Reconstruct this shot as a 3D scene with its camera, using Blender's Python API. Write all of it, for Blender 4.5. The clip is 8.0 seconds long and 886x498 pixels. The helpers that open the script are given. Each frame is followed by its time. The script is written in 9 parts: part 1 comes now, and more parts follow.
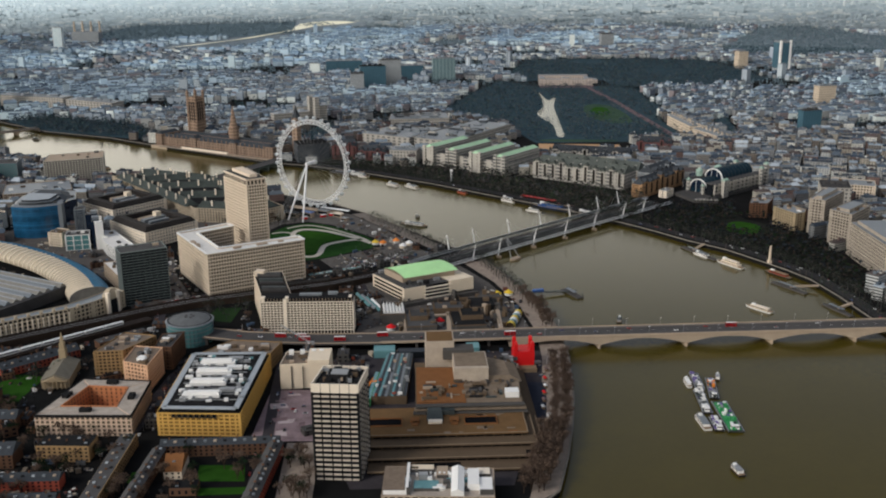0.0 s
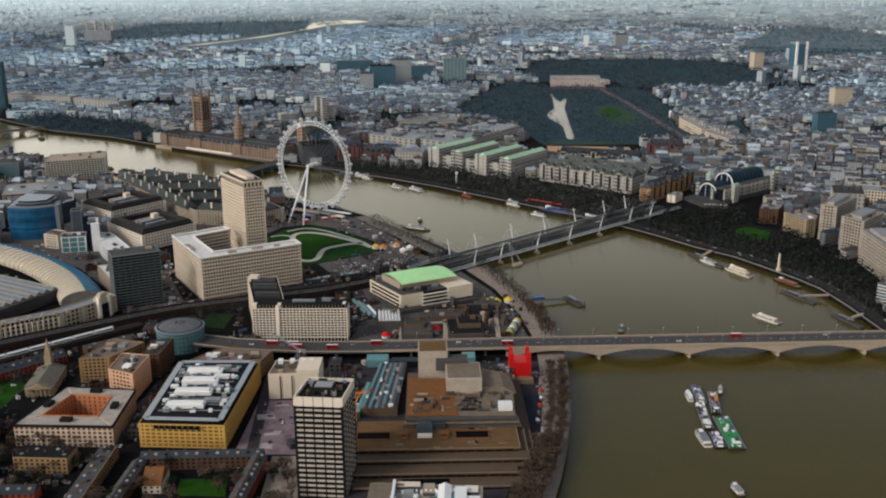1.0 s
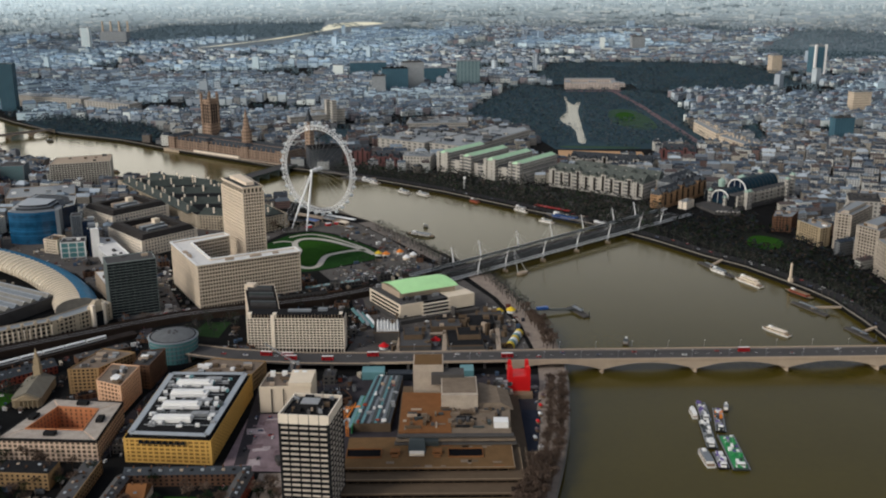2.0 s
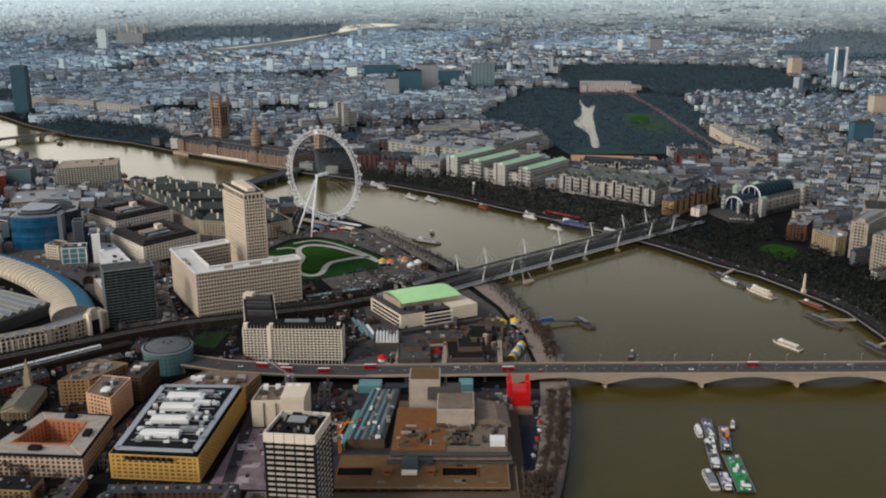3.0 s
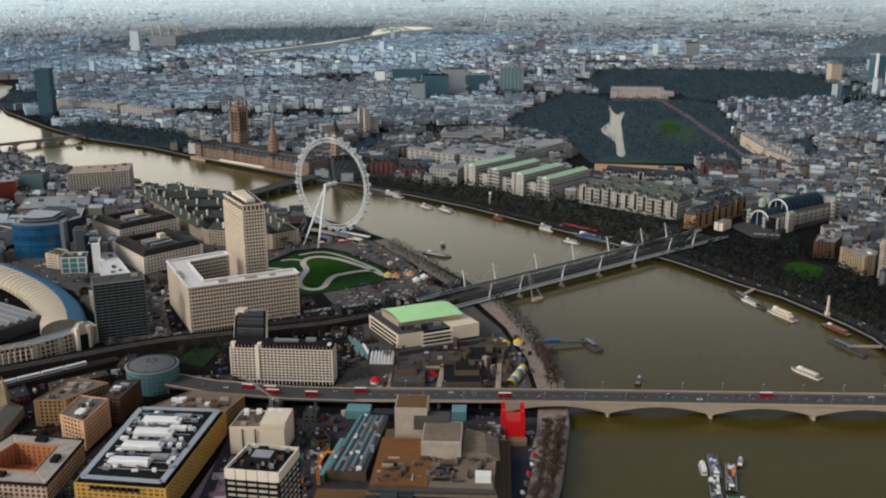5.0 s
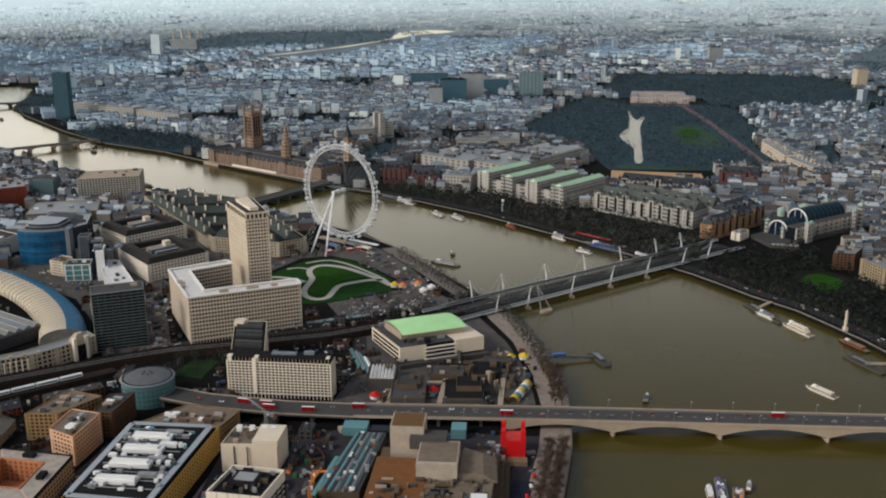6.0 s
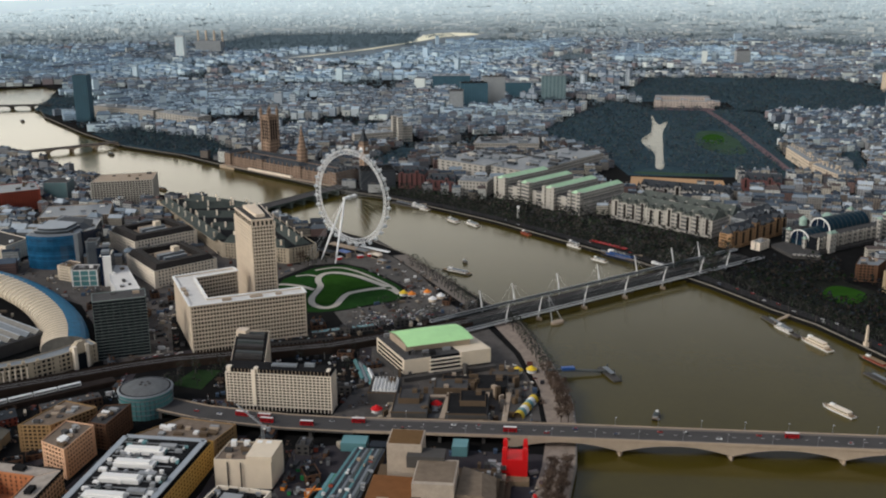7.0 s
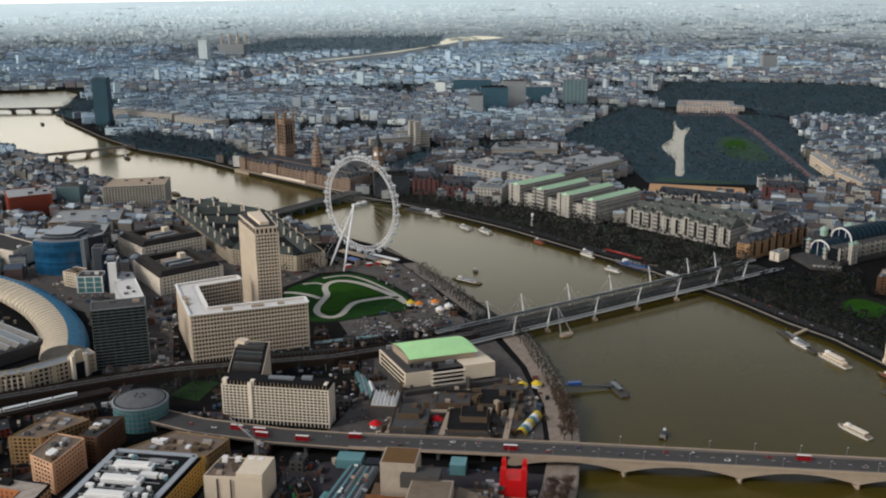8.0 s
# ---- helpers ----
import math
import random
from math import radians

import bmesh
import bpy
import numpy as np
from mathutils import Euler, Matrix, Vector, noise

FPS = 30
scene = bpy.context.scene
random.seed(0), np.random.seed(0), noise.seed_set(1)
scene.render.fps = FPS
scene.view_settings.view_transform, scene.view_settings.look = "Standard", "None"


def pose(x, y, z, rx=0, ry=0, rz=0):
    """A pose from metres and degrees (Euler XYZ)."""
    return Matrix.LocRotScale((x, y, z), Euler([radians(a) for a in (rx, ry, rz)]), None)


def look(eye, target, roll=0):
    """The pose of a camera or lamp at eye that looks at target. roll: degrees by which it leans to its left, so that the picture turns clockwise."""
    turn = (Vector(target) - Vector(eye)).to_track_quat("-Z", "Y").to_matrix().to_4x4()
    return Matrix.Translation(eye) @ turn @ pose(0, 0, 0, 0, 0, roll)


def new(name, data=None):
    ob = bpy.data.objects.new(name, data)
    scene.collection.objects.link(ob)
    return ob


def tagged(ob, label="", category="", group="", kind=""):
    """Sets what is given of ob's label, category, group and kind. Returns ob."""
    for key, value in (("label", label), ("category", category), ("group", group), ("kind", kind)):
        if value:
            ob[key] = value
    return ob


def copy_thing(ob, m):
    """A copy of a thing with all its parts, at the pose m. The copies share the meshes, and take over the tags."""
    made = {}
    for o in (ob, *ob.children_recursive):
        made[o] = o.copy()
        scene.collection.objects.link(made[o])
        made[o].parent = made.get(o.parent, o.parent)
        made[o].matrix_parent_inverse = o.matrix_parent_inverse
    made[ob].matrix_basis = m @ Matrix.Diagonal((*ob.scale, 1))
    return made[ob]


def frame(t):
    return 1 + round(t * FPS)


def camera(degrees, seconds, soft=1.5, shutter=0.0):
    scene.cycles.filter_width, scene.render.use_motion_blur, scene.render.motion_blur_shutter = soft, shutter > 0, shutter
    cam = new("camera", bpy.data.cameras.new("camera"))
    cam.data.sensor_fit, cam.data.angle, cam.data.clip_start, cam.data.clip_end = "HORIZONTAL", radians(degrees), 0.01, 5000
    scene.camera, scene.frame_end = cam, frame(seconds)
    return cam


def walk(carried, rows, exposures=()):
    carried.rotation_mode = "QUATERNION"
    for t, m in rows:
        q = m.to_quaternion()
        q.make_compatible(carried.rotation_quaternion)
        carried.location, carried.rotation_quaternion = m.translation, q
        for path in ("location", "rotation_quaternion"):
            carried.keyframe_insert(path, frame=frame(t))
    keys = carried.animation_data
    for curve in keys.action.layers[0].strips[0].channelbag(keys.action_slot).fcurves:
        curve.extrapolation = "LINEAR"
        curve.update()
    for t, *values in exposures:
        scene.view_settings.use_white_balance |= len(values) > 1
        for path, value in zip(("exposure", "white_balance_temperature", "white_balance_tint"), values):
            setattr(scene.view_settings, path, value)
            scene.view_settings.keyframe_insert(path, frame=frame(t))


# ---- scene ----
from collections import defaultdict

# ---- camera and its flight: seconds, x, y, z, yaw, pitch, roll ----
cam = camera(47.5, 8.0, soft=2.05)
ROWS = [
    (0.0, -37.6, 47.9, 373.7, -2.56, -16.56, 0.40),
    (0.5, -27.6, 61.2, 373.3, -2.05, -16.58, 0.34),
    (1.0, -17.5, 74.0, 372.6, -1.56, -16.58, 0.26),
    (1.5, -7.6, 86.7, 372.6, -1.02, -16.55, 0.25),
    (3.0, 20.1, 124.4, 374.2, 0.72, -16.45, 0.33),
    (3.5, 29.6, 136.1, 374.4, 1.29, -16.47, 0.32),
    (4.0, 38.4, 147.4, 374.5, 1.82, -16.48, 0.29),
    (4.5, 47.9, 159.4, 374.7, 2.41, -16.42, 0.28),
    (6.0, 75.6, 198.9, 376.1, 4.51, -16.15, 0.35),
    (6.5, 83.7, 211.6, 376.1, 5.24, -16.12, 0.37),
    (7.0, 93.1, 224.8, 376.9, 6.12, -16.04, 0.35),
    (7.5, 102.7, 237.4, 376.8, 6.88, -15.98, 0.35),
    (8.0, 111.4, 251.2, 377.2, 7.70, -15.87, 0.38),
]
walk(cam, [(t, pose(x, y, z, 90 + pitch, roll, yaw)) for t, x, y, z, yaw, pitch, roll in ROWS], [(0.0, -0.31, 6400, 10.5), (8.0, -0.31, 6400, 10.5)])

# ---- daylight: a thin overcast, the sun low in the south ----
SUN_AZ, SUN_EL = math.atan2(-0.55, -0.83), radians(36)
world = bpy.data.worlds.new("sky")
scene.world = world
world.use_nodes = True
wn = world.node_tree
sky = wn.nodes.new("ShaderNodeTexSky")
sky.sky_type, sky.sun_disc = "NISHITA", False
sky.sun_elevation, sky.sun_rotation = SUN_EL, math.pi / 2 - SUN_AZ
sky.air_density, sky.dust_density, sky.ozone_density = 1.0, 2.0, 1.0
# a clear sky seen through an even layer of pale cloud
wn.nodes["Background"].inputs["Strength"].default_value = 0.05
wn.links.new(sky.outputs[0], wn.nodes["Background"].inputs["Color"])
cloud = wn.nodes.new("ShaderNodeBackground")
where = wn.nodes.new("ShaderNodeTexCoord")
height = wn.nodes.new("ShaderNodeSeparateXYZ")
wn.links.new(where.outputs["Generated"], height.inputs[0])
veil = wn.nodes.new("ShaderNodeValToRGB")
veil.color_ramp.interpolation = "EASE"
veil.color_ramp.elements[0].position, veil.color_ramp.elements[0].color = 0.0, (1.5, 1.37, 1.13, 1)
veil.color_ramp.elements[1].position, veil.color_ramp.elements[1].color = 0.37, (0.142, 0.156, 0.175, 1)
veil.color_ramp.elements.new(0.25).color = (0.84, 0.775, 0.635, 1)
wn.links.new(height.outputs["Z"], veil.inputs["Fac"])
wn.links.new(veil.outputs["Color"], cloud.inputs["Color"])
# the cloud is thinner and brighter on the sun's side
glow = wn.nodes.new("ShaderNodeMapRange")
glow.interpolation_type = "SMOOTHSTEP"
for key, value in (("From Min", -1.0), ("From Max", 1.0), ("To Min", 3.0), ("To Max", 0.64)):
    glow.inputs[key].default_value = value
wn.links.new(height.outputs["X"], glow.inputs["Value"])
wn.links.new(glow.outputs["Result"], cloud.inputs["Strength"])
both = wn.nodes.new("ShaderNodeAddShader")
wn.links.new(wn.nodes["Background"].outputs[0], both.inputs[0])
wn.links.new(cloud.outputs[0], both.inputs[1])
wn.links.new(both.outputs[0], wn.nodes["World Output"].inputs["Surface"])
sun = new("sun", bpy.data.lights.new("sun", "SUN"))
sun.data.energy, sun.data.angle, sun.data.color = 1.9, radians(14), (1.0, 0.95, 0.86)
sun.matrix_world = look((0, 0, 900), (-math.cos(SUN_AZ) * math.cos(SUN_EL), -math.sin(SUN_AZ) * math.cos(SUN_EL), 900 - math.sin(SUN_EL)))


# ---- materials ----
def node(nt, kind, **values):
    n = nt.nodes.new(kind)
    for key, value in values.items():
        n.inputs[key].default_value = value
    return n


def math_node(nt, op, a, b):
    n = nt.nodes.new("ShaderNodeMath")
    n.operation = op
    for i, v in enumerate((a, b)):
        if isinstance(v, (int, float)):
            n.inputs[i].default_value = v
        else:
            nt.links.new(v, n.inputs[i])
    return n.outputs[0]


def material(name, colour, rough=0.8, metal=0.0, var=0.15, size=9.0, fine=0.8, bump=0.3, rnd=0.0, island=False, palette=None, windows=None, spec=None):
    """A surface with stains of `size` metres, grain of `fine` metres, a shade of its own for each object or loose piece,
    a palette to draw from, and for far walls a pattern of window openings (bay, storey, colour)."""
    m = bpy.data.materials.new(name)
    m.use_nodes = True
    nt = m.node_tree
    bsdf = nt.nodes["Principled BSDF"]
    geo = nt.nodes.new("ShaderNodeNewGeometry")
    big = node(nt, "ShaderNodeTexNoise", Scale=1.0 / size, Detail=4.0, Roughness=0.6)
    small = node(nt, "ShaderNodeTexNoise", Scale=1.0 / fine, Detail=3.0)
    for n in (big, small):
        nt.links.new(geo.outputs["Position"], n.inputs["Vector"])
    if island:
        chance = geo.outputs["Random Per Island"]
    else:
        chance = nt.nodes.new("ShaderNodeObjectInfo").outputs["Random"]
    level = math_node(nt, "ADD", math_node(nt, "MULTIPLY", big.outputs["Fac"], var * 2.6), math_node(nt, "MULTIPLY", small.outputs["Fac"], var * 1.4))
    level = math_node(nt, "ADD", level, 1.0 - var * 2.0)
    if rnd:
        level = math_node(nt, "ADD", level, math_node(nt, "MULTIPLY", math_node(nt, "SUBTRACT", math_node(nt, "FRACT", math_node(nt, "MULTIPLY", chance, 37.7), 0), 0.5), 2 * rnd))
    if palette:
        ramp = nt.nodes.new("ShaderNodeValToRGB")
        ramp.color_ramp.interpolation = "CONSTANT"
        el = ramp.color_ramp.elements
        el[0].color = (*palette[0], 1)
        el[1].position, el[1].color = 1.0 / len(palette), (*palette[1], 1)
        for i, c in enumerate(palette[2:], 2):
            el.new(i / len(palette)).color = (*c, 1)
        nt.links.new(chance, ramp.inputs["Fac"])
        base = ramp.outputs["Color"]
    else:
        rgb = nt.nodes.new("ShaderNodeRGB")
        rgb.outputs[0].default_value = (*colour, 1)
        base = rgb.outputs[0]
    scale = nt.nodes.new("ShaderNodeVectorMath")
    scale.operation = "SCALE"
    nt.links.new(base, scale.inputs[0])
    nt.links.new(level, scale.inputs["Scale"])
    out = scale.outputs[0]
    if windows:
        bay, storey, dark = windows
        sep = nt.nodes.new("ShaderNodeSeparateXYZ")
        nt.links.new(geo.outputs["Position"], sep.inputs[0])
        up = math_node(nt, "FRACT", math_node(nt, "MULTIPLY", sep.outputs["Z"], 1.0 / storey), 0)
        along = math_node(nt, "FRACT", math_node(nt, "MULTIPLY", math_node(nt, "ADD", sep.outputs["X"], math_node(nt, "MULTIPLY", sep.outputs["Y"], 0.83)), 1.0 / bay), 0)
        hole = math_node(nt, "MULTIPLY", math_node(nt, "GREATER_THAN", up, 0.45), math_node(nt, "GREATER_THAN", along, 0.5))
        mix = nt.nodes.new("ShaderNodeMix")
        mix.data_type = "RGBA"
        nt.links.new(math_node(nt, "MULTIPLY", hole, 0.85), mix.inputs["Factor"])
        nt.links.new(out, mix.inputs["A"])
        mix.inputs["B"].default_value = (*dark, 1)
        out = mix.outputs["Result"]
    nt.links.new(out, bsdf.inputs["Base Color"])
    bsdf.inputs["Roughness"].default_value = rough
    bsdf.inputs["Metallic"].default_value = metal
    bsdf.inputs["Specular IOR Level"].default_value = spec if spec is not None else (0.015 if rough > 0.5 else 0.3)
    if bump:
        b = node(nt, "ShaderNodeBump", Strength=bump, Distance=0.15)
        nt.links.new(small.outputs["Fac"], b.inputs["Height"])
        nt.links.new(b.outputs[0], bsdf.inputs["Normal"])
    return m


def water_material(name, colour, rough, wave):
    m = material(name, colour, rough=rough, var=0.12, size=70.0, fine=6.0, bump=0.0, spec=0.5)
    nt = m.node_tree
    bsdf = nt.nodes["Principled BSDF"]
    bsdf.inputs["IOR"].default_value = 1.33
    geo = nt.nodes.new("ShaderNodeNewGeometry")
    ripples = node(nt, "ShaderNodeTexNoise", Scale=0.22, Detail=5.0, Roughness=0.65)
    swell = node(nt, "ShaderNodeTexNoise", Scale=0.02, Detail=2.0)
    for n in (ripples, swell):
        nt.links.new(geo.outputs["Position"], n.inputs["Vector"])
    b = node(nt, "ShaderNodeBump", Strength=wave, Distance=1.0)
    nt.links.new(math_node(nt, "ADD", ripples.outputs["Fac"], swell.outputs["Fac"]), b.inputs["Height"])
    nt.links.new(b.outputs[0], bsdf.inputs["Normal"])
    return m


WALLS = [(0.54, 0.47, 0.37), (0.62, 0.57, 0.48), (0.20, 0.155, 0.12), (0.28, 0.28, 0.285), (0.56, 0.54, 0.50), (0.31, 0.26, 0.20), (0.13, 0.13, 0.14), (0.22, 0.125, 0.10),
         (0.36, 0.35, 0.34), (0.47, 0.45, 0.41), (0.18, 0.175, 0.17), (0.25, 0.22, 0.19)]
ROOFS = [(0.045, 0.055, 0.07), (0.11, 0.125, 0.14), (0.10, 0.07, 0.06), (0.26, 0.28, 0.29), (0.065, 0.078, 0.095), (0.15, 0.155, 0.16), (0.05, 0.054, 0.06), (0.085, 0.10, 0.12), (0.46, 0.46, 0.45)]
front_stone = material("sooty_stone", (0.44, 0.37, 0.28), var=0.18, size=8)
stone = material("portland_stone", (0.700, 0.585, 0.460), var=0.10, size=14, rnd=0.05)
pale_stone = material("pale_stone", (0.800, 0.705, 0.585), var=0.09, size=12)
cream = material("cream_render", (0.740, 0.630, 0.490), var=0.08, size=10)
yellow_brick = material("yellow_brick", (0.600, 0.360, 0.100), var=0.12, size=8)
tan_brick = material("tan_brick", (0.310, 0.200, 0.100), var=0.15, size=8)
orange_brick = material("orange_brick", (0.50, 0.21, 0.10), var=0.15, size=6)
red_brick = material("red_brick", (0.30, 0.07, 0.045), var=0.18, size=6)
brown_brick = material("brown_brick", (0.125, 0.070, 0.045), var=0.2, size=7, rnd=0.15)
concrete = material("board_marked_concrete", (0.120, 0.086, 0.058), var=0.18, size=9)
pale_concrete = material("pale_concrete", (0.40, 0.318, 0.242), var=0.14, size=9)
# near-black colour that stands for the shade under the bridge arches
shaded_concrete = material("shaded_soffit", (0.026, 0.023, 0.020), var=0.3, size=8)
grey_concrete = material("grey_concrete", (0.085, 0.080, 0.076), var=0.2, size=12)
terrace_paving = material("terrace_paving", (0.150, 0.088, 0.042), var=0.2, size=7)
rust_roof = material("rust_brown_roof", (0.200, 0.090, 0.038), var=0.2, size=6)
dark_glass = material("dark_glass", (0.010, 0.012, 0.015), rough=0.15, var=0.25, size=20, rnd=0.3, bump=0.0, spec=0.15)
shade_glass = material("brown_glass", (0.020, 0.017, 0.016), rough=0.2, var=0.25, size=8, rnd=0.35, bump=0.0, spec=0.12)
blue_glass = material("blue_glass", (0.012, 0.085, 0.18), rough=0.2, var=0.5, size=9, rnd=0.3, bump=0.0, spec=0.6)
navy_glass = material("navy_glass", (0.010, 0.018, 0.038), rough=0.10, var=0.25, size=14, rnd=0.2, bump=0.0, spec=0.5)
teal_glass = material("teal_glass", (0.09, 0.22, 0.23), rough=0.15, var=0.15, size=14, bump=0.0, spec=0.5)
zinc = material("zinc_roof_edge", (0.36, 0.39, 0.42), rough=0.6, var=0.12, size=8)
peach = material("peach_render", (0.68, 0.42, 0.27), var=0.1, size=9)
church_stone = material("weathered_church_stone", (0.33, 0.26, 0.17), var=0.18, size=6)
slate = material("slate_roof", (0.050, 0.056, 0.064), rough=0.55, var=0.25, size=6, rnd=0.15)
felt = material("roof_felt", (0.075, 0.073, 0.073), rough=0.9, var=0.25, size=9, rnd=0.2)
dark_felt = material("dark_roof_felt", (0.020, 0.020, 0.021), rough=0.9, var=0.3, size=9)
lead = material("lead_roof", (0.165, 0.185, 0.205), rough=0.45, var=0.15, size=10)
copper = material("verdigris_copper", (0.460, 0.780, 0.380), rough=0.6, var=0.10, size=12)
copper_grey = material("pale_copper", (0.42, 0.62, 0.42), rough=0.6, var=0.14, size=12)
white_paint = material("white_paint", (0.80, 0.79, 0.77), rough=0.5, var=0.05, size=10, bump=0.1)
white_steel = material("white_steel", (0.78, 0.79, 0.80), rough=0.4, var=0.05, size=10, bump=0.0)
grey_steel = material("grey_steel", (0.30, 0.31, 0.32), rough=0.45, metal=0.3, var=0.15, size=5)
dark_steel = material("dark_steel", (0.045, 0.055, 0.055), rough=0.5, var=0.25, size=6)
green_steel = material("green_grey_steel", (0.020, 0.030, 0.031), rough=0.5, var=0.25, size=7)
bridge_green = material("pale_green_bridge_iron", (0.10, 0.125, 0.115), rough=0.6, var=0.2, size=7)
red_paint = material("red_paint", (0.62, 0.008, 0.010), rough=0.5, var=0.08, size=8, bump=0.1)
bus_red = material("bus_red", (0.42, 0.008, 0.012), rough=0.35, var=0.06, bump=0.0)
orange_paint = material("orange_paint", (0.70, 0.22, 0.03), rough=0.5, var=0.1)
yellow_paint = material("yellow_paint", (0.72, 0.50, 0.03), rough=0.5, var=0.1)
blue_paint = material("blue_paint", (0.03, 0.10, 0.32), rough=0.4, var=0.1)
teal_paint = material("teal_paint", (0.12, 0.27, 0.29), rough=0.5, var=0.1)
green_paint = material("green_paint", (0.03, 0.26, 0.08), rough=0.5, var=0.1)
black_paint = material("black_paint", (0.015, 0.015, 0.018), rough=0.4, var=0.1)
# near-black colour standing for the shade in recesses and openings
shade_black = material("painted_recess_shade", (0.008, 0.008, 0.009), rough=0.95, var=0.1)
# stone darkened in its colour, as these embankment fronts lie in shade
shaded_stone = material("shaded_city_stone", (0.35, 0.305, 0.255), var=0.25, size=9, rnd=0.1)
rubber = material("rubber", (0.02, 0.02, 0.02), rough=0.8, var=0.1)
timber = material("weathered_timber", (0.24, 0.17, 0.11), var=0.25, size=4, fine=0.4)
asphalt = material("asphalt", (0.012, 0.012, 0.012), rough=0.9, var=0.3, size=16, fine=1.5)
road_grey = material("bridge_asphalt", (0.078, 0.074, 0.073), rough=0.9, var=0.2, size=18, fine=1.5)
embankment_asphalt = material("embankment_asphalt", (0.040, 0.039, 0.040), rough=0.9, var=0.35, size=12, fine=1.5)
walk_grey = material("grey_walkway", (0.034, 0.034, 0.035), rough=0.85, var=0.2, size=6)
paving = material("stone_paving", (0.190, 0.165, 0.145), rough=0.85, var=0.25, size=11, fine=1.0)
pink_paving = material("pinkish_paving", (0.165, 0.115, 0.122), rough=0.85, var=0.42, size=13, fine=1.6)
gravel = material("tan_gravel", (0.50, 0.31, 0.17), rough=0.95, var=0.15, size=20)
pale_path = material("pale_path", (0.50, 0.46, 0.40), rough=0.9, var=0.12, size=9)
sooty_brick = material("sooty_brick", (0.040, 0.029, 0.023), var=0.3, size=7)
ballast = material("track_ballast", (0.034, 0.028, 0.026), rough=0.95, var=0.3, size=10)
grass = material("grass", (0.024, 0.075, 0.010), rough=0.95, var=0.3, size=12, fine=1.2)
deep_grass = material("deep_green_lawn", (0.016, 0.052, 0.012), rough=0.95, var=0.35, size=10, fine=1.2)
dark_grass = material("winter_grass", (0.022, 0.045, 0.018), rough=0.95, var=0.35, size=25, fine=2)
# ground of the far parks, tinted blue to imitate distance haze
hazed_soil = material("hazed_park_ground", (0.040, 0.068, 0.084), rough=1.0, var=0.35, size=25, fine=3)
bark = material("bark", (0.050, 0.036, 0.028), rough=0.95, var=0.2, size=3)
twigs = material("bare_twigs", (0.095, 0.066, 0.050), rough=1.0, var=0.2, size=5, rnd=0.25)
dark_leaf = material("evergreen_leaves", (0.012, 0.024, 0.012), rough=0.9, var=0.25, size=5, rnd=0.3)
# the two far woods carry the blue-grey of haze in their colour
hazed_distant_wood = material("hazed_distant_woodland", (0.135, 0.185, 0.215), rough=1.0, var=0.2, size=60, fine=6, rnd=0.15, island=True)
hazed_wood = material("hazed_woodland", (0.050, 0.084, 0.108), rough=1.0, var=0.3, size=60, fine=6, rnd=0.25, island=True, palette=[(0.048, 0.078, 0.104), (0.034, 0.060, 0.084), (0.070, 0.082, 0.090), (0.046, 0.082, 0.078), (0.026, 0.048, 0.066), (0.084, 0.086, 0.088)])
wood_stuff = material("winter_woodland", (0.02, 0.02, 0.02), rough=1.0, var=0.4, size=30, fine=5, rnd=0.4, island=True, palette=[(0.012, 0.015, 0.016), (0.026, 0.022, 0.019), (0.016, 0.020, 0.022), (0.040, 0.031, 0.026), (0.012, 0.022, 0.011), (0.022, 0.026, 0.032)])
plane_crowns = material("bare_plane_crowns", (0.05, 0.045, 0.04), rough=1.0, var=0.4, size=30, fine=5, rnd=0.35, island=True, palette=[(0.044, 0.042, 0.038), (0.066, 0.056, 0.047), (0.030, 0.036, 0.034), (0.028, 0.044, 0.024), (0.052, 0.050, 0.052)])
wall_coping = material("weathered_wall_coping", (0.20, 0.18, 0.155), var=0.25, size=8)
# distance haze mixed into the palettes: lifted and blued, faintest in the near ones
far_haze_walls = [tuple(0.27 * w + 0.62 * c * w for c, w in zip(q, (0.77, 1.0, 1.23))) for q in WALLS + [(0.85, 0.78, 0.64)]]
far_haze_roofs = [tuple(0.185 * w + 0.60 * c * w for c, w in zip(q, (0.72, 1.0, 1.28))) for q in ROOFS]
mid_haze_walls = [tuple(0.125 * w + 0.80 * c * w for c, w in zip(q, (0.86, 1.0, 1.15))) for q in WALLS + [(0.85, 0.78, 0.64)]]
mid_haze_roofs = [tuple(0.075 * w + 0.76 * c * w for c, w in zip(q, (0.80, 1.0, 1.21))) for q in ROOFS]
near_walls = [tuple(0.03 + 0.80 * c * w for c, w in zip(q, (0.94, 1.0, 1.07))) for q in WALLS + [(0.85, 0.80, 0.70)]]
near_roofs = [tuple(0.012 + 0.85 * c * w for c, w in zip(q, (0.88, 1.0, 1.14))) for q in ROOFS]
mid_wall = material("hazed_middle_city_walls", (0.4, 0.4, 0.4), palette=mid_haze_walls, island=True, rnd=0.12, var=0.26, size=150, bump=0.0, windows=(5.5, 6.0, (0.10, 0.12, 0.14)))
mid_roof = material("hazed_middle_city_roofs", (0.2, 0.2, 0.2), palette=mid_haze_roofs, island=True, rnd=0.10, var=0.26, size=150, bump=0.0)
stucco_wall = material("hazed_stucco_district_walls", (0.5, 0.5, 0.5), palette=[far_haze_walls[0], far_haze_walls[1], far_haze_walls[4], far_haze_walls[9], far_haze_walls[-1], far_haze_walls[1], far_haze_walls[8], far_haze_walls[5]], island=True, rnd=0.10, var=0.26, size=150, bump=0.0)
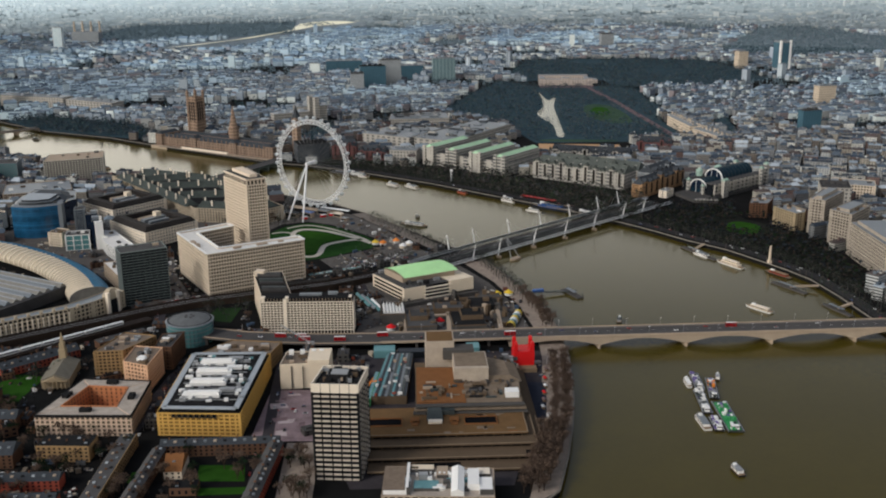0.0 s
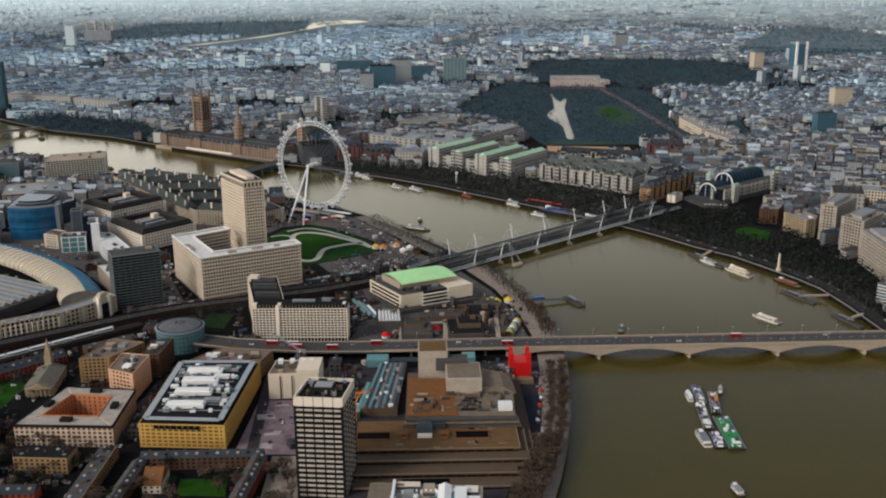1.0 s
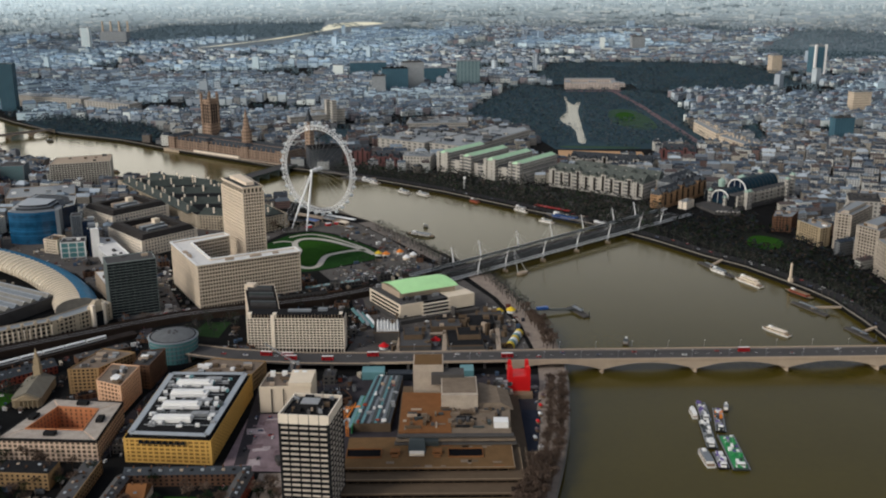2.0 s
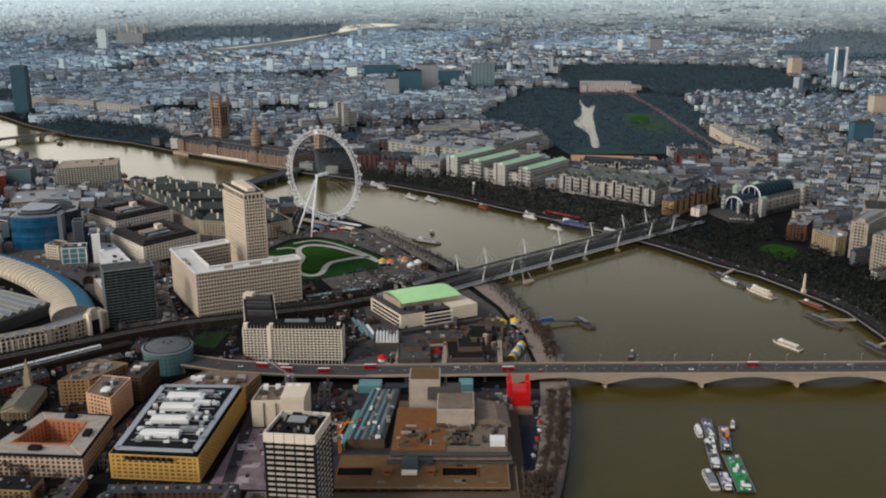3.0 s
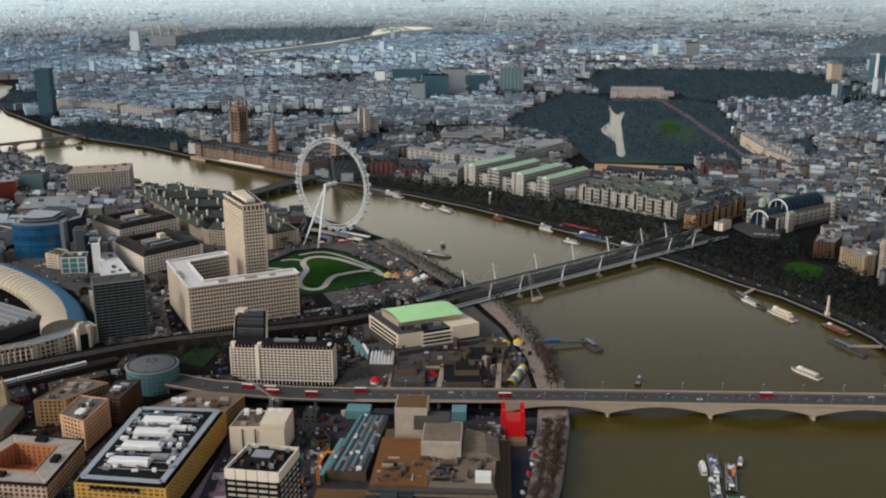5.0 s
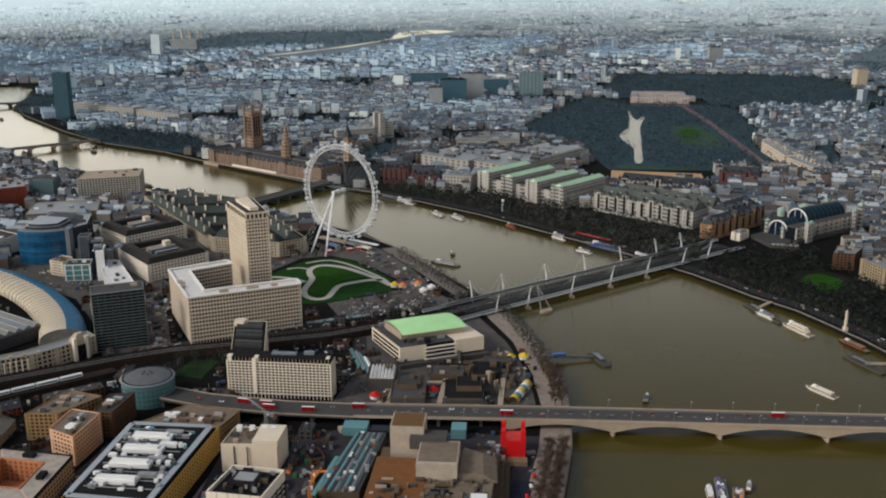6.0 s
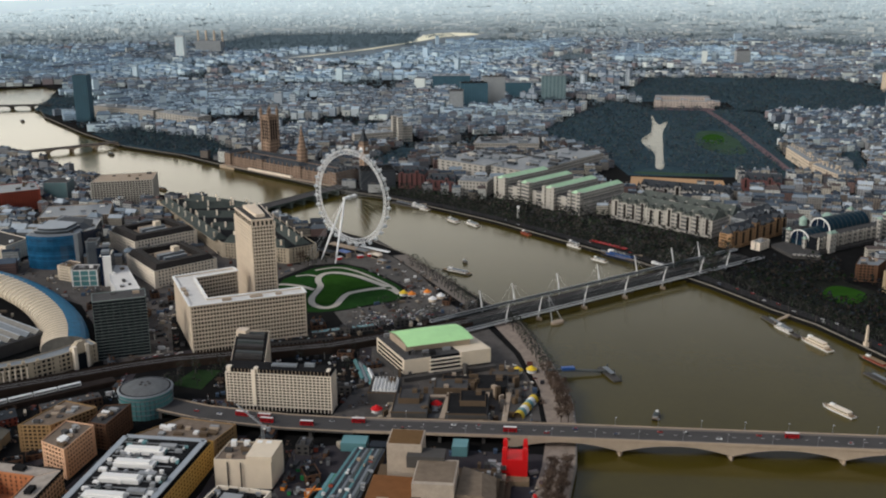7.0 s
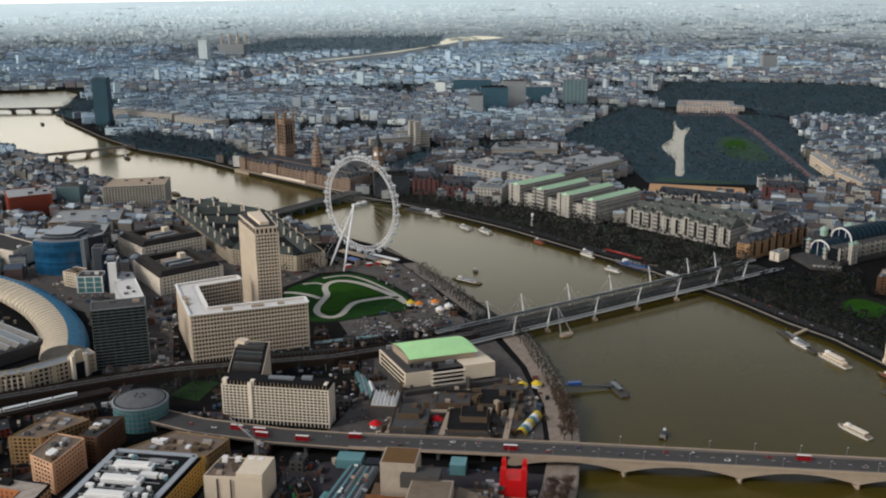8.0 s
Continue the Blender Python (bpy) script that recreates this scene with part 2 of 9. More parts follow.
brick_wall = material("hazed_brick_district_walls", (0.3, 0.3, 0.3), palette=[mid_haze_walls[0], mid_haze_walls[2], mid_haze_walls[3], mid_haze_walls[5], mid_haze_walls[6], mid_haze_walls[7], mid_haze_walls[8], mid_haze_walls[9], mid_haze_walls[-1]], island=True, rnd=0.12, var=0.26, size=150, bump=0.0)
hazed_wall = material("hazed_far_city_walls", (0.4, 0.4, 0.4), palette=far_haze_walls, island=True, rnd=0.10, var=0.26, size=150, bump=0.0)
hazed_roof = material("hazed_far_city_roofs", (0.2, 0.2, 0.2), palette=far_haze_roofs, island=True, rnd=0.08, var=0.26, size=150, bump=0.0)
city_wall = material("city_walls", (0.4, 0.4, 0.4), palette=near_walls, island=True, rnd=0.14, var=0.16, windows=(2.7, 3.4, (0.035, 0.038, 0.045)))
city_roof = material("city_roofs", (0.2, 0.2, 0.2), palette=near_roofs, island=True, rnd=0.12, var=0.25, rough=0.7)
river_water = water_material("river_water", (0.068, 0.052, 0.008), 0.17, 0.05)
lake_water = water_material("lake_water", (0.12, 0.12, 0.085), 0.25, 0.05)
car_paint = material("car_paint", (0.3, 0.3, 0.3), palette=[(0.02, 0.02, 0.022), (0.45, 0.45, 0.46), (0.75, 0.75, 0.74), (0.10, 0.10, 0.11), (0.05, 0.07, 0.16), (0.30, 0.02, 0.02), (0.25, 0.26, 0.27)], rough=0.3, var=0.03, bump=0.0)


# sky reflection on the far reach is painted as a glow
glow_reach = water_material("glowing_far_water", (0.5, 0.47, 0.36), 0.2, 0.02)
glow_reach.node_tree.nodes["Principled BSDF"].inputs["Emission Color"].default_value = (1.0, 0.95, 0.72, 1)
glow_reach.node_tree.nodes["Principled BSDF"].inputs["Emission Strength"].default_value = 0.45
# far backdrop: haze painted as a glow, stronger with height and to the left
haze_glow_country = material("haze_glow_country", (0.2, 0.2, 0.2), palette=[(0.20, 0.245, 0.275), (0.16, 0.20, 0.225), (0.24, 0.28, 0.30), (0.18, 0.215, 0.24), (0.34, 0.36, 0.36), (0.21, 0.25, 0.275)], island=True, rough=1.0, var=0.22, size=120, fine=25, bump=0.0)
nt = haze_glow_country.node_tree
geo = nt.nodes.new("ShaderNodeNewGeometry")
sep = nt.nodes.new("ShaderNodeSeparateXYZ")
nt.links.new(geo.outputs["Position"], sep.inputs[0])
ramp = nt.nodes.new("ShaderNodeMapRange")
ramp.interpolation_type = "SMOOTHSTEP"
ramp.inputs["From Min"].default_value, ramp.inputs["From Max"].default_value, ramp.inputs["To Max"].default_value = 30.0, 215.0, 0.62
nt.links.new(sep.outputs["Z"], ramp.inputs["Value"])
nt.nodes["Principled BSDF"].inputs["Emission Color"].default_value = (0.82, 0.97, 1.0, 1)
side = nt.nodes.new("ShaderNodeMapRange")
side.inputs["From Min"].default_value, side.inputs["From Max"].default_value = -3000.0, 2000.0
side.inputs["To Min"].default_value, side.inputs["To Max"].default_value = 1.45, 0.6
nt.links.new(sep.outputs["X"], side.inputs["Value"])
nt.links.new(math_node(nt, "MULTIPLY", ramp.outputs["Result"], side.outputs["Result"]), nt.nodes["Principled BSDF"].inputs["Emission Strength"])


# ---- mesh helpers ----
class Build:
    """Collects vertices and faces of one mesh."""

    def __init__(self):
        self.v, self.f = [], []

    def add(self, verts, faces):
        n = len(self.v)
        self.v.extend(verts)
        self.f.extend([tuple(i + n for i in f) for f in faces])
        return self

    def prism(self, poly, z0, z1, top=None):
        """An upright solid on a polygon; top: another outline for its upper face."""
        n = len(poly)
        up = top or poly
        self.add([(x, y, z0) for x, y in poly] + [(x, y, z1) for x, y in up],
                 [tuple(range(n - 1, -1, -1)), tuple(range(n, 2 * n))] + [(i, (i + 1) % n, n + (i + 1) % n, n + i) for i in range(n)])
        return self

    def box(self, x, y, w, d, z0, z1, a=0.0):
        return self.prism(rect(x, y, w, d, a), z0, z1)

    def gable(self, x, y, w, d, z, h, a=0.0, hip=0.0):
        """A pitched roof, its ridge along w."""
        c, s = math.cos(a), math.sin(a)
        pts = [(-w / 2, -d / 2, z), (w / 2, -d / 2, z), (w / 2, d / 2, z), (-w / 2, d / 2, z), (-w / 2 + hip, 0, z + h), (w / 2 - hip, 0, z + h)]
        return self.add([(x + px * c - py * s, y + px * s + py * c, pz) for px, py, pz in pts], [(0, 1, 5, 4), (2, 3, 4, 5), (3, 0, 4), (1, 2, 5), (0, 3, 2, 1)])

    def bar(self, p, q, w, h=None):
        """A square beam from p to q."""
        p, q, h = Vector(p), Vector(q), h or w
        d = (q - p).normalized()
        side = d.cross(Vector((0, 0, 1)))
        side = side.normalized() if side.length > 1e-4 else Vector((1, 0, 0))
        up = side.cross(d)
        c = [side * sx * w / 2 + up * sy * h / 2 for sx, sy in ((-1, -1), (1, -1), (1, 1), (-1, 1))]
        return self.add([tuple(p + k) for k in c] + [tuple(q + k) for k in c], [(3, 2, 1, 0), (4, 5, 6, 7)] + [(i, (i + 1) % 4, 4 + (i + 1) % 4, 4 + i) for i in range(4)])

    def tube(self, p, q, r0, r1=None, n=8):
        p, q = Vector(p), Vector(q)
        r1 = r0 if r1 is None else r1
        d = (q - p).normalized()
        side = d.cross(Vector((0, 0, 1)))
        side = side.normalized() if side.length > 1e-4 else Vector((1, 0, 0))
        up = side.cross(d)
        ring = [side * math.cos(k * math.tau / n) + up * math.sin(k * math.tau / n) for k in range(n)]
        return self.add([tuple(p + k * r0) for k in ring] + [tuple(q + k * r1) for k in ring],
                        [tuple(range(n - 1, -1, -1)), tuple(range(n, 2 * n))] + [(i, (i + 1) % n, n + (i + 1) % n, n + i) for i in range(n)])

    def sheet(self, rows):
        """A surface through rows of points."""
        n = len(rows[0])
        return self.add([p for r in rows for p in r], [(i * n + j, i * n + j + 1, (i + 1) * n + j + 1, (i + 1) * n + j) for i in range(len(rows) - 1) for j in range(n - 1)])


def rect(x, y, w, d, a=0.0):
    c, s = math.cos(a), math.sin(a)
    return [(x + px * c - py * s, y + px * s + py * c) for px, py in ((-w / 2, -d / 2), (w / 2, -d / 2), (w / 2, d / 2), (-w / 2, d / 2))]


def ring(x, y, r, n=32, squash=1.0, a=0.0):
    return [(x + r * math.cos(k * math.tau / n) * math.cos(a) - r * squash * math.sin(k * math.tau / n) * math.sin(a),
             y + r * math.cos(k * math.tau / n) * math.sin(a) + r * squash * math.sin(k * math.tau / n) * math.cos(a)) for k in range(n)]


def ccw(poly):
    area = sum(a[0] * b[1] - b[0] * a[1] for a, b in zip(poly, poly[1:] + poly[:1]))
    return list(poly) if area > 0 else list(reversed(poly))


def inset(poly, d):
    """The outline of a counter-clockwise polygon, moved inwards by d."""
    out, n = [], len(poly)
    for i in range(n):
        p, q, r = Vector(poly[i - 1]), Vector(poly[i]), Vector(poly[(i + 1) % n])
        a, b = (q - p).normalized(), (r - q).normalized()
        na, nb = Vector((-a.y, a.x)), Vector((-b.y, b.x))
        m = na + nb
        out.append(tuple(q + m * (d / max(0.3, 1 + na.dot(nb)))))
    return out


def band(line, width):
    """A strip of that width along a line, as a polygon."""
    left, right = [], []
    for i, p in enumerate(line):
        a, b = Vector(line[max(i - 1, 0)][:2]), Vector(line[min(i + 1, len(line) - 1)][:2])
        d = (b - a).normalized() * width / 2
        left.append((p[0] - d.y, p[1] + d.x)), right.append((p[0] + d.y, p[1] - d.x))
    return ccw(left + right[::-1])


def inside(x, y, poly):
    hit, j = False, len(poly) - 1
    for i in range(len(poly)):
        (xi, yi), (xj, yj) = poly[i], poly[j]
        if (yi > y) != (yj > y) and x < (xj - xi) * (y - yi) / (yj - yi) + xi:
            hit = not hit
        j = i
    return hit


base_of = {}


def thing(name, label, category, x=0.0, y=0.0, z=0.0, group="", kind=""):
    ob = new(name)
    ob.location = (x, y, z)
    base_of[ob.name] = (x, y, z)
    return tagged(ob, label, category, group, kind)


def mesh_of(b, mat, shift=(0, 0, 0), smooth=False):
    me = bpy.data.meshes.new("mesh")
    x, y, z = shift
    me.from_pydata([(p[0] - x, p[1] - y, p[2] - z) for p in b.v], [], b.f)
    me.materials.append(mat)
    if smooth:
        me.polygons.foreach_set("use_smooth", [True] * len(me.polygons))
    me.update()
    return me


def part(name, b, mat, parent, label="", smooth=False, kind=""):
    """One mesh under a thing or under a part, given in world places."""
    shift = base_of.get(parent.name, (0, 0, 0))
    ob = new(name, mesh_of(b, mat, shift, smooth))
    ob.parent = parent
    base_of[ob.name] = shift
    return tagged(ob, label, kind=kind)


def structure(name, b, mat, label, category, kind="structure", smooth=False):
    return tagged(new(name, mesh_of(b, mat, smooth=smooth)), label, category, kind=kind)


taken = []   # plots on which no filling-in building may stand


def block(name, label, poly, z1, wall, storeys, bay=3.6, z0=4.7, glass=shade_glass, roof=felt, pier=0.30, sill=0.38, deep=0.45, parapet=1.0,
          plant=3, category="building", ground=0.0, top_band=0.0, group="", keep=True, plain=(), pier_mat=None):
    """A storeyed building: glazing set back behind a grid of piers and floor bands, a parapet, a roof and roof plant."""
    poly = ccw(poly)
    cx, cy = sum(p[0] for p in poly) / len(poly), sum(p[1] for p in poly) / len(poly)
    ob = thing(name, label, category, cx, cy, z0, group)
    if keep:
        taken.append(inset(poly, -5))
    core = inset(poly, deep)
    top = z1 - top_band
    h = (top - z0 - ground) / storeys
    walls = Build()
    for k in range(storeys):
        z = z0 + ground + k * h
        part("glazing", Build().prism(core, z + 0.01, z + h - 0.01), glass, ob)
        part("floor_band", Build().prism(poly, z, z + h * sill), wall, ob)
    part("cornice", Build().prism(poly, top - 0.02, z1), wall, ob)
    if ground:
        part("ground_storey", Build().prism(core, z0, z0 + ground), glass, ob)
        walls.prism(poly, z0 + ground - 0.5, z0 + ground)
    n = len(poly)
    few = cy < 1060 and sum((Vector(poly[i]) - Vector(poly[i - 1])).length for i in range(n)) / bay < 45
    for i in range(n):
        a, b = Vector(poly[i]), Vector(poly[(i + 1) % n])
        length = (b - a).length
        d = (b - a) / length
        turn = math.atan2(d.y, d.x)
        nrm = Vector((-d.y, d.x))
        bays = max(1, round(length / bay))
        step = length / bays
        if i in plain:
            mid = (a + b) / 2 + nrm * (deep + 0.2) / 2
            walls.box(mid.x, mid.y, length, deep + 0.2, z0, z1, turn)
            continue
        for k in range(bays + 1):
            w = step * pier * (1.6 if k in (0, bays) else 1.0)
            at = a + d * min(max(k * step, w / 2), length - w / 2) + nrm * (deep + 0.1) / 2 - nrm * (0.12 if pier_mat else 0)
            if few:
                part("pier", Build().box(at.x, at.y, w, deep + 0.06, z0, z1 - 0.01, turn), pier_mat or wall, ob)
            else:
                walls.box(at.x, at.y, w, deep + 0.06, z0, z1 - 0.01, turn)
        if parapet:
            mid = (a + b) / 2 + nrm * 0.25
            part("parapet", Build().box(mid.x, mid.y, length, 0.5, z1, z1 + parapet, turn), wall, ob)
    if walls.v:
        part("pier_grid", walls, wall, ob, kind="stuff")
    part("roof", Build().prism(inset(poly, 0.5), z1 - 0.3, z1 + 0.12), roof, ob)
    rng = random.Random(int(cx * 7 + cy * 13))
    xs, ys = [p[0] for p in poly], [p[1] for p in poly]
    for _ in range(plant * 6):
        if plant <= 0:
            break
        x, y = rng.uniform(min(xs), max(xs)), rng.uniform(min(ys), max(ys))
        w, d = rng.uniform(3, 8), rng.uniform(2.5, 5)
        if inside(x, y, inset(poly, 5)):
            e = Vector(poly[1]) - Vector(poly[0])
            b = Build().box(x, y, w, d, z1 + 0.1, z1 + rng.uniform(1.2, 3.2), math.atan2(e.y, e.x))
            part("plant_room", b, rng.choice([grey_steel, felt, pale_concrete, felt, concrete, white_paint]), ob)
            plant -= 1
    return ob


def ring_block(name, label, outer, inner, z1, wall, court, roof, storeys, category="building", curb=None):
    """Four wings round an open court; the walls carry rows of windows."""
    cx, cy = sum(p[0] for p in outer) / 4, sum(p[1] for p in outer) / 4
    ob = thing(name, label, category, cx, cy, GROUND)
    taken.append(inset(ccw(outer), -5))
    for a, b, c, d in zip(outer, outer[1:] + outer[:1], inner[1:] + inner[:1], inner):
        quad = ccw([a, b, c, d])
        part("wing", Build().prism(quad, GROUND, z1), wall, ob)
        part("roof", Build().prism(inset(quad, 0.8), z1, z1 + 0.4), roof, ob)
        for p, q, m, out in ((a, b, wall, 1), (d, c, court, -1)):
            p, q = Vector(p), Vector(q)
            e = (q - p).normalized()
            ang, L = math.atan2(e.y, e.x), (q - p).length
            mid = (p + q) / 2
            part("parapet", Build().box(mid.x, mid.y, L + 0.5, 0.7, z1 - 1.2, z1 + 1.1, ang), m if out < 0 or curb is None else curb, ob)
            if out < 0:
                part("court_wall", Build().box(mid.x, mid.y, L + 0.2, 0.5, GROUND, z1 - 1.2, ang), court, ob)
            n = max(2, int(L / 4))
            h = (z1 - GROUND) / storeys
            for k in range(storeys):
                rowb = Build()
                for i in range(n):
                    w = p + e * L * (i + 0.5) / n
                    rowb.box(w.x, w.y, L / n * (0.52 if out > 0 else 0.34), 0.74, GROUND + h * (k + 0.2), GROUND + h * (k + 0.78), ang)
                part("window_row", rowb, front_pane if out > 0 else court_pane, ob, kind="stuff")
        m = (Vector(a) + Vector(b) + Vector(c) + Vector(d)) / 4
        part("roof_house", Build().box(m.x, m.y, 9, 5, z1 + 0.4, z1 + 3.2, math.atan2(b[1] - a[1], b[0] - a[0])), court if curb is None else curb, ob)
    part("court_floor", Build().prism(ccw(inner), GROUND, GROUND + 0.3), court, ob)
    return ob


# ---- the land: level to 4.1 km, then bent up to fit the camera's view ----
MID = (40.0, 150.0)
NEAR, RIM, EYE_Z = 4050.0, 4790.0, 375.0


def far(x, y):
    """The plan, ground height and shrink factor of a far place, pulled in and raised to fit the camera's view."""
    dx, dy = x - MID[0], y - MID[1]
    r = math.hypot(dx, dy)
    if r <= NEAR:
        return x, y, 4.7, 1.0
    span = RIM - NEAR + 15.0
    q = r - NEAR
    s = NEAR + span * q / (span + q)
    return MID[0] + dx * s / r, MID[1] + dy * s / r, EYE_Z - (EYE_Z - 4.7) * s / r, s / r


SOUTH_BANK = [(-256, 264), (-110, 540), (20, 620), (71, 680), (85, 728), (96, 774), (106, 826), (112, 872), (118, 923), (119, 991), (117, 1040), (106, 1098), (96, 1136), (84, 1178), (65, 1236), (22, 1305),
              (-40, 1400), (-92, 1482), (-160, 1556), (-340, 1690), (-470, 1752), (-581, 1812), (-701, 1895), (-845, 2033), (-976, 2124), (-1130, 2270), (-1300, 2470), (-1520, 2750), (-1800, 3000)]
NORTH_BANK = [(-1750, 3110), (-1490, 3240), (-1406, 3165), (-1300, 2890), (-1250, 2750), (-1165, 2612), (-955, 2378), (-796, 2230), (-640, 2142), (-520, 2044), (-350, 1920),
              (-278, 1863), (-179, 1812), (-78, 1738), (14, 1664), (97, 1582), (204, 1479), (284, 1384), (308, 1350), (338, 1304), (376, 1258), (402, 1208), (420, 1172), (434, 1135), (442, 1073), (446, 1011), (452, 940), (465, 800), (430, 520), (250, 150), (-39, 60)]
RIVER = SOUTH_BANK + NORTH_BANK
EMBANKMENT = [(462, 950), (458, 1020), (454, 1078), (446, 1142), (432, 1182), (415, 1218), (388, 1269), (350, 1316), (320, 1360), (296, 1396), (212, 1496), (110, 1596), (22, 1680), (-72, 1756), (-190, 1830)]


def fill(loops, z):
    """A level sheet between outlines, the later ones being holes in the first."""
    bm = bmesh.new()
    for loop in loops:
        vs = [bm.verts.new((x, y, z)) for x, y in loop]
        for i in range(len(vs)):
            bm.edges.new((vs[i], vs[(i + 1) % len(vs)]))
    bmesh.ops.triangle_fill(bm, edges=bm.edges[:], use_beauty=True, normal=(0, 0, 1))
    b = Build().add([tuple(v.co) for v in bm.verts], [])
    bm.verts.index_update()
    b.f = [tuple(v.index for v in f.verts) for f in bm.faces]
    bm.free()
    return b


GROUND = 4.7
land = fill([ring(*MID, NEAR, 96), RIVER], GROUND)
n0 = len(RIVER)
land.add([(x, y, GROUND) for x, y in RIVER] + [(x, y, -3.0) for x, y in RIVER], [(i, n0 + i, n0 + (i + 1) % n0, (i + 1) % n0) for i in range(n0)])
structure("ground", land, asphalt, "dark city ground of streets and yards along the river", "ground")
# rings of ground raised past NEAR so the distance fits the camera's view
raised_rings = []
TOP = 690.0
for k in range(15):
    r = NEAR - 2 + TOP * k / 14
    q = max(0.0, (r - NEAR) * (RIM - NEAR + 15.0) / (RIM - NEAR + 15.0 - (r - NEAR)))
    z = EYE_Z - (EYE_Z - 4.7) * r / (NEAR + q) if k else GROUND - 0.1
    raised_rings.append([(x, y, z) for x, y in ring(*MID, r, 96) + ring(*MID, r, 96)[:1]])
backdrop = Build().sheet(raised_rings)
structure("water", fill([inset(ccw(RIVER), -3)], 0.0), river_water, "broad olive-brown tidal river with small ripples", "river")
coping = Build()
for bank in (SOUTH_BANK[2:24], NORTH_BANK[3:-2]):
    for a, b in zip(bank, bank[1:]):
        coping.bar((*a, GROUND + 0.3), (*b, GROUND + 0.3), 1.3, 1.2)
structure("embankment_wall", coping, wall_coping, "grey stone embankment parapet along the river", "river wall")

# ---- bridges ----
def waterloo_bridge():
    line = [(-60, 961), (108, 965), (240, 966), (349, 967), (480, 969)]
    ob = thing("road_bridge", "pale concrete river bridge with five shallow arches", "bridge", 240, 975, 0)
    taken.append(band([(-250, 985), (-60, 961), (108, 965), (490, 969)], 30))
    piers = [(66, 963.5), (153, 965.5), (239, 966), (324, 967), (408, 968), (492, 969)]
    for (x0, y0), (x1, y1) in zip(piers, piers[1:]):
        d = Vector((x1 - x0, y1 - y0)).normalized()
        nrm = Vector((-d.y, d.x))
        rows = []
        for side in (-12.2, -7.6, 7.6, 12.2):
            row_t, row_b = [], []
            for k in range(17):
                u = k / 16
                p = Vector((x0, y0)).lerp(Vector((x1, y1)), u) + nrm * side
                low = 9.9 - 6.6 * (2 * u - 1) ** 2
                row_b.append((p.x, p.y, low)), row_t.append((p.x, p.y, 12.3))
            rows.append((row_t, row_b))
        arch = Build()
        for outer, inner in ((rows[0], rows[1]), (rows[2], rows[3])):
            arch.sheet([outer[0], outer[1], inner[1], inner[0]])
        part("arch_span", arch, pale_concrete, ob)
        part("soffit", Build().sheet([[(p[0], p[1], min(p[2] + 2.4, 11.8)) for p in rows[1][1]], [(p[0], p[1], min(p[2] + 2.4, 11.8)) for p in rows[2][1]]]), shaded_concrete, ob)
    for x, y in piers[:5]:
        part("pier", Build().prism(ring(x, y, 13.5, 16, 0.2, math.pi / 2), -3, 3.8).box(x, y, 3.2, 23, 3.8, 9), pale_concrete, ob)
    part("deck", Build().prism(band(line, 25.5), 12.3, 13.4), pale_concrete, ob)
    part("roadway", Build().prism(band(line, 18), 13.41, 13.5), road_grey, ob)
    for side in (-1, 1):
        edge = [(x, y + side * 12.4) for x, y in line]
        rail = Build()
        for a, b in zip(edge, edge[1:]):
            rail.bar((*a, 13.95), (*b, 13.95), 0.4, 1.1)
        part("parapet", rail, pale_concrete, ob)
        walk_ = Build().prism(band([(x, y + side * 10.6) for x, y in line], 3.2), 13.41, 13.62)
        part("footway", walk_, paving, ob)
    marks = Build()
    for k in range(90):
        x = -55 + k * 5.6
        y = 961 + (x + 60) * 0.022 if x < 108 else 965 + (x - 108) * 0.01
        if k % 2:
            marks.box(x, y, 3.0, 0.25, 13.51, 13.53, 0.05)
    part("lane_marks", marks, white_paint, ob, kind="stuff")
    # the approach on the land
    ramp = [(-250, 992), (-190, 972), (-120, 962), (-59, 960)]
    ob2 = thing("approach_viaduct", "concrete approach road on dark arches beside the bridge", "viaduct", -150, 965, GROUND)
    part("deck", Build().prism(band(ramp, 25.5), 11.8, 13.2), grey_concrete, ob2)
    part("roadway", Build().prism(band(ramp, 19), 13.21, 13.3), road_grey, ob2)
    for side in (-1, 1):
        rail = Build()
        for a, b in zip(ramp, ramp[1:]):
            rail.bar((a[0], a[1] + side * 12.4, 13.7), (b[0], b[1] + side * 12.4, 13.7), 0.4, 1.1)
        part("parapet", rail, pale_concrete, ob2)
    for x, y in [(-230, 985), (-200, 975), (-165, 969), (-130, 963), (-95, 961), (-62, 960), (-25, 962), (10, 964), (45, 966)]:
        part("pier", Build().box(x, y, 2.5, 22, GROUND, 12.3), grey_concrete, ob2)


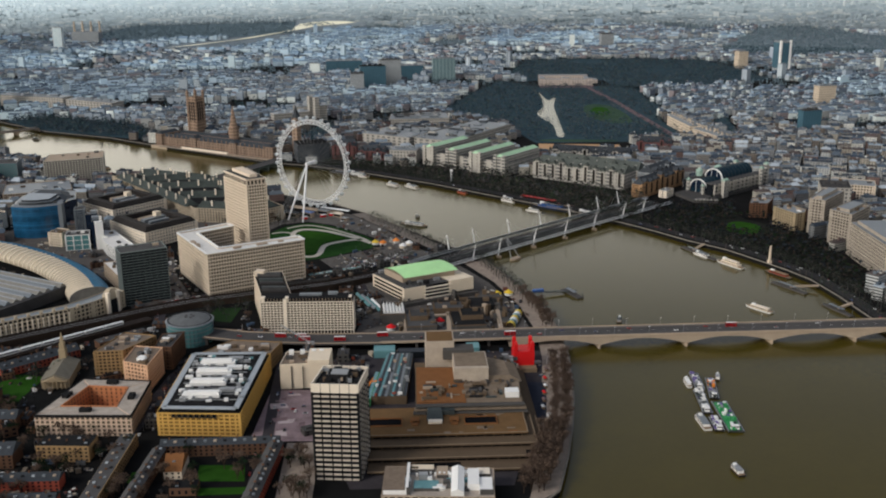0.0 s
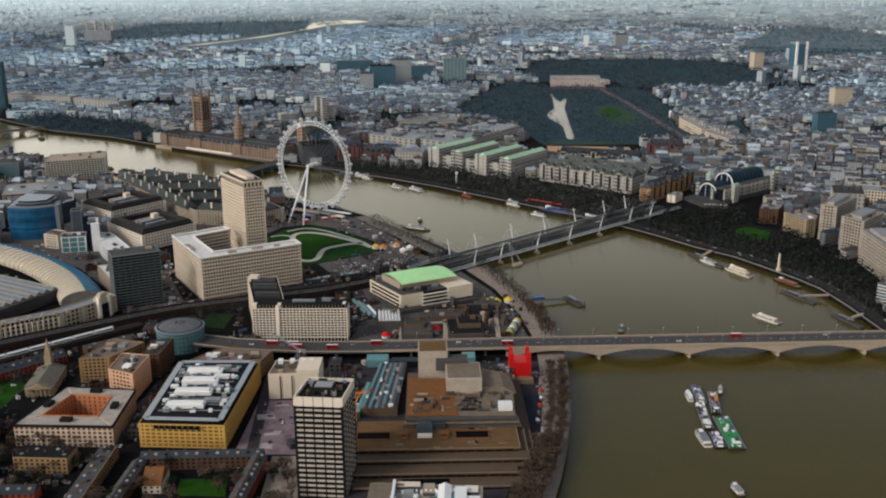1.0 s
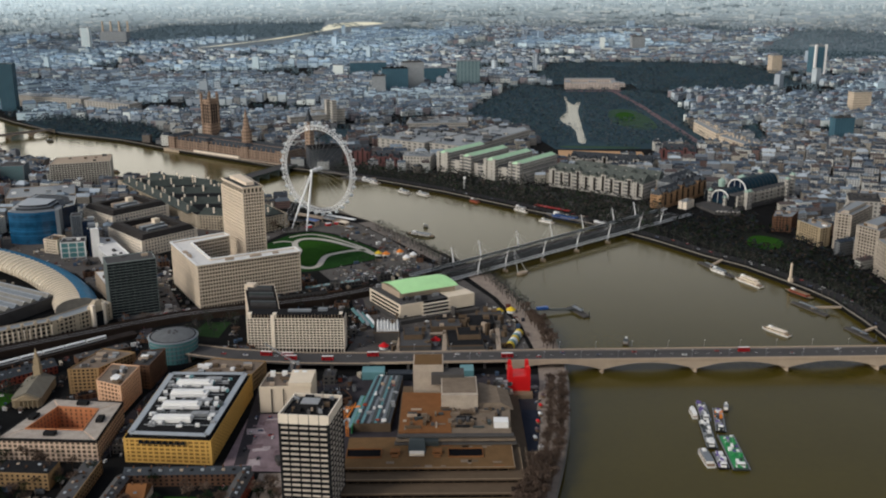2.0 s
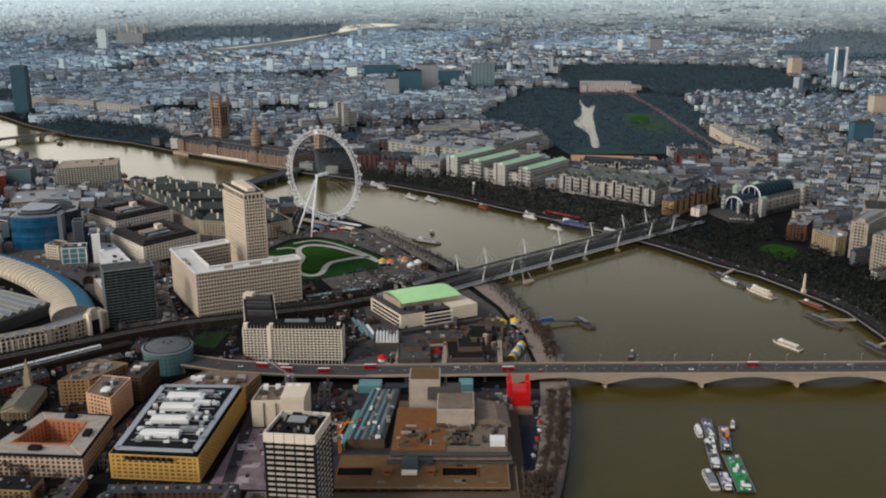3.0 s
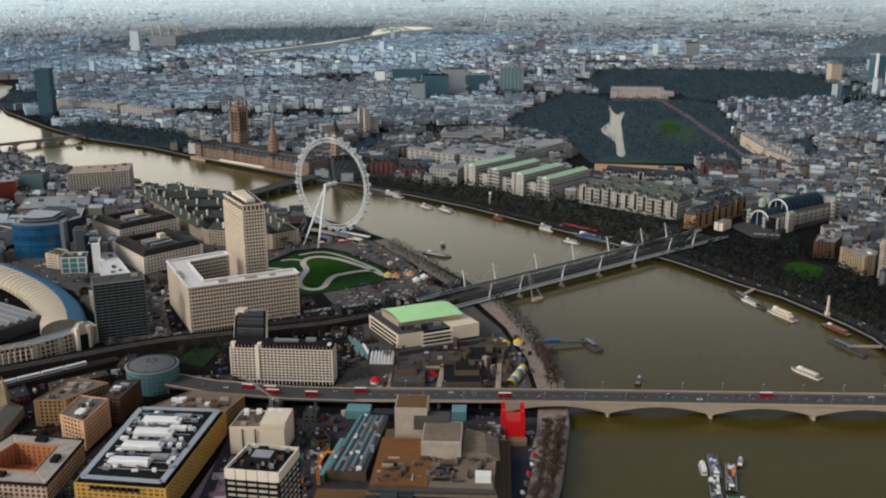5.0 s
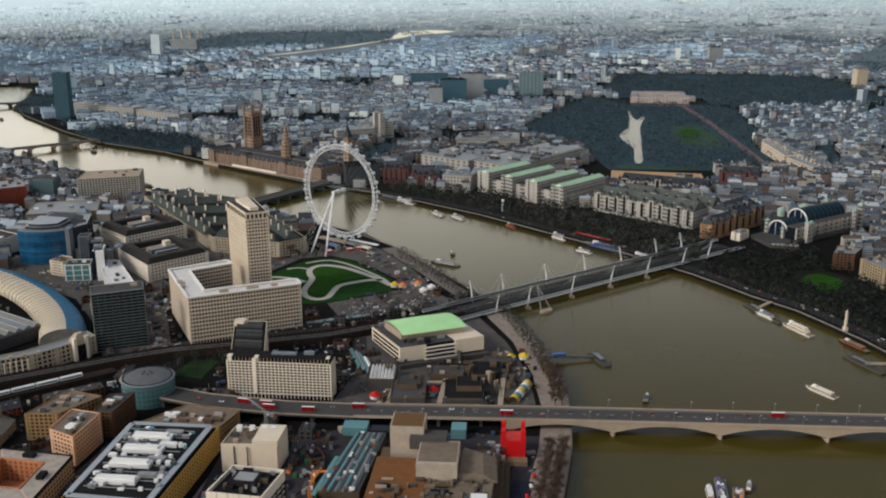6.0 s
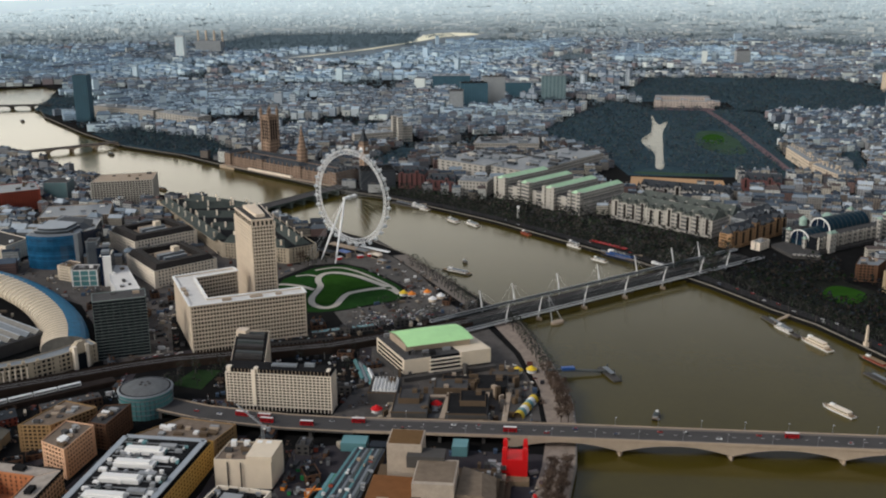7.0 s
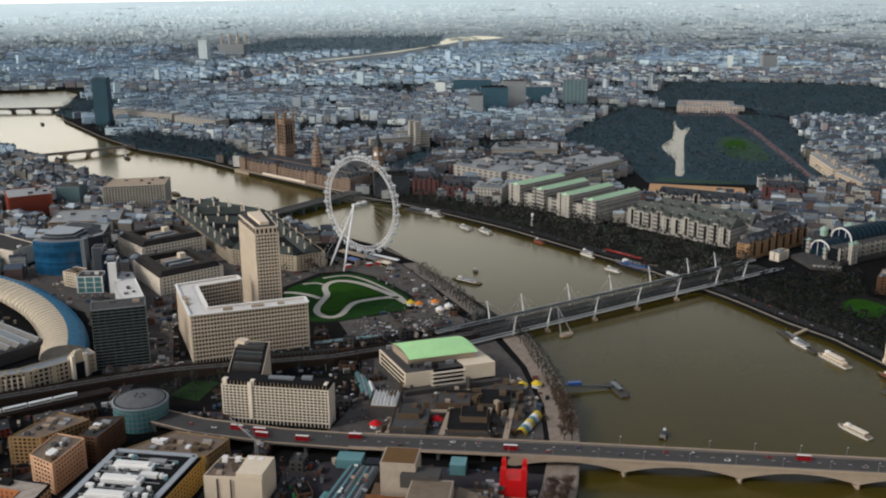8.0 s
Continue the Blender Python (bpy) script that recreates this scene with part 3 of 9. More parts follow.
def hungerford():
    d, nrm = Vector((0.767, 0.641)), Vector((-0.641, 0.767))
    start = Vector((18, 1205))
    at = lambda s, off: start + d * s + nrm * off
    ob = thing("railway_bridge", "dark green-grey lattice girder railway bridge over the river", "bridge", *at(200, 22), 0)
    deck = [tuple(at(-30, 22)), tuple(at(440, 22))]
    part("deck", Build().prism(band(deck, 26), 6.2, 8.0), black_paint, ob)
    part("track_bed", Build().prism(band(deck, 22), 8.01, 8.25), ballast, ob)
    for k in range(4):
        rails = Build()
        for g in (-0.75, 0.75):
            a, b = at(-30, 14 + 5 * k + g), at(440, 14 + 5 * k + g)
            rails.bar((*a, 8.4), (*b, 8.4), 0.2, 0.2)
        part("rail", rails, grey_steel, ob)
    for off in (9.5, 34.5):
        truss = Build()
        for z in (7.0, 13.2):
            truss.bar((*at(0, off), z), (*at(425, off), z), 0.9, 1.1)
        for k in range(85):
            a, b = at(5 * k, off), at(5 * k + 5, off)
            truss.bar((*a, 7), (*b, 13.2), 0.35), truss.bar((*b, 7), (*a, 13.2), 0.35), truss.bar((*a, 7), (*a, 13.2), 0.4)
        part("lattice_girder", truss, green_steel, ob)
    for s in (95, 165, 235, 300, 365):
        for off in (12, 32):
            part("pier", Build().tube((*at(s, off), -3), (*at(s, off), 6.4), 2.6), grey_concrete, ob)
    taken.append(band([tuple(at(-20, 20)), tuple(at(470, 20))], 50))
    for off, sign in ((0.0, -1), (44.0, 1)):
        fb = thing("footbridge", "white footbridge hung from leaning masts by thin rods", "footbridge", *at(200, off), 0)
        part("deck", Build().bar((*at(-25, off), 7.6), (*at(455, off), 8.2), 4.8, 0.7), white_steel, fb)
        part("walkway", Build().bar((*at(-25, off), 8.05), (*at(455, off), 8.65), 4.2, 0.12), walk_grey, fb)
        for w in (-2.3, 2.3):
            part("railing", Build().bar((*at(-25, off + w), 8.9), (*at(455, off + w), 9.5), 0.12, 1.0), white_steel, fb)
        for s in (42, 87, 152, 214, 275, 338, 385):
            foot, top = at(s, off - sign * 1.5), at(s, off + sign * 5)
            mast = part("mast", Build().tube((*foot, 0.5), (*foot.lerp(top, 0.4), 15.5), 0.75, 0.85).tube((*foot.lerp(top, 0.4), 15.5), (*top, 29), 0.7, 0.25), white_steel, fb)
            for k, reach in ((-24, 2), (-12, 2), (12, 2), (24, 2), (4, 14), (-4, 14)):
                part("rod", Build().tube((*top, 28.6), (*at(s + k, off - sign * reach), 8.4 if reach == 2 else 9), 0.045, n=3), white_steel, mast)
            if s == 87 and sign < 0:
                for k in (-7, 7):
                    part("strut", Build().tube((*at(s + 9 + k, -20), 1.5), (*at(s + 9, -4), 27), 0.6, 0.4), grey_steel, mast, "pale strut of the river pylon")
                part("pylon_base", Build().prism(ring(*at(s + 9, -20), 8.5, 16, 0.5, math.atan2(d.y, d.x)), -3, 2.4), pale_concrete, fb)
            part("mast_base", Build().prism(ring(*at(s, off), 4.2, 14, 0.5, math.atan2(nrm.y, nrm.x)), -3, 2.6), pale_concrete, fb)


def arched_bridge(name, label, a, b, wide, z, spans, wall):
    a, b = Vector(a), Vector(b)
    d = (b - a).normalized()
    nrm = Vector((-d.y, d.x)) * wide / 2
    ob = thing(name, label, "bridge", *((a + b) / 2), 0)
    part("deck", Build().bar((*a, z), (*b, z), wide, 1.4), grey_concrete, ob)
    part("roadway", Build().bar((*a, z + 0.75), (*b, z + 0.75), wide - 4, 0.1), road_grey, ob)
    n = (b - a).length
    for k in range(spans):
        for s in (-1, 1):
            lows, tops = [], []
            for j in range(11):
                u = (k + j / 10) / spans
                p = a + d * n * u + nrm * s
                lows.append((p.x, p.y, z - 0.9 - (z - 3) * (2 * j / 10 - 1) ** 4)), tops.append((p.x, p.y, z + 1.6))
            part("arch_span", Build().sheet([tops, lows]), wall, ob)
        if k:
            p = a + d * n * k / spans
            part("pier", Build().box(p.x, p.y, 4, wide + 3, -3, z - 0.5, math.atan2(d.y, d.x)), wall, ob)


# ---- the observation wheel ----
def observation_wheel():
    c = Vector((-165, 1491, 79.0))
    u, n, up = Vector((-0.848, 0.53, 0)), Vector((-0.53, -0.848, 0)), Vector((0, 0, 1))
    ob = thing("observation_wheel", "giant white observation wheel with glass capsules on the riverbank", "ferris wheel", -190, 1460, GROUND)
    taken.append(rect(-175, 1490, 130, 70, 2.6))
    spot = lambda r, a, s=0.0: c + (u * math.cos(a) + up * math.sin(a)) * r + n * s
    rim = Build()
    N = 64
    for k in range(N):
        a0, a1 = k * math.tau / N, (k + 1) * math.tau / N
        for r, s, w in ((62, -3.2, 0.6), (62, 3.2, 0.6), (56.5, 0, 0.65)):
            rim.bar(spot(r, a0, s), spot(r, a1, s), w)
        rim.bar(spot(62, a0, -3.2), spot(62, a0, 3.2), 0.4), rim.bar(spot(62, a0, -3.2), spot(56.5, a0), 0.38), rim.bar(spot(62, a0, 3.2), spot(56.5, a0), 0.38)
        rim.bar(spot(62, a0, -3.2), spot(56.5, a1), 0.32), rim.bar(spot(62, a0, 3.2), spot(56.5, a1), 0.32), rim.bar(spot(62, a0, 3.2), spot(62, a1, -3.2), 0.32)
    part("rim", rim, white_steel, ob)
    spokes = Build()
    for k in range(44):
        a = k * math.tau / 64
        spokes.tube(spot(3, a, -5 if k % 2 else 5), spot(56.5, a), 0.09, n=3)
    part("spokes", spokes, grey_steel, ob, "thin steel cable spokes")
    hub = Build().tube(c - n * 9, c + n * 15, 2.2, n=14).tube(c - n * 6, c - n * 4, 3.0, n=14).tube(c + n * 4, c + n * 6, 3.0, n=14)
    part("hub", hub, white_steel, ob)
    apex = c + n * 13
    for foot in ((-199, 1450, GROUND), (-177, 1434, GROUND)):
        mid = apex.lerp(Vector(foot), 0.5)
        part("leg", Build().tube(apex, mid, 1.0, 1.7, 10).tube(mid, foot, 1.7, 0.9, 10), white_steel, ob)
    stays = Build()
    for k in (-2, -1, 1, 2):
        stays.tube(apex, (-214 + 3 * k, 1428 - 2 * k, GROUND), 0.09, n=4)
    part("stay_cables", stays, white_steel, ob)
    for k in range(32):
        a = (k + 0.5) * math.tau / 32
        p = spot(65.2, a)
        pod = Build()
        rows = []
        for i in range(7):
            t = -1 + i / 3
            r = 2.0 * math.sqrt(max(0.0, 1 - abs(t) ** 2.6)) + 0.02
            rows.append([tuple(p + n * (4 * t) + (u * math.cos(j * math.tau / 10) + up * math.sin(j * math.tau / 10)) * r) for j in range(11)])
        capsule = part("capsule", pod.sheet(rows), capsule_glass, ob, smooth=True)
        part("mounting_ring", Build().tube(p - n * 1.6, p - n * 1.1, 2.3, n=12).tube(p + n * 1.1, p + n * 1.6, 2.3, n=12), white_steel, capsule)
    pier = thing("boarding_platform", "white boarding platform and jetty over the water", "pier", -150, 1500, 0)
    part("platform", Build().bar((*(c.xy + u.xy * 44 - n.xy * 3), 8), (*(c.xy - u.xy * 44 - n.xy * 3), 8), 11, 1.0), pale_concrete, pier)
    part("roof", Build().bar((*(c.xy - u.xy * 8 - n.xy * 6), 12.2), (*(c.xy - u.xy * 58 - n.xy * 6), 12.2), 6, 0.6), white_steel, pier)
    part("pontoon", Build().bar((-150, 1560, 1.4), (-108, 1500, 1.4), 9, 1.6), grey_concrete, pier)
    part("gangway", Build().bar((-152, 1470, 6), (-106, 1506, 2.8), 3.5, 0.5), white_steel, pier)
    for s in (-40, -20, 0, 20, 40):
        p = c.xy + u.xy * s - n.xy * 3
        part("post", Build().tube((*p, -2), (*p, 8), 0.8), grey_steel, pier)


capsule_glass = material("capsule_glass", (0.42, 0.47, 0.50), rough=0.15, var=0.05, bump=0.0, spec=0.6)


# ---- the south bank ----
def shell_building():
    low = [(-303, 1209), (-252, 1118), (-150, 1170), (-158, 1186), (-243, 1142), (-279, 1207), (-241, 1236), (-250, 1248)]
    low_block = block("office_block", "cream stone office block in a U shape with white roof terraces", low, 53, stone, 11, bay=3.1, roof=pale_roof, glass=shade_glass, pier=0.28, sill=0.32, plant=0, ground=4, parapet=1.4, deep=0.9)
    part("roof_deck", Build().prism(inset(ccw(low), 4.6), 53.2, 53.6), pale_roof, low_block)
    for a, b in zip(low, low[1:] + low[:1]):
        part("roof_rim", Build().bar((*a, 54.7), (*b, 54.7), 2.6, 0.7), white_paint, low_block, "white roof rim")
    for x, y, w, d, h in ((-276, 1166, 5, 9, 56), (-268, 1152, 4, 5, 57), (-196, 1153, 12, 5, 56), (-176, 1164, 6, 4, 55.5), (-222, 1140, 9, 4, 56.5)):
        part("plant_room", Build().box(x, y, w, d, 53.2, h, 0.48), pale_concrete, low_block)
    tower = [(-258, 1287), (-222, 1232), (-199, 1243), (-231, 1304)]
    t = block("office_tower", "tall slab of cream stone with rows of small square windows", tower, 104, stone, 26, bay=3.1, pier=0.30, sill=0.33, roof=lead, plant=1, parapet=1.5, deep=0.9)
    up = inset(ccw(tower), 1.4)
    part("penthouse", Build().prism(up, 104, 111), stone, t)
    part("crown_cornice", Build().prism(inset(up, -0.9), 111, 112.2), stone, t)
    part("crown_roof", Build().prism(inset(up, 0.6), 112.2, 112.5), felt, t)
    part("lift_house", Build().prism(inset(up, 7), 112.5, 116), stone, t)
    for a, b in zip(up, up[1:] + up[:1]):
        a, b = Vector(a), Vector(b)
        n = int((b - a).length / 4)
        ang = math.atan2(b.y - a.y, b.x - a.x)
        for k in range(n):
            q = a.lerp(b, (k + 0.5) / n)
            # each opening is a solid box, its shade put into the dark colour
            part("crown_opening", Build().box(q.x, q.y, 2.3, 0.5, 105, 110, ang), black_void, t)


black_void = material("dark_opening", (0.015, 0.013, 0.012), rough=0.9, var=0.2)
pale_roof = material("pale_roof_paving", (0.70, 0.68, 0.65), rough=0.8, var=0.12, size=9)


def concert_hall():
    poly = [(-73, 1132), (-36, 1074), (41, 1110), (12, 1170)]
    ob = thing("concert_hall", "pale stone concert hall with a curved green copper roof", "concert hall", -14, 1122, GROUND)
    taken.append(inset(ccw(poly), -8))
    u, v = Vector((0.906, 0.424)), Vector((-0.53, 0.848))
    o = Vector((-36, 1074))
    P = lambda s, t: tuple(o + u * s + v * t)
    part("podium", Build().prism(ccw([P(-3, -6), P(88, -6), P(88, 72), P(-3, 72)]), GROUND, 9), grey_concrete, ob)
    part("glazed_front", Build().prism(ccw([P(1, 1), P(84, 1), P(84, 67), P(1, 67)]), 9, 23), dark_glass, ob)
    for z in (9.0, 13.0, 17.0, 20.5):
        part("balcony", Build().prism(ccw([P(24, -1.4), P(57, -1.4), P(57, 3), P(24, 3)]), z, z + 0.9), pale_stone, ob)
    part("end_wall", Build().prism(ccw([P(0, 0), P(26, 0), P(26, 66), P(0, 66)]), 10, 24), cream, ob)
    part("river_wall", Build().prism(ccw([P(55, -0.6), P(85, -0.6), P(85, 60), P(55, 60)]), 11, 25), cream, ob)
    for k in range(3):
        part("window_band", Build().prism(ccw([P(-0.3, 4), P(0.5, 4), P(0.5, 62), P(-0.3, 62)]), 11.5 + 4.2 * k, 13.6 + 4.2 * k), dark_glass, ob)
    part("roof", Build().prism(ccw([P(1, 1), P(84, 0.4), P(84, 66), P(1, 66)]), 24, 24.4), felt, ob)
    part("auditorium", Build().prism(ccw([P(10, 20), P(72, 16), P(74, 56), P(10, 58)]), 24.4, 31), pale_concrete, ob)
    rows = []
    for i in range(9):
        s = 9 + 66 * i / 8
        rows.append([(*P(s, 14 + 45 * j / 8), 31 + 5.5 * (1 - ((j - 4) / 4) ** 2) * (0.55 + 0.45 * math.sin(math.pi * (i + 1) / 10))) for j in range(9)])
    part("copper_roof", Build().sheet(rows), copper, ob, "pale green curved copper roof", smooth=True)
    rng = random.Random(4)
    for k in range(16):
        p = P(rng.uniform(4, 80), rng.choice([rng.uniform(4, 12), rng.uniform(60, 64)]))
        part("plant_room", Build().box(*p, rng.uniform(3, 9), rng.uniform(2, 5), 24.4, rng.uniform(25.5, 28.5), 0.44), rng.choice([grey_steel, felt, dark_felt]), ob)


drum_roof = material("grey_drum_roof", (0.13, 0.135, 0.14), rough=0.7, var=0.25, size=7)


def imax_drum():
    ob = thing("drum_cinema", "round glass-walled cinema with a grey domed roof", "cinema", -248, 990, GROUND)
    taken.append(ring(-248, 990, 42, 16))
    for k in range(36):
        a0, a1 = k * math.tau / 36, (k + 1) * math.tau / 36
        q = [(-248 + r * math.cos(a), 990 + r * math.sin(a)) for r, a in ((22.4, a0 + 0.012), (22.4, a1 - 0.012), (21.8, a1 - 0.012), (21.8, a0 + 0.012))]
        part("glass_panel", Build().prism(ccw(q), GROUND, 22), teal_glass, ob)
    part("drum", Build().prism(ring(-248, 990, 21.6, 36), GROUND, 24), grey_concrete, ob)
    for z in (9.0, 13.5, 18.0, 22.0):
        part("ring_band", Build().prism(ring(-248, 990, 22.8, 36), z, z + 0.5), lead, ob)
    part("clerestory", Build().prism(ring(-248, 990, 22.1, 36), 22.5, 25.5), teal_glass, ob)
    part("roof_edge", Build().prism(ring(-248, 990, 23.6, 36), 25.5, 26.3, ring(-248, 990, 22.4, 36)), lead, ob)
    part("gutter", Build().prism(ring(-248, 990, 21.6, 36), 26.3, 26.5), dark_felt, ob, "dark gutter ring")
    part("roof", Build().prism(ring(-248, 990, 20.2, 36), 26.5, 28.2, ring(-248, 990, 14, 36)), drum_roof, ob)
    part("roof_cap", Build().prism(ring(-248, 990, 14, 36), 28.2, 29.2, ring(-248, 990, 5, 36)), drum_roof, ob)
    for k in range(5):
        part("roof_vent", Build().box(-248 + 4 * math.cos(k * 1.3), 990 + 4 * math.sin(k * 1.3), 2, 1.5, 29, 30), felt, ob)


tower_panel = material("weathered_white_panel", (0.53, 0.46, 0.385), var=0.2, size=5, rnd=0.08)
tan_roof = material("tan_roof_paving", (0.20, 0.155, 0.12), rough=0.9, var=0.3, size=5)


def tower_studios():
    poly = ccw([(-104, 706), (-70, 702), (-64, 735), (-97, 739)])
    # the dark piers stand in for the dark recessed gaps between the bays
    ob = block("television_tower", "tower block of white panels and deep dark window bands", poly, 74, tower_panel, 18, bay=6.9, pier=0.15, sill=0.33, deep=0.8, parapet=0, plant=0, roof=dark_felt, glass=dark_glass, pier_mat=dark_felt)
    # blank panels of the crown
    for i in range(4):
        a, b = Vector(poly[i]), Vector(poly[(i + 1) % 4])
        d = (b - a).normalized()
        for k in range(5):
            p = a + (b - a) * (k + 0.5) / 5
            nrm = Vector((-d.y, d.x)) * 0.4
            part("crown_panel", Build().box(p.x + nrm.x, p.y + nrm.y, (b - a).length / 5 - 0.5, 0.9, 73.6, 80.5, math.atan2(d.y, d.x)), pale_stone, ob)
    part("crown_core", Build().prism(inset(poly, 1.2), 74.2, 78.2), dark_felt, ob)
    for x, y, w, d, h in ((-84, 722, 16, 13, 82), (-92, 716, 5, 6, 80.5), (-74, 726, 5, 8, 80), (-86, 732, 6, 4, 81.5)):
        part("plant_room", Build().box(x, y, w, d, 78.2, h, -0.12), dark_felt, ob)
    rt = random.Random(12)
    for k in range(24):
        part("roof_unit", Build().box(rt.uniform(-98, -70), rt.uniform(709, 733), rt.uniform(1, 4), rt.uniform(1, 3), 78.2, rt.uniform(79.5, 82), rt.uniform(-0.2, 0.2)), rt.choice([concrete, felt, grey_steel, dark_steel, pale_concrete]), ob)
    part("cooling_deck", Build().box(-84, 722, 12, 9, 82, 82.6, -0.12), grey_steel, ob)
    low = block("studio_building", "low television studio block with cluttered flat roofs", [(-55, 656), (22, 650), (25, 690), (-52, 697)], 18, pale_concrete, 3, bay=5, roof=court_roof, plant=9)
    rng = random.Random(8)
    for k in range(14):
        x, y = rng.uniform(-48, 18), rng.uniform(658, 688)
        part("roof_unit", Build().box(x, y, rng.uniform(3, 10), rng.uniform(2, 6), 18, 18 + rng.uniform(1, 5)), rng.choice([white_paint, grey_steel, felt, teal_paint]), low)
    for x, y, w, d, h, m in ((-46, 676, 15, 34, 20.5, tan_roof), (-36.5, 676, 2, 36, 23, white_paint), (-26, 690, 16, 8, 21, cream), (-24, 668, 17, 12, 19.6, teal_paint), (-12, 686, 8, 14, 20, pale_concrete), (17, 664, 9, 18, 21.5, white_paint), (17, 684, 9, 10, 20, pale_stone)):
        part("roof_section", Build().box(x, y, w, d, 18, h, -0.06), m, low)
        part("section_edge", Build().box(x, y - d / 2 - 0.2, w + 0.4, 0.5, 18, h + 0.6, -0.06), white_paint if m is tan_roof else grey_concrete, low)
    for k in range(9):
        part("roof_cowl", Build().box(-30 + 3.2 * k, 683, 1.4, 1.6, 18, 20.4 + k % 2 * 0.5, -0.06), white_paint, low)
    part("white_vault", Build().box(-2, 670, 9, 34, 18, 22, -0.07).gable(-2, 670, 34, 9, 22, 2, 1.5), white_paint, low)
    part("white_vault", Build().box(9, 672, 8, 22, 18, 23, -0.07), white_paint, low)


def yellow_warehouse():
    poly = [(-234, 783), (-167, 777), (-158, 900), (-230, 902)]
    ob = block("brick_warehouse", "big yellow brick block with white plant on its flat roof", poly, 23.5, yellow_brick, 6, bay=4.6, pier=0.30, sill=0.40, roof=dark_felt, plant=0, glass=amber_glass, parapet=1.2, deep=0.35)
    core = inset(ccw(poly), 5)
    part("attic_storey", Build().prism(core, 23.5, 27), dark_felt, ob)
    part("attic_roof", Build().prism(inset(core, 4), 27, 27.3), dark_felt, ob)
    edge = inset(core, -0.4)
    rim = Build()
    for p, q in zip(edge, edge[1:] + edge[:1]):
        rim.bar((*p, 27.2), (*q, 27.2), 4.6, 0.7)
    part("grey_roof_edge", rim, zinc, ob)
    rng = random.Random(21)
    for k, y in enumerate((806, 830, 852, 872)):
        part("air_handler", Build().box(-201 + rng.uniform(-2, 2), y, 30, 8, 27.3, 30.5, -0.03).box(-201, y, 26, 5, 30.5, 32.0, -0.03), white_paint, ob)
        part("air_handler", Build().box(-184 + rng.uniform(-2, 2), y + 9, 13, 5, 27.3, 30.0, -0.03), rng.choice([white_paint, grey_steel]), ob)
    for k in range(95):
        x, y = rng.uniform(-222, -170), rng.uniform(795, 892)
        part("roof_plant", Build().box(x, y, rng.uniform(1.5, 5), rng.uniform(1.5, 4), 27.3, rng.uniform(28, 30.5), rng.uniform(-0.1, 0.1)), rng.choice([white_paint, grey_steel, dark_steel, teal_paint, grey_steel, white_paint]), ob)
    for k in range(9):
        y = 798 + 11 * k
        part("pipe", Build().bar((-222, y, 28.2), (-172, y - 2, 28.2), 0.6), grey_steel, ob)
    part("loading_gantry", Build().bar((-222, 781.2, 21.6), (-186, 777.8, 21.6), 1.4, 0.6), dark_steel, ob)
    for k in range(8):
        x = -220 + 4.6 * k
        part("gantry_window", Build().box(x, 781.4 - (x + 234) * 0.09, 2.8, 1.0, 21.8, 24.2, -0.09), dark_glass, ob)


amber_glass = material("amber_lit_glass", (0.24, 0.135, 0.040), rough=0.25, var=0.3, size=5, rnd=0.3, bump=0.0)


warm_stone = material("warm_pinkish_stone", (0.66, 0.50, 0.38), var=0.14, size=7)


court_roof = material("pale_weathered_roof", (0.40, 0.345, 0.295), rough=0.9, var=0.35, size=6)
front_pane = material("brown_front_pane", (0.085, 0.060, 0.045), rough=0.3, var=0.3, size=6, bump=0.0)
court_pane = material("brown_court_pane", (0.15, 0.065, 0.035), rough=0.4, var=0.3, size=6, bump=0.0)


def courtyard_house():
    ring_block("courtyard_office", "cream stone office round a courtyard of orange brick", [(-331, 788), (-254, 783), (-254, 850), (-313, 858)], [(-315, 804), (-270, 801), (-270, 838), (-304, 843)], 22, warm_stone, orange_brick, court_roof, 5, curb=dark_felt)


def white_studio():
    poly = [(-146, 866), (-104, 868), (-102, 895), (-143, 896)]
    ob = block("white_block", "windowless cream building with rooftop vents", poly, 27, cream, 1, bay=10, sill=1.0, roof=tan_roof, plant=9)
    for k, x in enumerate((-138, -128, -118, -111)):
        part("vent", Build().box(x, 890, 4, 3.5, 27, 31.5), white_paint, ob)
    taller = Build().prism([(-122, 866.5), (-103, 867.2), (-102, 894), (-122, 894.5)], 27.1, 31)
    part("lift_tower", taller, cream, ob)
    for x in (-136, -126):
        part("downpipe", Build().box(x, 865.9, 0.8, 0.6, GROUND, 26), shade_glass, ob)


tower_concrete = material("pale_grey_fly_tower", (0.44, 0.37, 0.30), var=0.22, size=7)
buff_concrete = material("buff_concrete", (0.20, 0.155, 0.115), var=0.28, size=5)
pale_board = material("pale_board_concrete", (0.24, 0.18, 0.125), var=0.2, size=5)


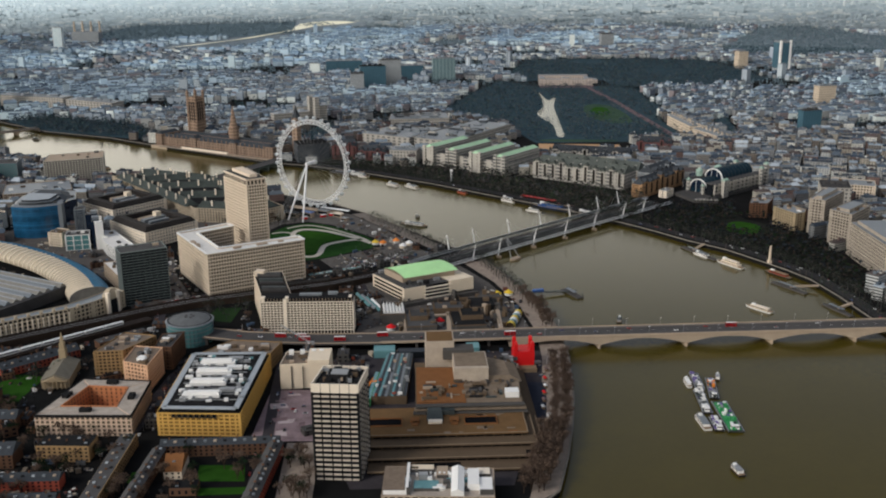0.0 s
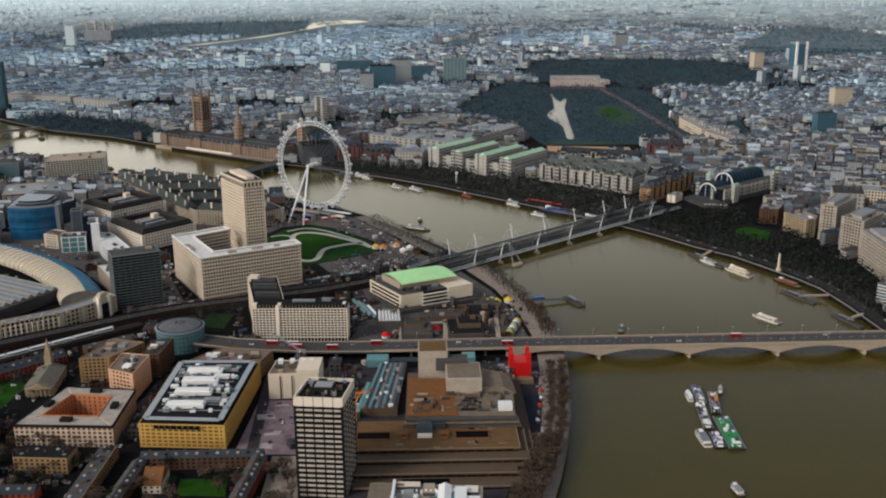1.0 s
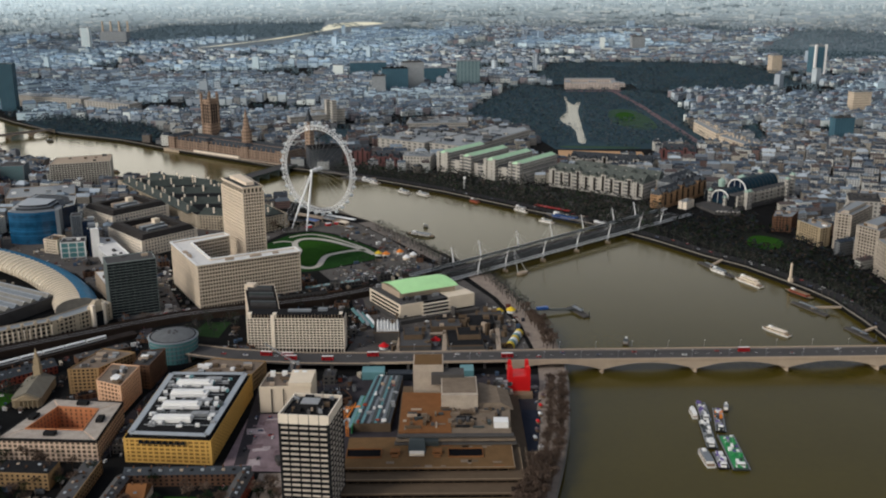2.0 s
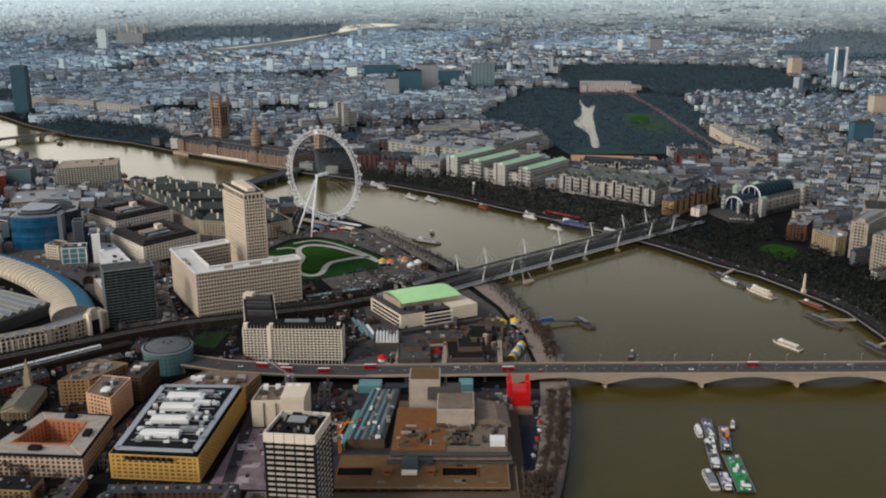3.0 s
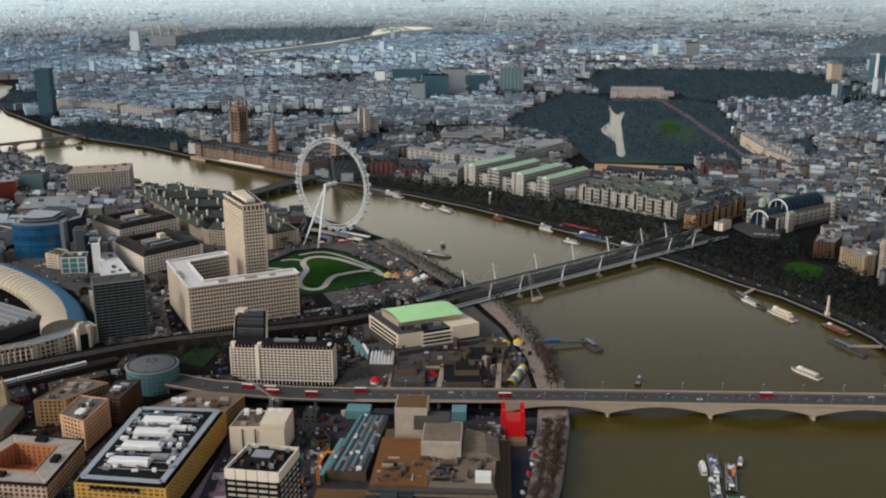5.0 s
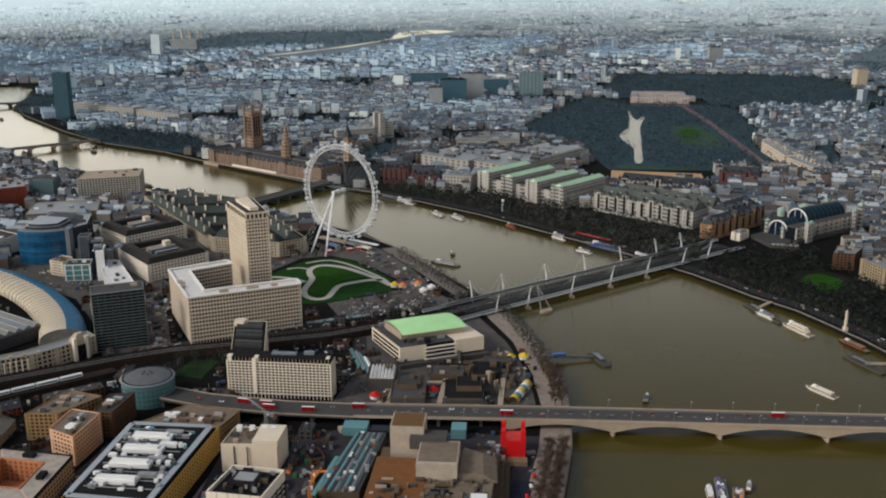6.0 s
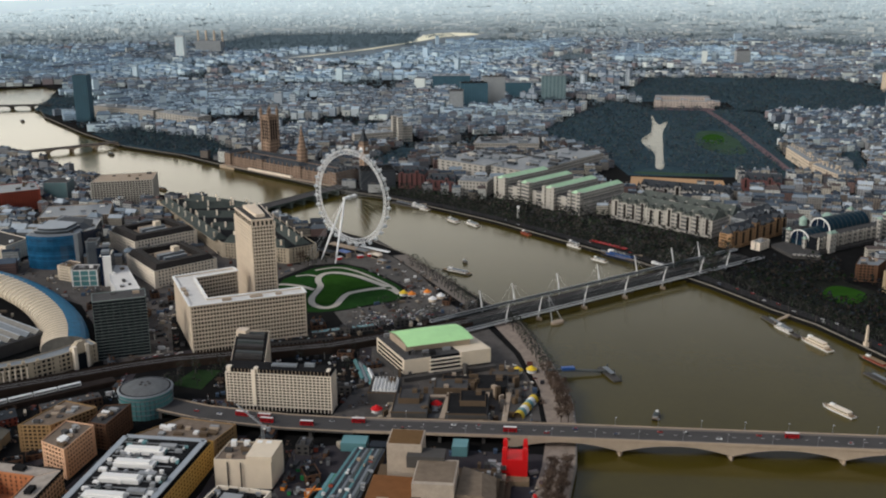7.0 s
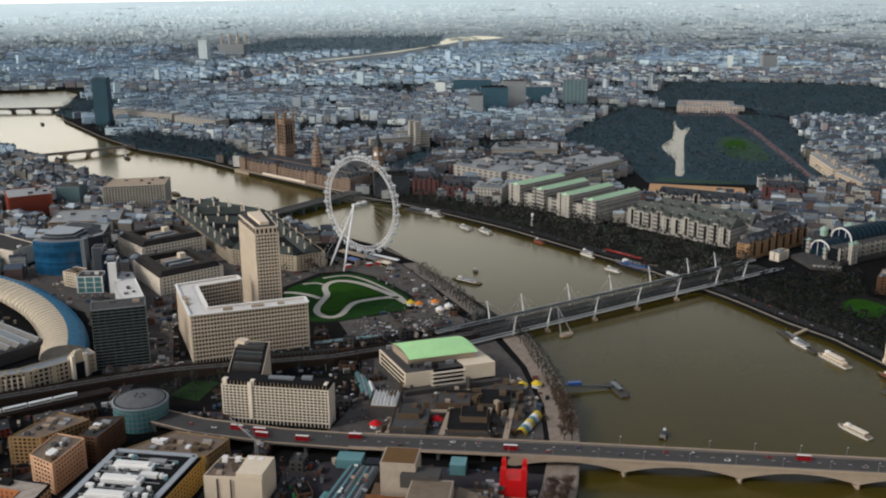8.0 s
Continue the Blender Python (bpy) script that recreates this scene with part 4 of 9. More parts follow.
def national_theatre():
    ob = thing("concrete_theatre", "layered raw concrete theatre with brown terraces and blank fly towers", "theatre", 0, 800, GROUND)
    taken.append([(-75, 700), (85, 700), (85, 930), (-75, 930)])
    for z, x0, x1, y0, y1, m in ((6.4, -66, 72, 709, 790, concrete), (9.8, -66, 68, 722, 790, concrete), (13.0, -66, 63, 736, 790, concrete), (16.4, -66, 57, 747, 795, terrace_paving)):
        part("terrace", Build().box((x0 + x1) / 2, (y0 + y1) / 2, x1 - x0, y1 - y0, z, z + 1.0), m, ob)
        part("terrace_parapet", Build().box((x0 + x1) / 2, y0 + 0.3, x1 - x0, 0.6, z + 1.0, z + 1.5).box(x1 - 0.3, (y0 + y1) / 2, 0.6, y1 - y0 - 1.3, z + 1.0, z + 1.6), pale_board, ob)
        # glazing blackened to paint in the shade under each terrace
        part("glazed_storey", Build().box((x0 + x1) / 2 - 2, (y0 + y1) / 2 + 0.4, x1 - x0 - 5, y1 - y0 - 2.2, max(GROUND, z - 2.6), z), shade_black, ob)
        for k in range(17):
            part("terrace_fin", Build().box(x0 + 3 + k * (x1 - x0 - 8) / 16, y0 + 1.1, 0.5, 0.9, max(GROUND, z - 2.5), z), concrete, ob)
    for z, x1, y1 in ((6.4, 70, 905), (9.8, 66, 900), (13.0, 62, 896)):
        part("river_terrace", Build().box((x1 - 28) / 2, (790.2 + y1) / 2, x1 + 28, y1 - 790.2, z, z + 1.0), concrete, ob)
        # same painted shade under the river terraces
        part("river_glazing", Build().box((x1 - 36) / 2, (790 + y1 - 8) / 2, x1 + 20, y1 - 798, max(GROUND, z - 2.4), z), shade_black, ob)
    # wells and voids are flat slabs, their depth and shade painted black
    for x in (-53, 22):
        part("light_well", Build().box(x, 769, 25, 12, 17.42, 17.55), shade_black, ob)
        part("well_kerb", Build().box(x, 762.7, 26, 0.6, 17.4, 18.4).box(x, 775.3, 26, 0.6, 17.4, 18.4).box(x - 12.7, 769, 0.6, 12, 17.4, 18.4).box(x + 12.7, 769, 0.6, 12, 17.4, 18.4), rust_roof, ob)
    part("void", Build().box(-14, 716, 34, 10, 7.42, 7.55), shade_black, ob)
    part("void", Build().box(58, 728, 10, 6, 10.82, 10.95), shade_black, ob)
    for x in (-30, 1):
        part("terrace_stair", Build().box(x, 770, 7, 6, 17.4, 19.6).box(x, 764.5, 5, 4, 17.4, 18.4), rust_roof, ob)
        part("stair_opening", Build().box(x, 766.9, 3.6, 0.3, 17.45, 19.0), shade_black, ob)
    stains = random.Random(61)
    for k in range(20):
        x, y = stains.uniform(-62, 52), stains.choice([stains.uniform(749, 760), stains.uniform(778, 783)])
        part("paving_bay", Build().box(x, y, stains.uniform(2.5, 9), stains.uniform(1.5, 4), 17.4, 17.46), stains.choice([rust_roof, buff_concrete, concrete, tan_roof]), ob)
    # the upper house
    part("upper_house", Build().prism([(-29, 790), (58, 788), (60, 862), (-28, 864)], 13.8, 22.5), concrete, ob)
    for k, z in enumerate((17.6, 19.8, 22.0)):
        part("fascia", Build().box(15, 787 - 1.6 * (2 - k), 92 - 2 * k, 5, z, z + 1.2), [grey_concrete, buff_concrete, grey_concrete][k], ob)
        part("fascia_shadow_gap", Build().box(15, 788, 86, 4, z - 1.0, z), dark_glass, ob)
    part("brown_roof", Build().prism([(-28, 791), (12, 790), (12, 860), (-27, 862)], 22.5, 24), rust_roof, ob)
    part("grey_roof", Build().prism([(12.2, 790), (57, 789), (59, 830), (12.2, 830)], 22.5, 23.6), buff_concrete, ob)
    part("fly_tower", Build().box(-6, 881, 25, 24, 14, 45), tower_concrete, ob)
    part("tower_roof", Build().box(-6, 881, 23, 22, 45, 45.3), terrace_paving, ob)
    part("fly_tower", Build().box(19, 848, 29, 36, 14, 36), tower_concrete, ob)
    part("tower_roof", Build().box(19, 849, 27, 30, 36, 36.3), buff_concrete, ob)
    part("tower_crown", Build().box(10, 870, 27, 14, 30, 39), grey_concrete, ob)
    part("raked_roof", Build().prism([(34, 832), (62, 832), (60, 870), (36, 882)], 22, 27, [(34, 834), (52, 834), (50, 866), (36, 874)]), buff_concrete, ob)
    part("white_cabin", Build().box(50, 801, 11, 9, 23.6, 28.5), white_paint, ob)
    part("stair_turret", Build().box(-4, 784, 12, 8, 13.8, 21.5).box(-4, 778, 9, 5, 13.8, 17), dark_steel, ob)
    part("stair_canopy", Build().box(-14, 767, 11, 4.5, 17.5, 19.4), pale_stone, ob)
    part("stair_ramp", Build().prism(rect(-14, 778, 13, 16), 17.4, 22.5, rect(-14, 783, 11, 6)), dark_steel, ob)
    rng = random.Random(5)
    for k in range(64):
        x, y = rng.uniform(-24, 54), rng.uniform(794, 830)
        part("roof_plant", Build().box(x, y, *rng.choice([(rng.uniform(4, 13), rng.uniform(1, 2.5)), (rng.uniform(1, 3), rng.uniform(3, 9)), (rng.uniform(2, 4), rng.uniform(2, 4))]), 22.5, rng.uniform(24.3, 26.6)), rng.choice([buff_concrete, concrete, pale_concrete, dark_steel, dark_felt, buff_concrete, felt]), ob)
    for k in range(16):
        x, y = rng.uniform(38, 66), rng.uniform(884, 905)
        part("roof_plant", Build().box(x, y, rng.uniform(2, 6), rng.uniform(2, 5), 13.8, rng.uniform(15, 18)), rng.choice([grey_steel, concrete, felt]), ob)
    # workshops with a long glazed roof
    wk = thing("scenery_workshop", "long workshop with a ribbed blue-grey glass roof", "workshop", -46, 875, GROUND)
    part("wall", Build().prism(ccw([(-66, 830), (-36, 829), (-29, 922), (-53, 924)]), GROUND, 12), concrete, wk)
    for k in range(11):
        t = (k + 0.5) / 11
        a, b = Vector((-66 + 30 * t, 830, 12)), Vector((-53 + 24 * t, 923, 12))
        part("roof_bay", Build().bar(a, b, 2.3, 1.0 + 0.8 * (k % 2)), [teal_glass, slate, teal_paint, slate, lead, dark_steel, teal_glass, slate, lead, dark_steel, slate][k], wk)
    for k in range(26):
        t, q = rng.random(), rng.random()
        p = Vector((-66 + 30 * t, 830)).lerp(Vector((-53 + 24 * t, 923)), q)
        part("roof_vent", Build().box(p.x, p.y, rng.uniform(0.8, 2.5), rng.uniform(1, 4), 12.4, rng.uniform(13.4, 15), 1.45), rng.choice([white_paint, grey_steel, dark_steel, red_brick, pale_concrete]), wk)
    for x, y, w, d, h, m in ((-56, 938, 20, 14, 12, teal_paint), (-28, 934, 30, 10, 11, dark_glass), (28, 938, 12, 14, 13, teal_paint)):
        part("foyer_box", Build().box(x, y, w, d, GROUND, h), m, wk)


def red_theatre():
    ob = thing("red_pop_up_theatre", "bright red timber box theatre with four corner chimneys", "theatre", 73, 905, GROUND)
    part("box", Build().box(72, 906, 19, 18, GROUND, 21.5), red_paint, ob)
    part("roof", Build().box(72, 906, 17, 16, 21.5, 21.7), red_paint, ob)
    for x in (64.5, 79.5):
        for y in (899, 913):
            part("chimney", Build().box(x, y, 3.4, 3.4, 21.5, 29, 0).prism(rect(x, y, 3.4, 3.4), 29, 31, rect(x, y, 2.4, 2.4)), red_paint, ob)
    part("foyer", Build().box(72, 893, 22, 8, GROUND, 8.5), timber, ob)
    part("side_shed", Build().box(62, 889, 8, 8, GROUND, 12), pale_concrete, ob)


def stations():
    # the curved glazed train shed: a snake of ribs and panels
    line = [(-660, 1350), (-592, 1318), (-530, 1284), (-472, 1238), (-428, 1190), (-398, 1146), (-378, 1106)]
    ob = thing("curved_train_shed", "long curving cream-ribbed glass train shed with a blue edge", "station roof", -500, 1250, GROUND)
    taken.append(band(line, 62))
    pts = []
    for i in range(len(line) - 1):
        p0, p1, p2, p3 = (Vector(line[max(0, min(len(line) - 1, i + k))]) for k in (-1, 0, 1, 2))
        for k in range(7):
            t = k / 7
            pts.append(0.5 * ((2 * p1) + (p2 - p0) * t + (2 * p0 - 5 * p1 + 4 * p2 - p3) * t * t + (3 * p1 - p0 - 3 * p2 + p3) * t ** 3))
    n = len(pts)
    span = lambda i: 23
    def arch(i, lift=0.0, a0=0.0, a1=math.pi, seg=12):
        p = pts[i]
        d = (pts[min(i + 1, n - 1)] - pts[max(i - 1, 0)]).normalized()
        nr = Vector((-d.y, d.x))
        out = []
        for k in range(seg + 1):
            a = a0 + (a1 - a0) * k / seg
            q = p + nr * span(i) * math.cos(a)
            out.append((q.x, q.y, 9 + lift + 13 * math.sin(a) ** 0.8))
        return out
    for i in range(n - 1):
        part("roof_panel", Build().sheet([arch(i, 0, 1.42, math.pi), arch(i + 1, 0, 1.42, math.pi)]), shed_glass, ob)
        part("blue_glazing", Build().sheet([arch(i, -0.1, 0.0, 1.42, 5), arch(i + 1, -0.1, 0.0, 1.42, 5)]), shed_blue, ob)
    for i in range(0, n):
        rib = Build()
        row = arch(i, 0.4, 1.42, math.pi)
        for a, b in zip(row, row[1:]):
            rib.bar(a, b, 1.3, 0.9)
        part("rib", rib, pale_stone, ob)
    last = arch(n - 1)
    part("end_screen", Build().add(last + [(last[0][0], last[0][1], GROUND), (last[-1][0], last[-1][1], GROUND)], [tuple(range(len(last))) + (len(last) + 1, len(last))]), ridge_glass, ob)
    # the older parallel roofs
    st = thing("railway_station", "broad railway station with ridged grey glass roofs", "station", -470, 1080, GROUND)
    taken.append([(-640, 980), (-400, 1030), (-340, 1100), (-400, 1120), (-640, 1300)])
    d = Vector((-0.86, 0.51))
    nr = Vector((-0.51, -0.86))
    for k in range(9):
        s = Vector((-414, 1128)) + nr * (10 * k) + d * (2 + 0.5 * k)
        e = s + d * 230
        m = (s + e) / 2
        part("ridge_roof", Build().gable(m.x, m.y, 230, 9.6, 17, 3.4, math.atan2(d.y, d.x)), [ridge_glass, lead, ridge_glass][k % 3], st)
        part("skylight", Build().bar((*s, 20.5), (*e, 20.5), 1.4, 0.3), zinc, st)
    part("hall_wall", Build().prism(ccw([tuple(Vector((-412, 1130))), tuple(Vector((-412, 1130)) + nr * 92), tuple(Vector((-412, 1130)) + nr * 92 + d * 240), tuple(Vector((-412, 1130)) + d * 240)]), GROUND, 17), felt, st)
    front = [(-338, 1092), (-362, 1058), (-378, 1040), (-460, 985), (-466, 996), (-390, 1048), (-370, 1074), (-352, 1104)]
    fb = block("terminus_building", "ornate pale stone station front with a grand arch", front, 22, front_stone, 4, bay=4.5, pier=0.34, sill=0.34, deep=0.8, glass=dark_glass, roof=lead, plant=0)
    part("entrance_arch", Build().box(-348, 1078, 18, 8, GROUND, 25, -2.2), front_stone, fb)
    part("arch_glass", Build().box(-345.2, 1074, 9, 2, GROUND, 20, -2.2), dark_glass, fb)
    part("clock_gable", Build().prism(rect(-348, 1078, 18, 8, -2.2), 25, 31, rect(-348, 1078, 6, 5, -2.2)), front_stone, fb)
    for k in range(19):
        x, y = -381 - 4.3 * k + 0.45, 1038.0 - 2.884 * k - 0.67
        part("column", Build().prism(ring(x, y, 0.75, 8), 7, 18.5).box(x, y, 1.9, 1.9, 18.5, 19.3, 0.59).box(x, y, 2, 2, GROUND, 7, 0.59), pale_stone, fb, "pale stone column")
    for k in (-1, 1):
        part("arch_pier", Build().box(-346.0 - 3.5 * k, 1074.5 - 4.9 * k, 3, 4, GROUND, 27, -2.2).box(-346.0 - 3.5 * k, 1074.5 - 4.9 * k, 3.6, 4.6, 27, 28, -2.2), pale_stone, fb)
    for k in range(9):
        t = k / 8
        x, y = -372 - 84 * t, 1042 - 50 * t
        part("dormer", Build().box(x, y, 3, 3, 22, 25, 0.6).gable(x, y, 3, 3, 25, 1.5, 0.6), front_stone, fb)


ridge_glass = material("dusty_ridge_glass", (0.235, 0.225, 0.205), rough=0.6, var=0.25, size=5, bump=0.1)
shed_blue = material("blue_shed_glazing", (0.012, 0.125, 0.235), rough=0.5, var=0.3, size=7, bump=0.1, spec=0.04)
shed_glass = material("cream_shed_glazing", (0.44, 0.365, 0.255), rough=0.45, var=0.15, size=4, bump=0.1, spec=0.5)


def viaduct():
    line = [(12, 1222), (-40, 1188), (-120, 1140), (-200, 1112), (-263, 1090), (-300, 1070), (-430, 985), (-620, 870)]
    ob = thing("railway_viaduct", "brown brick railway viaduct with tracks on its top", "viaduct", -263, 1090, GROUND)
    taken.append(band(line, 30))
    part("deck", Build().prism(band(line, 17), GROUND, 10.2), sooty_brick, ob)
    part("track_bed", Build().prism(band(line, 14), 10.21, 10.5), ballast, ob)
    for off in (-8.2, 8.2):
        wallb = Build()
        edge = []
        for i, p in enumerate(line):
            a, b = Vector(line[max(i - 1, 0)]), Vector(line[min(i + 1, len(line) - 1)])
            d = (b - a).normalized()
            edge.append((p[0] - d.y * off, p[1] + d.x * off))
        for a, b in zip(edge, edge[1:]):
            wallb.bar((*a, 10.8), (*b, 10.8), 0.6, 1.3)
        part("parapet", wallb, sooty_brick, ob)
    for off in (-3.5, -2.0, 2.0, 3.5):
        rails = Build()
        for (x0, y0), (x1, y1) in zip(line, line[1:]):
            d = Vector((x1 - x0, y1 - y0)).normalized()
            rails.bar((x0 - d.y * off, y0 + d.x * off, 10.6), (x1 - d.y * off, y1 + d.x * off, 10.6), 0.18)
        part("rail", rails, grey_steel, ob)
    # the lower line with a train on it
    low = [(-300, 1042), (-322, 1024), (-416, 943), (-520, 850)]
    ob2 = thing("railway_viaduct", "low brick viaduct that carries a standing train", "viaduct", -400, 957, GROUND)
    taken.append(band(low, 16))
    part("deck", Build().prism(band(low, 12), GROUND, 9.5), sooty_brick, ob2)
    part("track_bed", Build().prism(band(low, 10), 9.51, 9.7), ballast, ob2)
    d = Vector((-94, -81)).normalized()
    for k in range(8):
        c = Vector((-322, 1024)) + d * (11 + 21 * k)
        car = thing("train_carriage", "white-roofed commuter train carriage on the viaduct", "train", *c, 9.7, "standing train")
        a = math.atan2(d.y, d.x)
        part("body", Build().box(*c, 19.8, 2.8, 10.4, 13.2, a), white_paint, car)
        part("roof", Build().prism(rect(*c, 19.8, 2.8, a), 13.2, 13.8, rect(*c, 19.4, 1.6, a)), white_steel, car)
        part("window_band", Build().box(*c, 18, 2.86, 11.5, 12.4, a), dark_glass, car)
        for s in (-7, 7):
            part("bogie", Build().box(*(c + d * s), 3.2, 2.2, 9.71, 10.4, a), black_paint, car)


def rounded(line, closed=False, n=2):
    """A line with its corners cut round."""
    for _ in range(n):
        pairs = zip(line, line[1:] + line[:1]) if closed else zip(line, line[1:])
        cut = [q for a, b in pairs for q in ((a[0] * 0.75 + b[0] * 0.25, a[1] * 0.75 + b[1] * 0.25), (a[0] * 0.25 + b[0] * 0.75, a[1] * 0.25 + b[1] * 0.75))]
        line = cut if closed else [line[0]] + cut[1:-1] + [line[-1]]
    return line


def gardens():
    outline = [(-231, 1353), (-216, 1380), (-198, 1414), (-169, 1431), (-139, 1414), (-108, 1382), (-76, 1342), (-70, 1305), (-87, 1290), (-108, 1279), (-128, 1260), (-172, 1244), (-206, 1279)]
    ob = thing("riverside_garden", "green lawns with a winding pale path by the wheel", "garden", -150, 1330, GROUND)
    taken.append(outline)
    part("lawn", fill([rounded(ccw(outline), True)], GROUND + 0.12), deep_grass, ob)
    part("outer_path", fill([band(rounded([(-196, 1402), (-172, 1420), (-146, 1406), (-116, 1376), (-88, 1344), (-78, 1322)]), 4)], GROUND + 0.18), pale_path, ob)
    part("cross_path", fill([band(rounded([(-186, 1376), (-200, 1384), (-214, 1376)]), 4)], GROUND + 0.185), pale_path, ob)
    loop = rounded([(-77, 1320), (-96, 1345), (-118, 1365), (-140, 1385), (-165, 1396), (-180, 1392), (-186, 1376), (-182, 1357), (-174, 1341), (-175, 1317), (-176, 1295), (-170, 1274), (-154, 1262), (-142, 1271), (-141, 1296), (-138, 1316), (-126, 1326), (-107, 1338), (-89, 1341)])
    part("path", fill([band(loop, 7.5)], GROUND + 0.2), pale_path, ob)
    part("side_path", fill([band(rounded([(-180, 1326), (-191, 1334), (-201, 1339), (-220, 1344), (-228, 1341)]), 6)], GROUND + 0.19), pale_path, ob)
    heart = rounded(ccw([(-178, 1380), (-165, 1388), (-138, 1371), (-111, 1352), (-114, 1344), (-137, 1334), (-144, 1312), (-146, 1285), (-157, 1275), (-169, 1283), (-171, 1300), (-168, 1324), (-170, 1343), (-178, 1363)]), True)
    part("raised_lawn", Build().prism(heart, GROUND + 0.12, GROUND + 1.0, inset(heart, 1.2)), grass, ob)


waterloo_bridge()
hungerford()
arched_bridge("arched_bridge", "low green-grey iron arch bridge beside the parliament", (-352, 1700), (-256, 1866), 26, 9, 7, bridge_green)
arched_bridge("arched_bridge", "flat five-arched road bridge upriver at a distance", (-1000, 2095), (-820, 2250), 20, 9, 5, pale_concrete)
arched_bridge("arched_bridge", "flat five-arched road bridge upriver at a distance", (-1490, 2740), (-1240, 2800), 22, 9, 5, grey_concrete)
observation_wheel()
shell_building()
concert_hall()
imax_drum()
tower_studios()
yellow_warehouse()
courtyard_house()
white_studio()
national_theatre()
red_theatre()
stations()
viaduct()
gardens()

# offices and houses of the south bank
hospital_grey = material("weathered_white_panels", (0.46, 0.43, 0.38), var=0.15, size=9)
black_glass = material("black_glass", (0.007, 0.010, 0.014), rough=0.3, var=0.3, size=12, bump=0.0, spec=0.2)
slab_band = material("grey_floor_band", (0.24, 0.28, 0.27), rough=0.6, var=0.2, size=6)
brown_slate = material("brown_slate", (0.034, 0.031, 0.030), rough=0.6, var=0.3, size=6)
green_slate = material("greenish_slate", (0.058, 0.068, 0.064), rough=0.6, var=0.3, size=6)
grid = ccw([(-180, 1000), (-87, 997), (-86, 1014), (-181, 1018)])
ob = block("gridded_office", "cream concrete-grid office slab with a dark finned attic", grid, 38.6, pale_stone, 11, bay=3.3, pier=0.20, sill=0.26, glass=shade_glass, deep=0.8, plant=0, ground=4, top_band=0.8, parapet=0)
part("attic_storey", Build().prism(inset(grid, 1.6), 38.75, 42), black_void, ob)
part("attic_roof", Build().prism(inset(grid, 1.0), 42, 42.4), dark_felt, ob)
for k in range(29):
    x = -178.5 + 3.2 * k
    part("attic_fin", Build().box(x, 999.7 - 3 * k / 29 + 1.2, 0.4, 0.9, 38.6, 42.0), pale_concrete, ob)
for x, y, w, d, h in ((-177, 1003, 4, 5, 43.2), (-153, 1002, 3.4, 4, 43.2), (-90, 1002, 3, 6, 43.2), (-130, 1009, 22, 5, 44), (-108, 1010, 9, 4, 45)):
    part("stair_head", Build().box(x, y, w, d, 38.7, h, -0.03), pale_stone if y < 1005 else lead, ob)
part("stair_strip", Build().box(-155, 998.9, 3.4, 1.0, GROUND + 4, 42, -0.03), pale_stone, ob)
wing = block("office_wing", "dark-roofed rear wing of a cream office building", [(-181, 1018.3), (-150, 1016.9), (-168, 1098), (-199, 1095)], 39, stone, 11, bay=3.6, roof=dark_felt, plant=0, pier=0.3, deep=0.6)
for k in range(9):
    u = Vector((-166, 1022)).lerp(Vector((-183, 1092)), (k + 0.5) / 9)
    part("roof_louvre", Build().box(u.x, u.y, 25, 3.4, 39.1, 41.4 + k % 2, -0.05), [brown_slate, felt, dark_steel][k % 3], wing)
part("lift_house", Build().box(-190, 1086, 10, 9, 39.1, 45, -0.2), stone, wing)
block("dark_office", "dark office slab striped with pale floor bands", [(-339, 1093), (-294, 1114), (-305, 1139), (-351, 1118)], 64, slab_band, 19, bay=6, pier=0.02, sill=0.13, deep=0.2, glass=black_glass, roof=felt, plant=3, parapet=0.9)
block("grey_podium_office", "mid-rise grey office behind the dark slab", [(-356, 1140), (-312, 1148), (-345, 1210), (-390, 1200)], 22, pale_concrete, 4, roof=pale_roof, plant=7)
blue = thing("blue_glass_hotel", "bright blue glass hotel with a bowed front and grey roof", "hotel", -530, 1400, GROUND)
front = [(-560 + 60 * k / 8, 1381 + 6 * k / 8 - 9 * math.sin(math.pi * k / 8)) for k in range(9)]
bow = ccw(front + [(-498, 1432), (-566, 1446)])
taken.append(inset(bow, -8))
for k in range(13):
    part("glazing", Build().prism(bow, GROUND + 3.3 * k, GROUND + 3.3 * k + 3.12), blue_glass, blue)
    part("floor_edge", Build().prism(inset(bow, -0.12), GROUND + 3.3 * k + 3.12, GROUND + 3.3 * k + 3.3), navy_glass, blue)
part("end_pier", Build().prism(ccw([(-500, 1386.5), (-495, 1387), (-494, 1396), (-500, 1395)]), GROUND, 49.5), lead, blue, "pale grey end pier")
part("roof", Build().prism(bow, 47.6, 48.6, inset(bow, 3)), lead, blue)
for k, (d, z0, z1) in enumerate(((9, 48.6, 51.5), (13, 51.5, 54.5))):
    part("roof_storey", Build().prism(inset(bow, d), z0, z1), slate, blue)
    part("roof_rail", Build().prism(inset(bow, d - 0.7), z1, z1 + 0.5), [lead, zinc][k], blue)
for k in range(9):
    q = Vector((-556, 1388)).lerp(Vector((-505, 1394)), k / 8)
    part("roof_unit", Build().box(q.x, q.y, 3.2, 2.2, 48.6, 50 + k % 3 * 0.5, 0.1), [grey_steel, zinc, felt][k % 3], blue)
